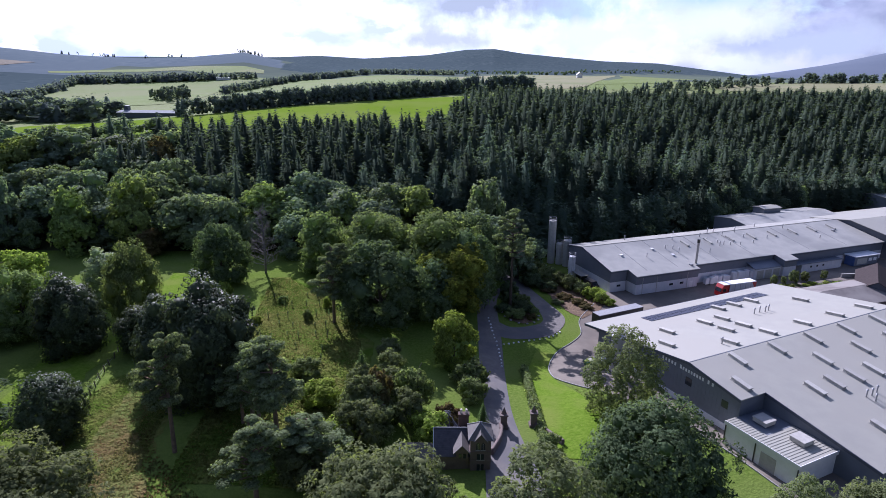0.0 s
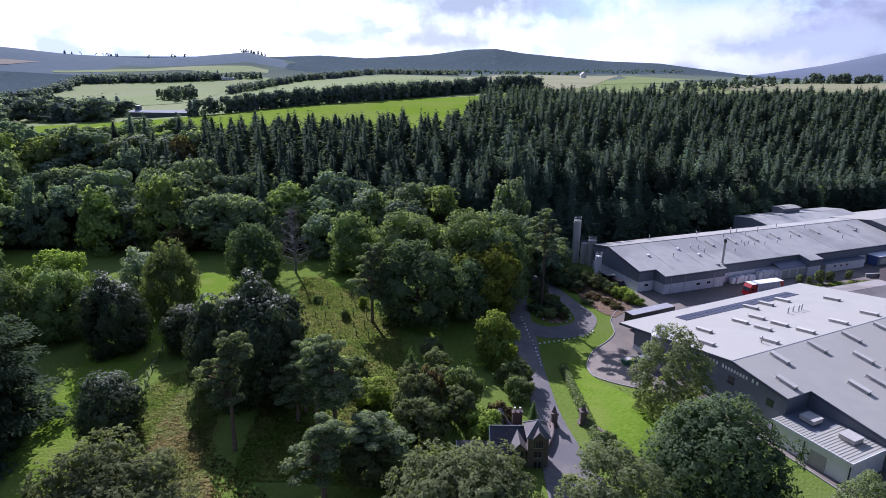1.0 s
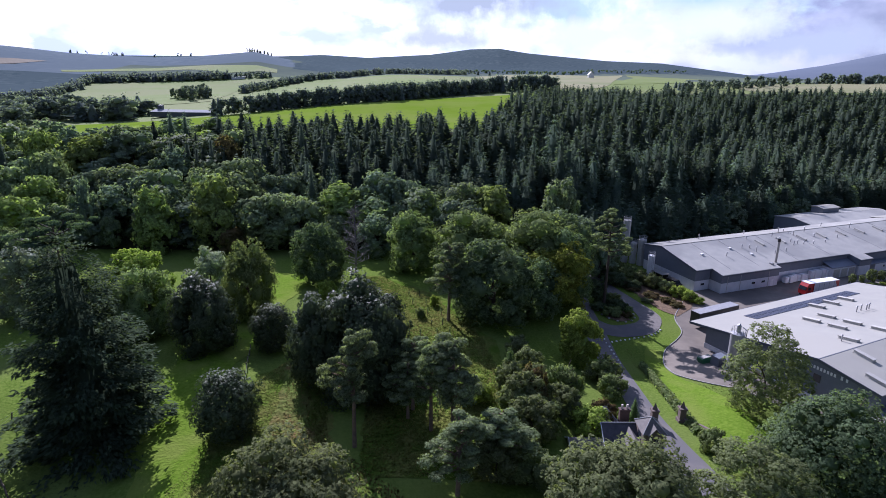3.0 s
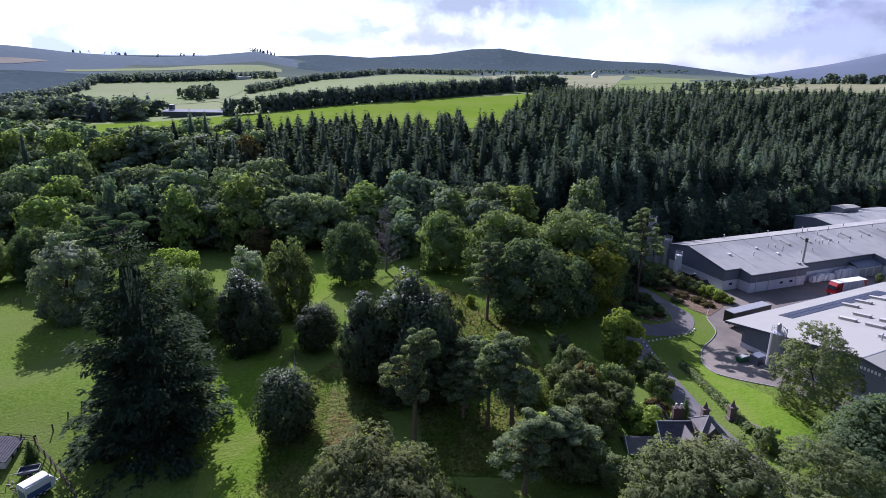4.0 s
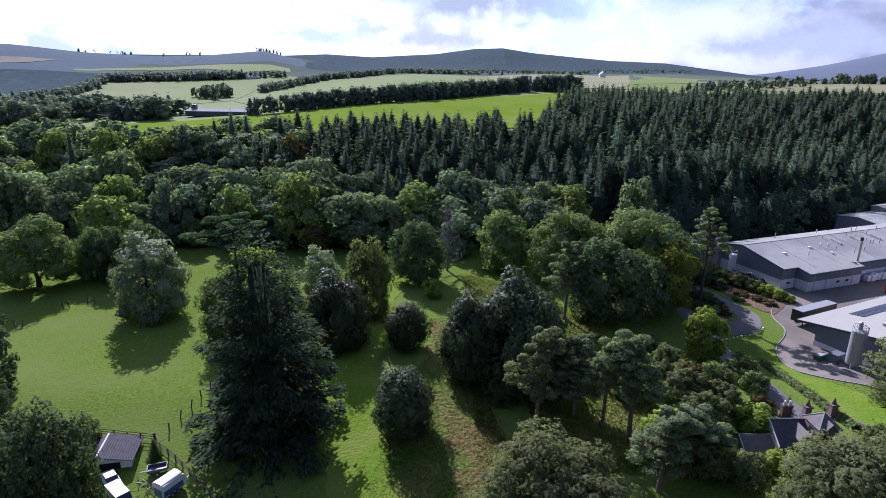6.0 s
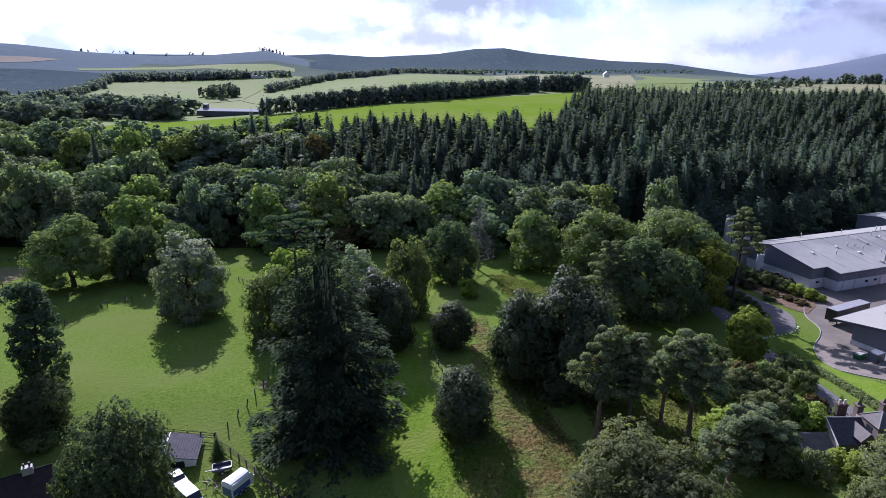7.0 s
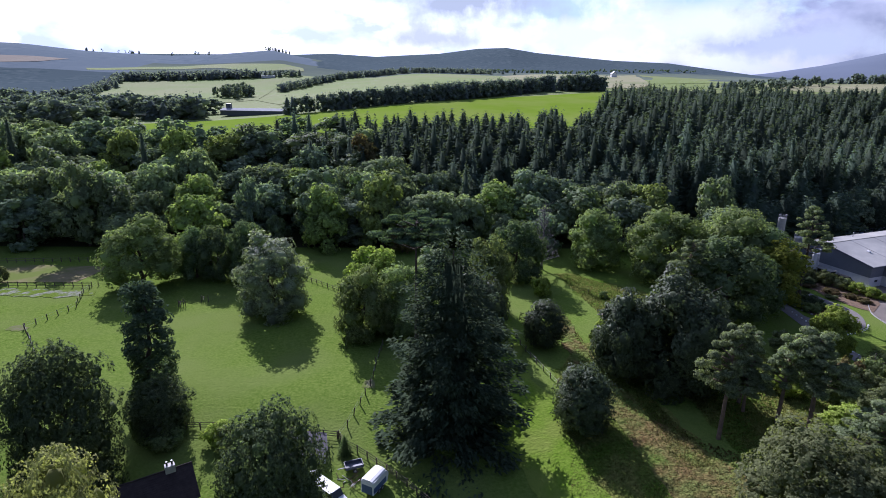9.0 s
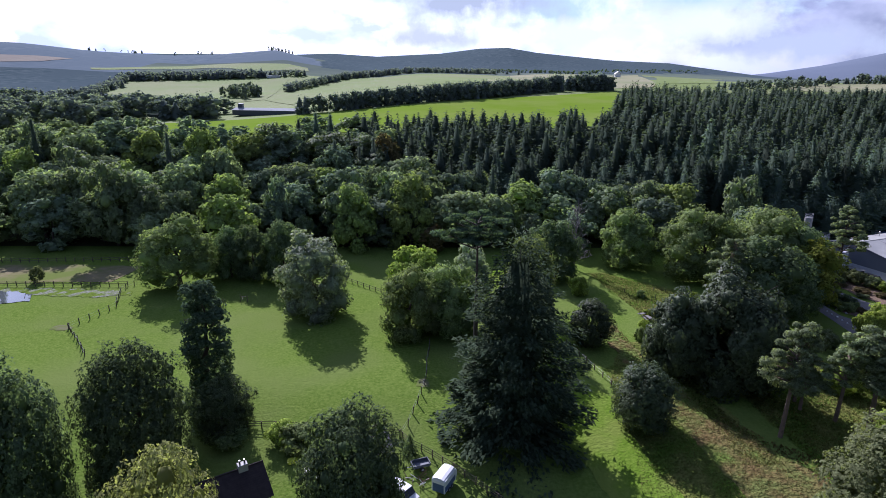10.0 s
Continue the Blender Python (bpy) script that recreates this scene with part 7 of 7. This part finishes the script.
POST = Shape().box((-0.08, -0.08, -0.4), (0.08, 0.08, 1.2), bevel=0.015).mesh("post", M_TIMBER)
fence("paddock_fence", ((-120, 70.6), (-105.7, 70.1), (-93.0, 68.4)), 2.0, 1.25, 3, "dark timber rail fence behind the cottage", seed=2)
fence("paddock_fence", ((-92.8, 68.3), (-92.0, 70.2), (-90.2, 77.5), (-89.3, 82), (-89.2, 89), (-88.7, 97)), 2.6, 1.4, 2, "leaning posts and wire across the lawn", True, 0.16, seed=3)
fence("paddock_fence", ((-92.5, 68.0), (-92.1, 67.1), (-88.8, 64.9), (-82.7, 59.7), (-78.0, 55), (-72, 48)), 1.9, 1.25, 3, "dark timber rail fence beside parked trailers", seed=4)
fence("arena_fence", ((-236, 151.2), (-209.5, 151), (-185.3, 152.4), (-170, 153)), 2.4, 1.35, 2, "timber rail fence behind the arena", seed=5)
fence("arena_fence", ((-236, 131.0), (-195, 130.6), (-177.1, 130.8), (-164, 131)), 2.2, 1.4, 3, "dark timber rail fence in front of the arena", seed=6)
fence("paddock_fence", ((-162, 134.2), (-164, 128), (-159.3, 116.3), (-162.7, 104.6)), 2.6, 1.35, 2, "post and wire fence across the paddock", True, 0.12, seed=7)
fence("paddock_fence", ((-162.7, 104.6), (-157, 98), (-152.3, 92.1)), 2.0, 1.4, 2, "leaning post and wire paddock fence", True, 0.14, seed=8)
fence("paddock_fence", ((-112, 137), (-104, 129.5), (-97.5, 123)), 2.2, 1.2, 2, "timber fence beside the lawn trees", False, 0.08, seed=9)
fence("meadow_fence", ((-62, 97), (-60.4, 90), (-57.1, 78), (-54, 68)), 2.6, 1.2, 2, "old post and wire fence in rough grass", True, 0.15, seed=10)


def guard(x, y, n, label):
    """Stakes round a young tree."""
    t = thing("tree_guard", Matrix.Translation((x, y, float(height(x, y)))), label, "tree guard", "tree guards")
    rng = random.Random(int(x))
    for k in range(n):
        a = 2 * math.pi * k / n
        part("stake", POST, None, t, at=Matrix.Translation((math.cos(a) * 0.8, math.sin(a) * 0.8, 0)) @ Matrix.Rotation(rng.uniform(-0.3, 0.3), 4, "X") @ Matrix.Diagonal((0.8, 0.8, 1.4, 1)))
    part("rail", Shape().tube((0.8, 0, 1.2), (-0.8, 0.3, 1.2), 0.05, n=5).tube((0, -0.8, 0.9), (-0.6, 0.8, 1.1), 0.05, n=5), M_TIMBER, t)


guard(-136.0, 117.5, 4, "leaning stakes round a lost young tree")
guard(-132.0, 120.5, 2, "leaning stakes on the open lawn")
guard(-139.0, 106.5, 2, "broken stakes on the open lawn")


def picnic_table(x, y, deg):
    t = thing("picnic_table", frame_of(x, y, deg, float(height(x, y)) + 0.06), "weathered wooden picnic table on the mown path", "table", "picnic tables")
    part("tabletop", Shape().box((-0.9, -0.38, 0.7), (0.9, 0.38, 0.76)), M_DEADWOOD, t)
    for s in (-1, 1):
        part("bench_seat", Shape().box((-0.9, s * 0.75 - 0.14, 0.42), (0.9, s * 0.75 + 0.14, 0.47)), M_DEADWOOD, t)
        part("leg", Shape().box((s * 0.6 - 0.04, -0.85, 0.34), (s * 0.6 + 0.04, 0.85, 0.42)).prism([(-0.75, 0), (-0.65, 0), (0.25, 0.7), (0.15, 0.7)], s * 0.6 + 0.041, s * 0.6 + 0.09, "x").prism([(0.75, 0), (0.65, 0), (-0.25, 0.7), (-0.15, 0.7)], s * 0.6 - 0.09, s * 0.6 - 0.041, "x"), M_DEADWOOD, t)


picnic_table(-41.8, 111.6, 20)
picnic_table(-41.4, 109.4, 100)

# planting along the works drive
for k, (key, x, y, h, r) in enumerate((("bush", 27, 163, 5.6, 3.4), ("bush", 30, 158, 5.0, 3.2), ("bush_pale", 33, 155, 4.0, 2.6), ("bush_pale", 35.5, 152, 4.4, 2.8), ("bush_pale", 38, 148.5, 3.6, 2.6), ("bush_bright", 40, 145, 3.2, 2.5), ("bush_bright", 42, 142, 3.0, 2.4), ("bush_bright", 43.5, 140, 2.0, 1.8), ("bush_copper", 29, 150, 1.4, 2.4), ("bush_copper", 32.5, 145, 1.2, 2.4), ("bush_copper", 35.5, 141, 1.2, 2.2), ("bush_pale", 30, 141, 1.0, 1.8), ("bush", 17.2, 130, 2.6, 2.6), ("bush_dark", 19.5, 134, 3.2, 2.8), ("bush_copper", 21.6, 130.2, 1.2, 1.6), ("bush_dark", 16.6, 137.5, 3.4, 2.8), ("bush", 20.4, 139, 3.0, 2.4), ("bush_dark", 14.8, 132.5, 2.2, 2.2), ("bush_dark", 17.5, 145, 3.8, 2.8), ("bush", 22.2, 134.2, 1.6, 1.8), ("bush_dark", 25, 153, 4.4, 3.2), ("bush_dark", 29.5, 151, 2.6, 2.4), ("bush", 24.5, 160, 4.5, 3.2), ("bush_copper", 37, 138, 1.2, 2.0))):
    plant(key, x, y, h, r, k * 47, "shrub in the mulched works planting", "shrub", "works shrubs")
for k, (x, y, h) in enumerate(((95.4, 155.8, 3.4), (98.6, 156.2, 2.7), (101.9, 157.0, 4.6), (105.8, 158.2, 3.8), (113.1, 160.8, 3.2))):
    plant("ash", x, y, h, 0.34 * h, k * 70, "young bright green yard sapling", "tree", "yard saplings")
for k in range(10):
    plant("bush_bright" if k % 3 else "bush", 94.5 + 2.5 * k, 153.4 + 0.45 * k + 0.8 * (k % 2), 0.45 + 0.2 * (k % 3), 1.3, k * 40, "low scrubby bush along the yard edge", "shrub", "yard scrub")
t = thing("boundary_wall", frame_of(119.5, 162.4, 6, float(height(119.5, 162.4))), "low pale rendered wall at the back of the yard", "wall")
part("wall", Shape().box((0, 0, 0), (12.5, 0.25, 1.1)), M_KERB, t)
part("coping", Shape().box((-0.1, -0.06, 1.1), (12.6, 0.31, 1.2)), M_UNIT, t)
for k, (x, y) in enumerate(((-40.5, 112), (-38, 124), (-44, 105), (-30, 114), (-27, 121), (-47, 99))):
    plant("bush" if k % 2 else "bush_bright", x, y, 1.6 + 0.3 * k, 1.2, k * 50, "small self-sown bush in rough grass", "shrub", "meadow shrubs")


def boulders():
    rng = random.Random(12)
    for k in range(14):
        a = math.pi * 2 * k / 14
        x, y = 19 + math.cos(a) * 4.6, 132 + math.sin(a) * 5.4
        bm = Shape()
        bmesh.ops.create_icosphere(bm.bm, subdivisions=2, radius=0.3)
        for v in bm.bm.verts:
            v.co *= 1 + 0.25 * noise.noise(v.co * 3 + Vector((k, 0, 0)))
            v.co.z *= 0.7
        t = new("boulder", bm.mesh("boulder", M_KERB))
        t.location = (x, y, float(height(x, y)) + 0.2)
        tagged(t, "whitewashed edging stone beside the turning loop", "stone", "edging stones")


boulders()


def farmstead():
    t = thing("farm_shed", frame_of(-226, 404, -8), "long low farm shed with a dull roof beyond the wood", "farm building")
    z = float(height(-200, 402)) - 0.6
    part("wall", Shape().prism([(0, z), (12, z), (12, z + 3.4), (6, z + 4.6), (0, z + 3.4)], 0, 44, "x"), M_CLAD_DARK, t)
    for y0, y1 in ((-0.4, 6), (12.4, 6)):
        part("roof_slope", Shape().prism([(y0, z + 3.3), (y1, z + 4.65), (y1, z + 4.85), (y0, z + 3.5)], -0.4, 44.4, "x"), M_FARM_ROOF, t)
    part("plant_room", Shape().box((1.5, 6, z + 2), (4.5, 9, z + 7.6)), M_CLAD_DARK, t)
    t = thing("farmhouse", frame_of(222, 1015, 0, float(height(222, 1015)) - 1), "white farmhouse far up on the ridge", "house")
    part("wall", Shape().prism([(0, 0), (9, 0), (9, 6), (4.5, 10), (0, 6)], 0, 7, "y"), M_WHITE, t)
    part("roof_slope", Shape().prism([(-0.6, 5.6), (4.5, 10.1), (4.5, 10.6), (-0.9, 5.9)], -0.4, 7.4, "y").prism([(9.6, 5.6), (4.5, 10.1), (4.5, 10.6), (9.9, 5.9)], -0.4, 7.4, "y"), M_ROOF_WORN, t)
    t = thing("farm_shed", frame_of(-310, 836, 10, float(height(-310, 836)) - 1), "small white farm shed on the hill", "farm building")
    part("wall", Shape().box((-9, 0, 0), (9, 6, 4)), M_WALL_PALE, t)
    part("roof", Shape().box((-9.5, -0.5, 4), (9.5, 6.5, 4.5)), M_WHITE, t)


farmstead()


# ---- grass tufts ----
def tufts(name, region, n, size, mat, seed, label):
    """Blades of rough grass over a stretch of ground, as one object."""
    rng = np.random.default_rng(seed)
    (x0, x1), (y0, y1) = region[:2]
    X, Y = rng.uniform(x0, x1, n), rng.uniform(y0, y1, n)
    keep = region[2](X, Y)
    X, Y = X[keep], Y[keep]
    m = len(X)
    Z = height(X, Y)
    V = []
    s = size * rng.uniform(0.5, 1.4, m)
    for k in range(2):
        w = rng.uniform(0, 2 * np.pi, m)
        dx, dy = np.cos(w) * s * 0.55, np.sin(w) * s * 0.55
        tx, ty = rng.normal(0, 0.35, m) * s, rng.normal(0, 0.35, m) * s
        V.append(np.stack([np.stack([X - dx, Y - dy, Z], 1), np.stack([X + dx, Y + dy, Z], 1), np.stack([X + tx, Y + ty, Z + s * 0.9], 1)], 1))
    V = np.concatenate(V).reshape(-1, 3)
    N = unit(np.repeat(rng.normal(0, 0.3, (len(V) // 3, 3)), 3, 0) + np.array([0, 0, 1.0]))
    tagged(new(name, mesh_of(name, V, np.arange(len(V)).reshape(-1, 3), mat, True, N)), label, "grass", kind="stuff")


def in_meadow(x, y):
    west = (x > np.interp(y, (42, 62, 82, 98), (-65, -60, -58, -51))) & (x < np.interp(y, (42, 62, 82, 98), (-36, -41, -44, -47))) & (y < 97)
    bank = (x > np.interp(y, (60, 90, 107, 142), (-36, -38.5, -41, -45.5))) & (x < np.interp(y, (60, 85, 104, 124, 142), (-9, -14, -17, -26, -41)))
    return west | bank


tufts("meadow_grass", ((-66, -40), (42, 98), in_meadow), 46000, 0.17, M_TUFT, 1, "long uncut meadow grass with dry seed heads")
tufts("bank_grass", ((-46, -8), (60, 142), in_meadow), 62000, 0.24, M_TUFT_STRAW, 4, "straw-coloured uncut grass on a bank")
tufts("bracken_fronds", ((-56, -20), (50, 112), lambda x, y: (x > -48.5 - 0.08 * (y - 50)) & (x < np.interp(y, (50, 57, 66, 76, 92, 113), (-22, -30, -40, -46, -49, -49.5)))), 26000, 0.22, M_TUFT_DRY, 2, "dead brown bracken and grass below the pines")
tufts("verge_tussocks", ((14.5, 36), (58, 112), lambda x, y: (x > np.interp(y, (58, 84, 112), (16, 13.5, 15))) & (x < np.interp(y, (58, 71, 80, 90, 99, 106, 112), (50, 45, 41, 31, 21, 21, 23)))), 9000, 0.12, M_TUFT, 6, "short tussocks on the grass verge")


def saplings():
    """Rows of staked young trees planted in the rough grass."""
    rng = random.Random(21)
    first = None
    for row in range(7):
        for k in range(9):
            y = 82 + k * 5.6 + rng.uniform(-1.5, 1.5)
            x = -36.5 + row * 2.7 - 0.16 * (y - 82) + rng.uniform(-0.8, 0.8)
            if rng.random() < 0.25 or not in_meadow(np.array(x), np.array(y)):
                continue
            m = Matrix.Translation((x, y, float(height(x, y)))) @ Matrix.Rotation(rng.uniform(0, 6), 4, "Z") @ Matrix.Diagonal((1, 1, rng.uniform(0.7, 1.4), 1))
            if first is None:
                first = thing("sapling", m, "thin staked sapling planted in rough grass", "sapling", "planted saplings")
                part("stake", Shape().box((-0.06, -0.06, -0.2), (0.06, 0.06, 1.5)), M_TIMBER, first)
                leaves = np.random.default_rng(4)
                d = unit(leaves.normal(0, 1, (60, 3)))
                V, F, _ = leaves_on(leaves, d * np.array([0.16, 0.16, 0.55]) + np.array([0.08, 0, 1.2]), d, 0.13)
                part("crown", mesh_of("crown", V, F, L_DARK), None, first)
            else:
                copy_thing(first, m)


saplings()


def marker_stones():
    """Small white-painted stones set along the edge of the drive and the loop."""
    rng = random.Random(12)
    first = None
    lines = (((10.6, 127), (11.2, 118.7), (11.7, 111), (11.6, 103)), ((13.2, 114.2), (16.0, 115.9), (19.0, 117.4), (24.0, 119.8), (27.2, 122.8)))
    for pts, n in ((lines[0], 15), (lines[1], 13)):
        for x, y in smooth_line(pts, n):
            m = Matrix.Translation((x + rng.uniform(-0.1, 0.1), y + rng.uniform(-0.1, 0.1), float(height(x, y)) + 0.06)) @ Matrix.Rotation(rng.uniform(0, 6), 4, "Z") @ Matrix.Scale(rng.uniform(0.8, 1.25), 4)
            if first is None:
                me = Shape().box((-0.24, -0.18, -0.06), (0.24, 0.18, 0.26), bevel=0.08).mesh("marker_stone", M_WHITE)
                first = new("marker_stone", me)
                first.matrix_world = m
                tagged(first, "small white-painted stone at the drive's edge", "stone", "marker stones")
            else:
                copy_thing(first, m)


marker_stones()
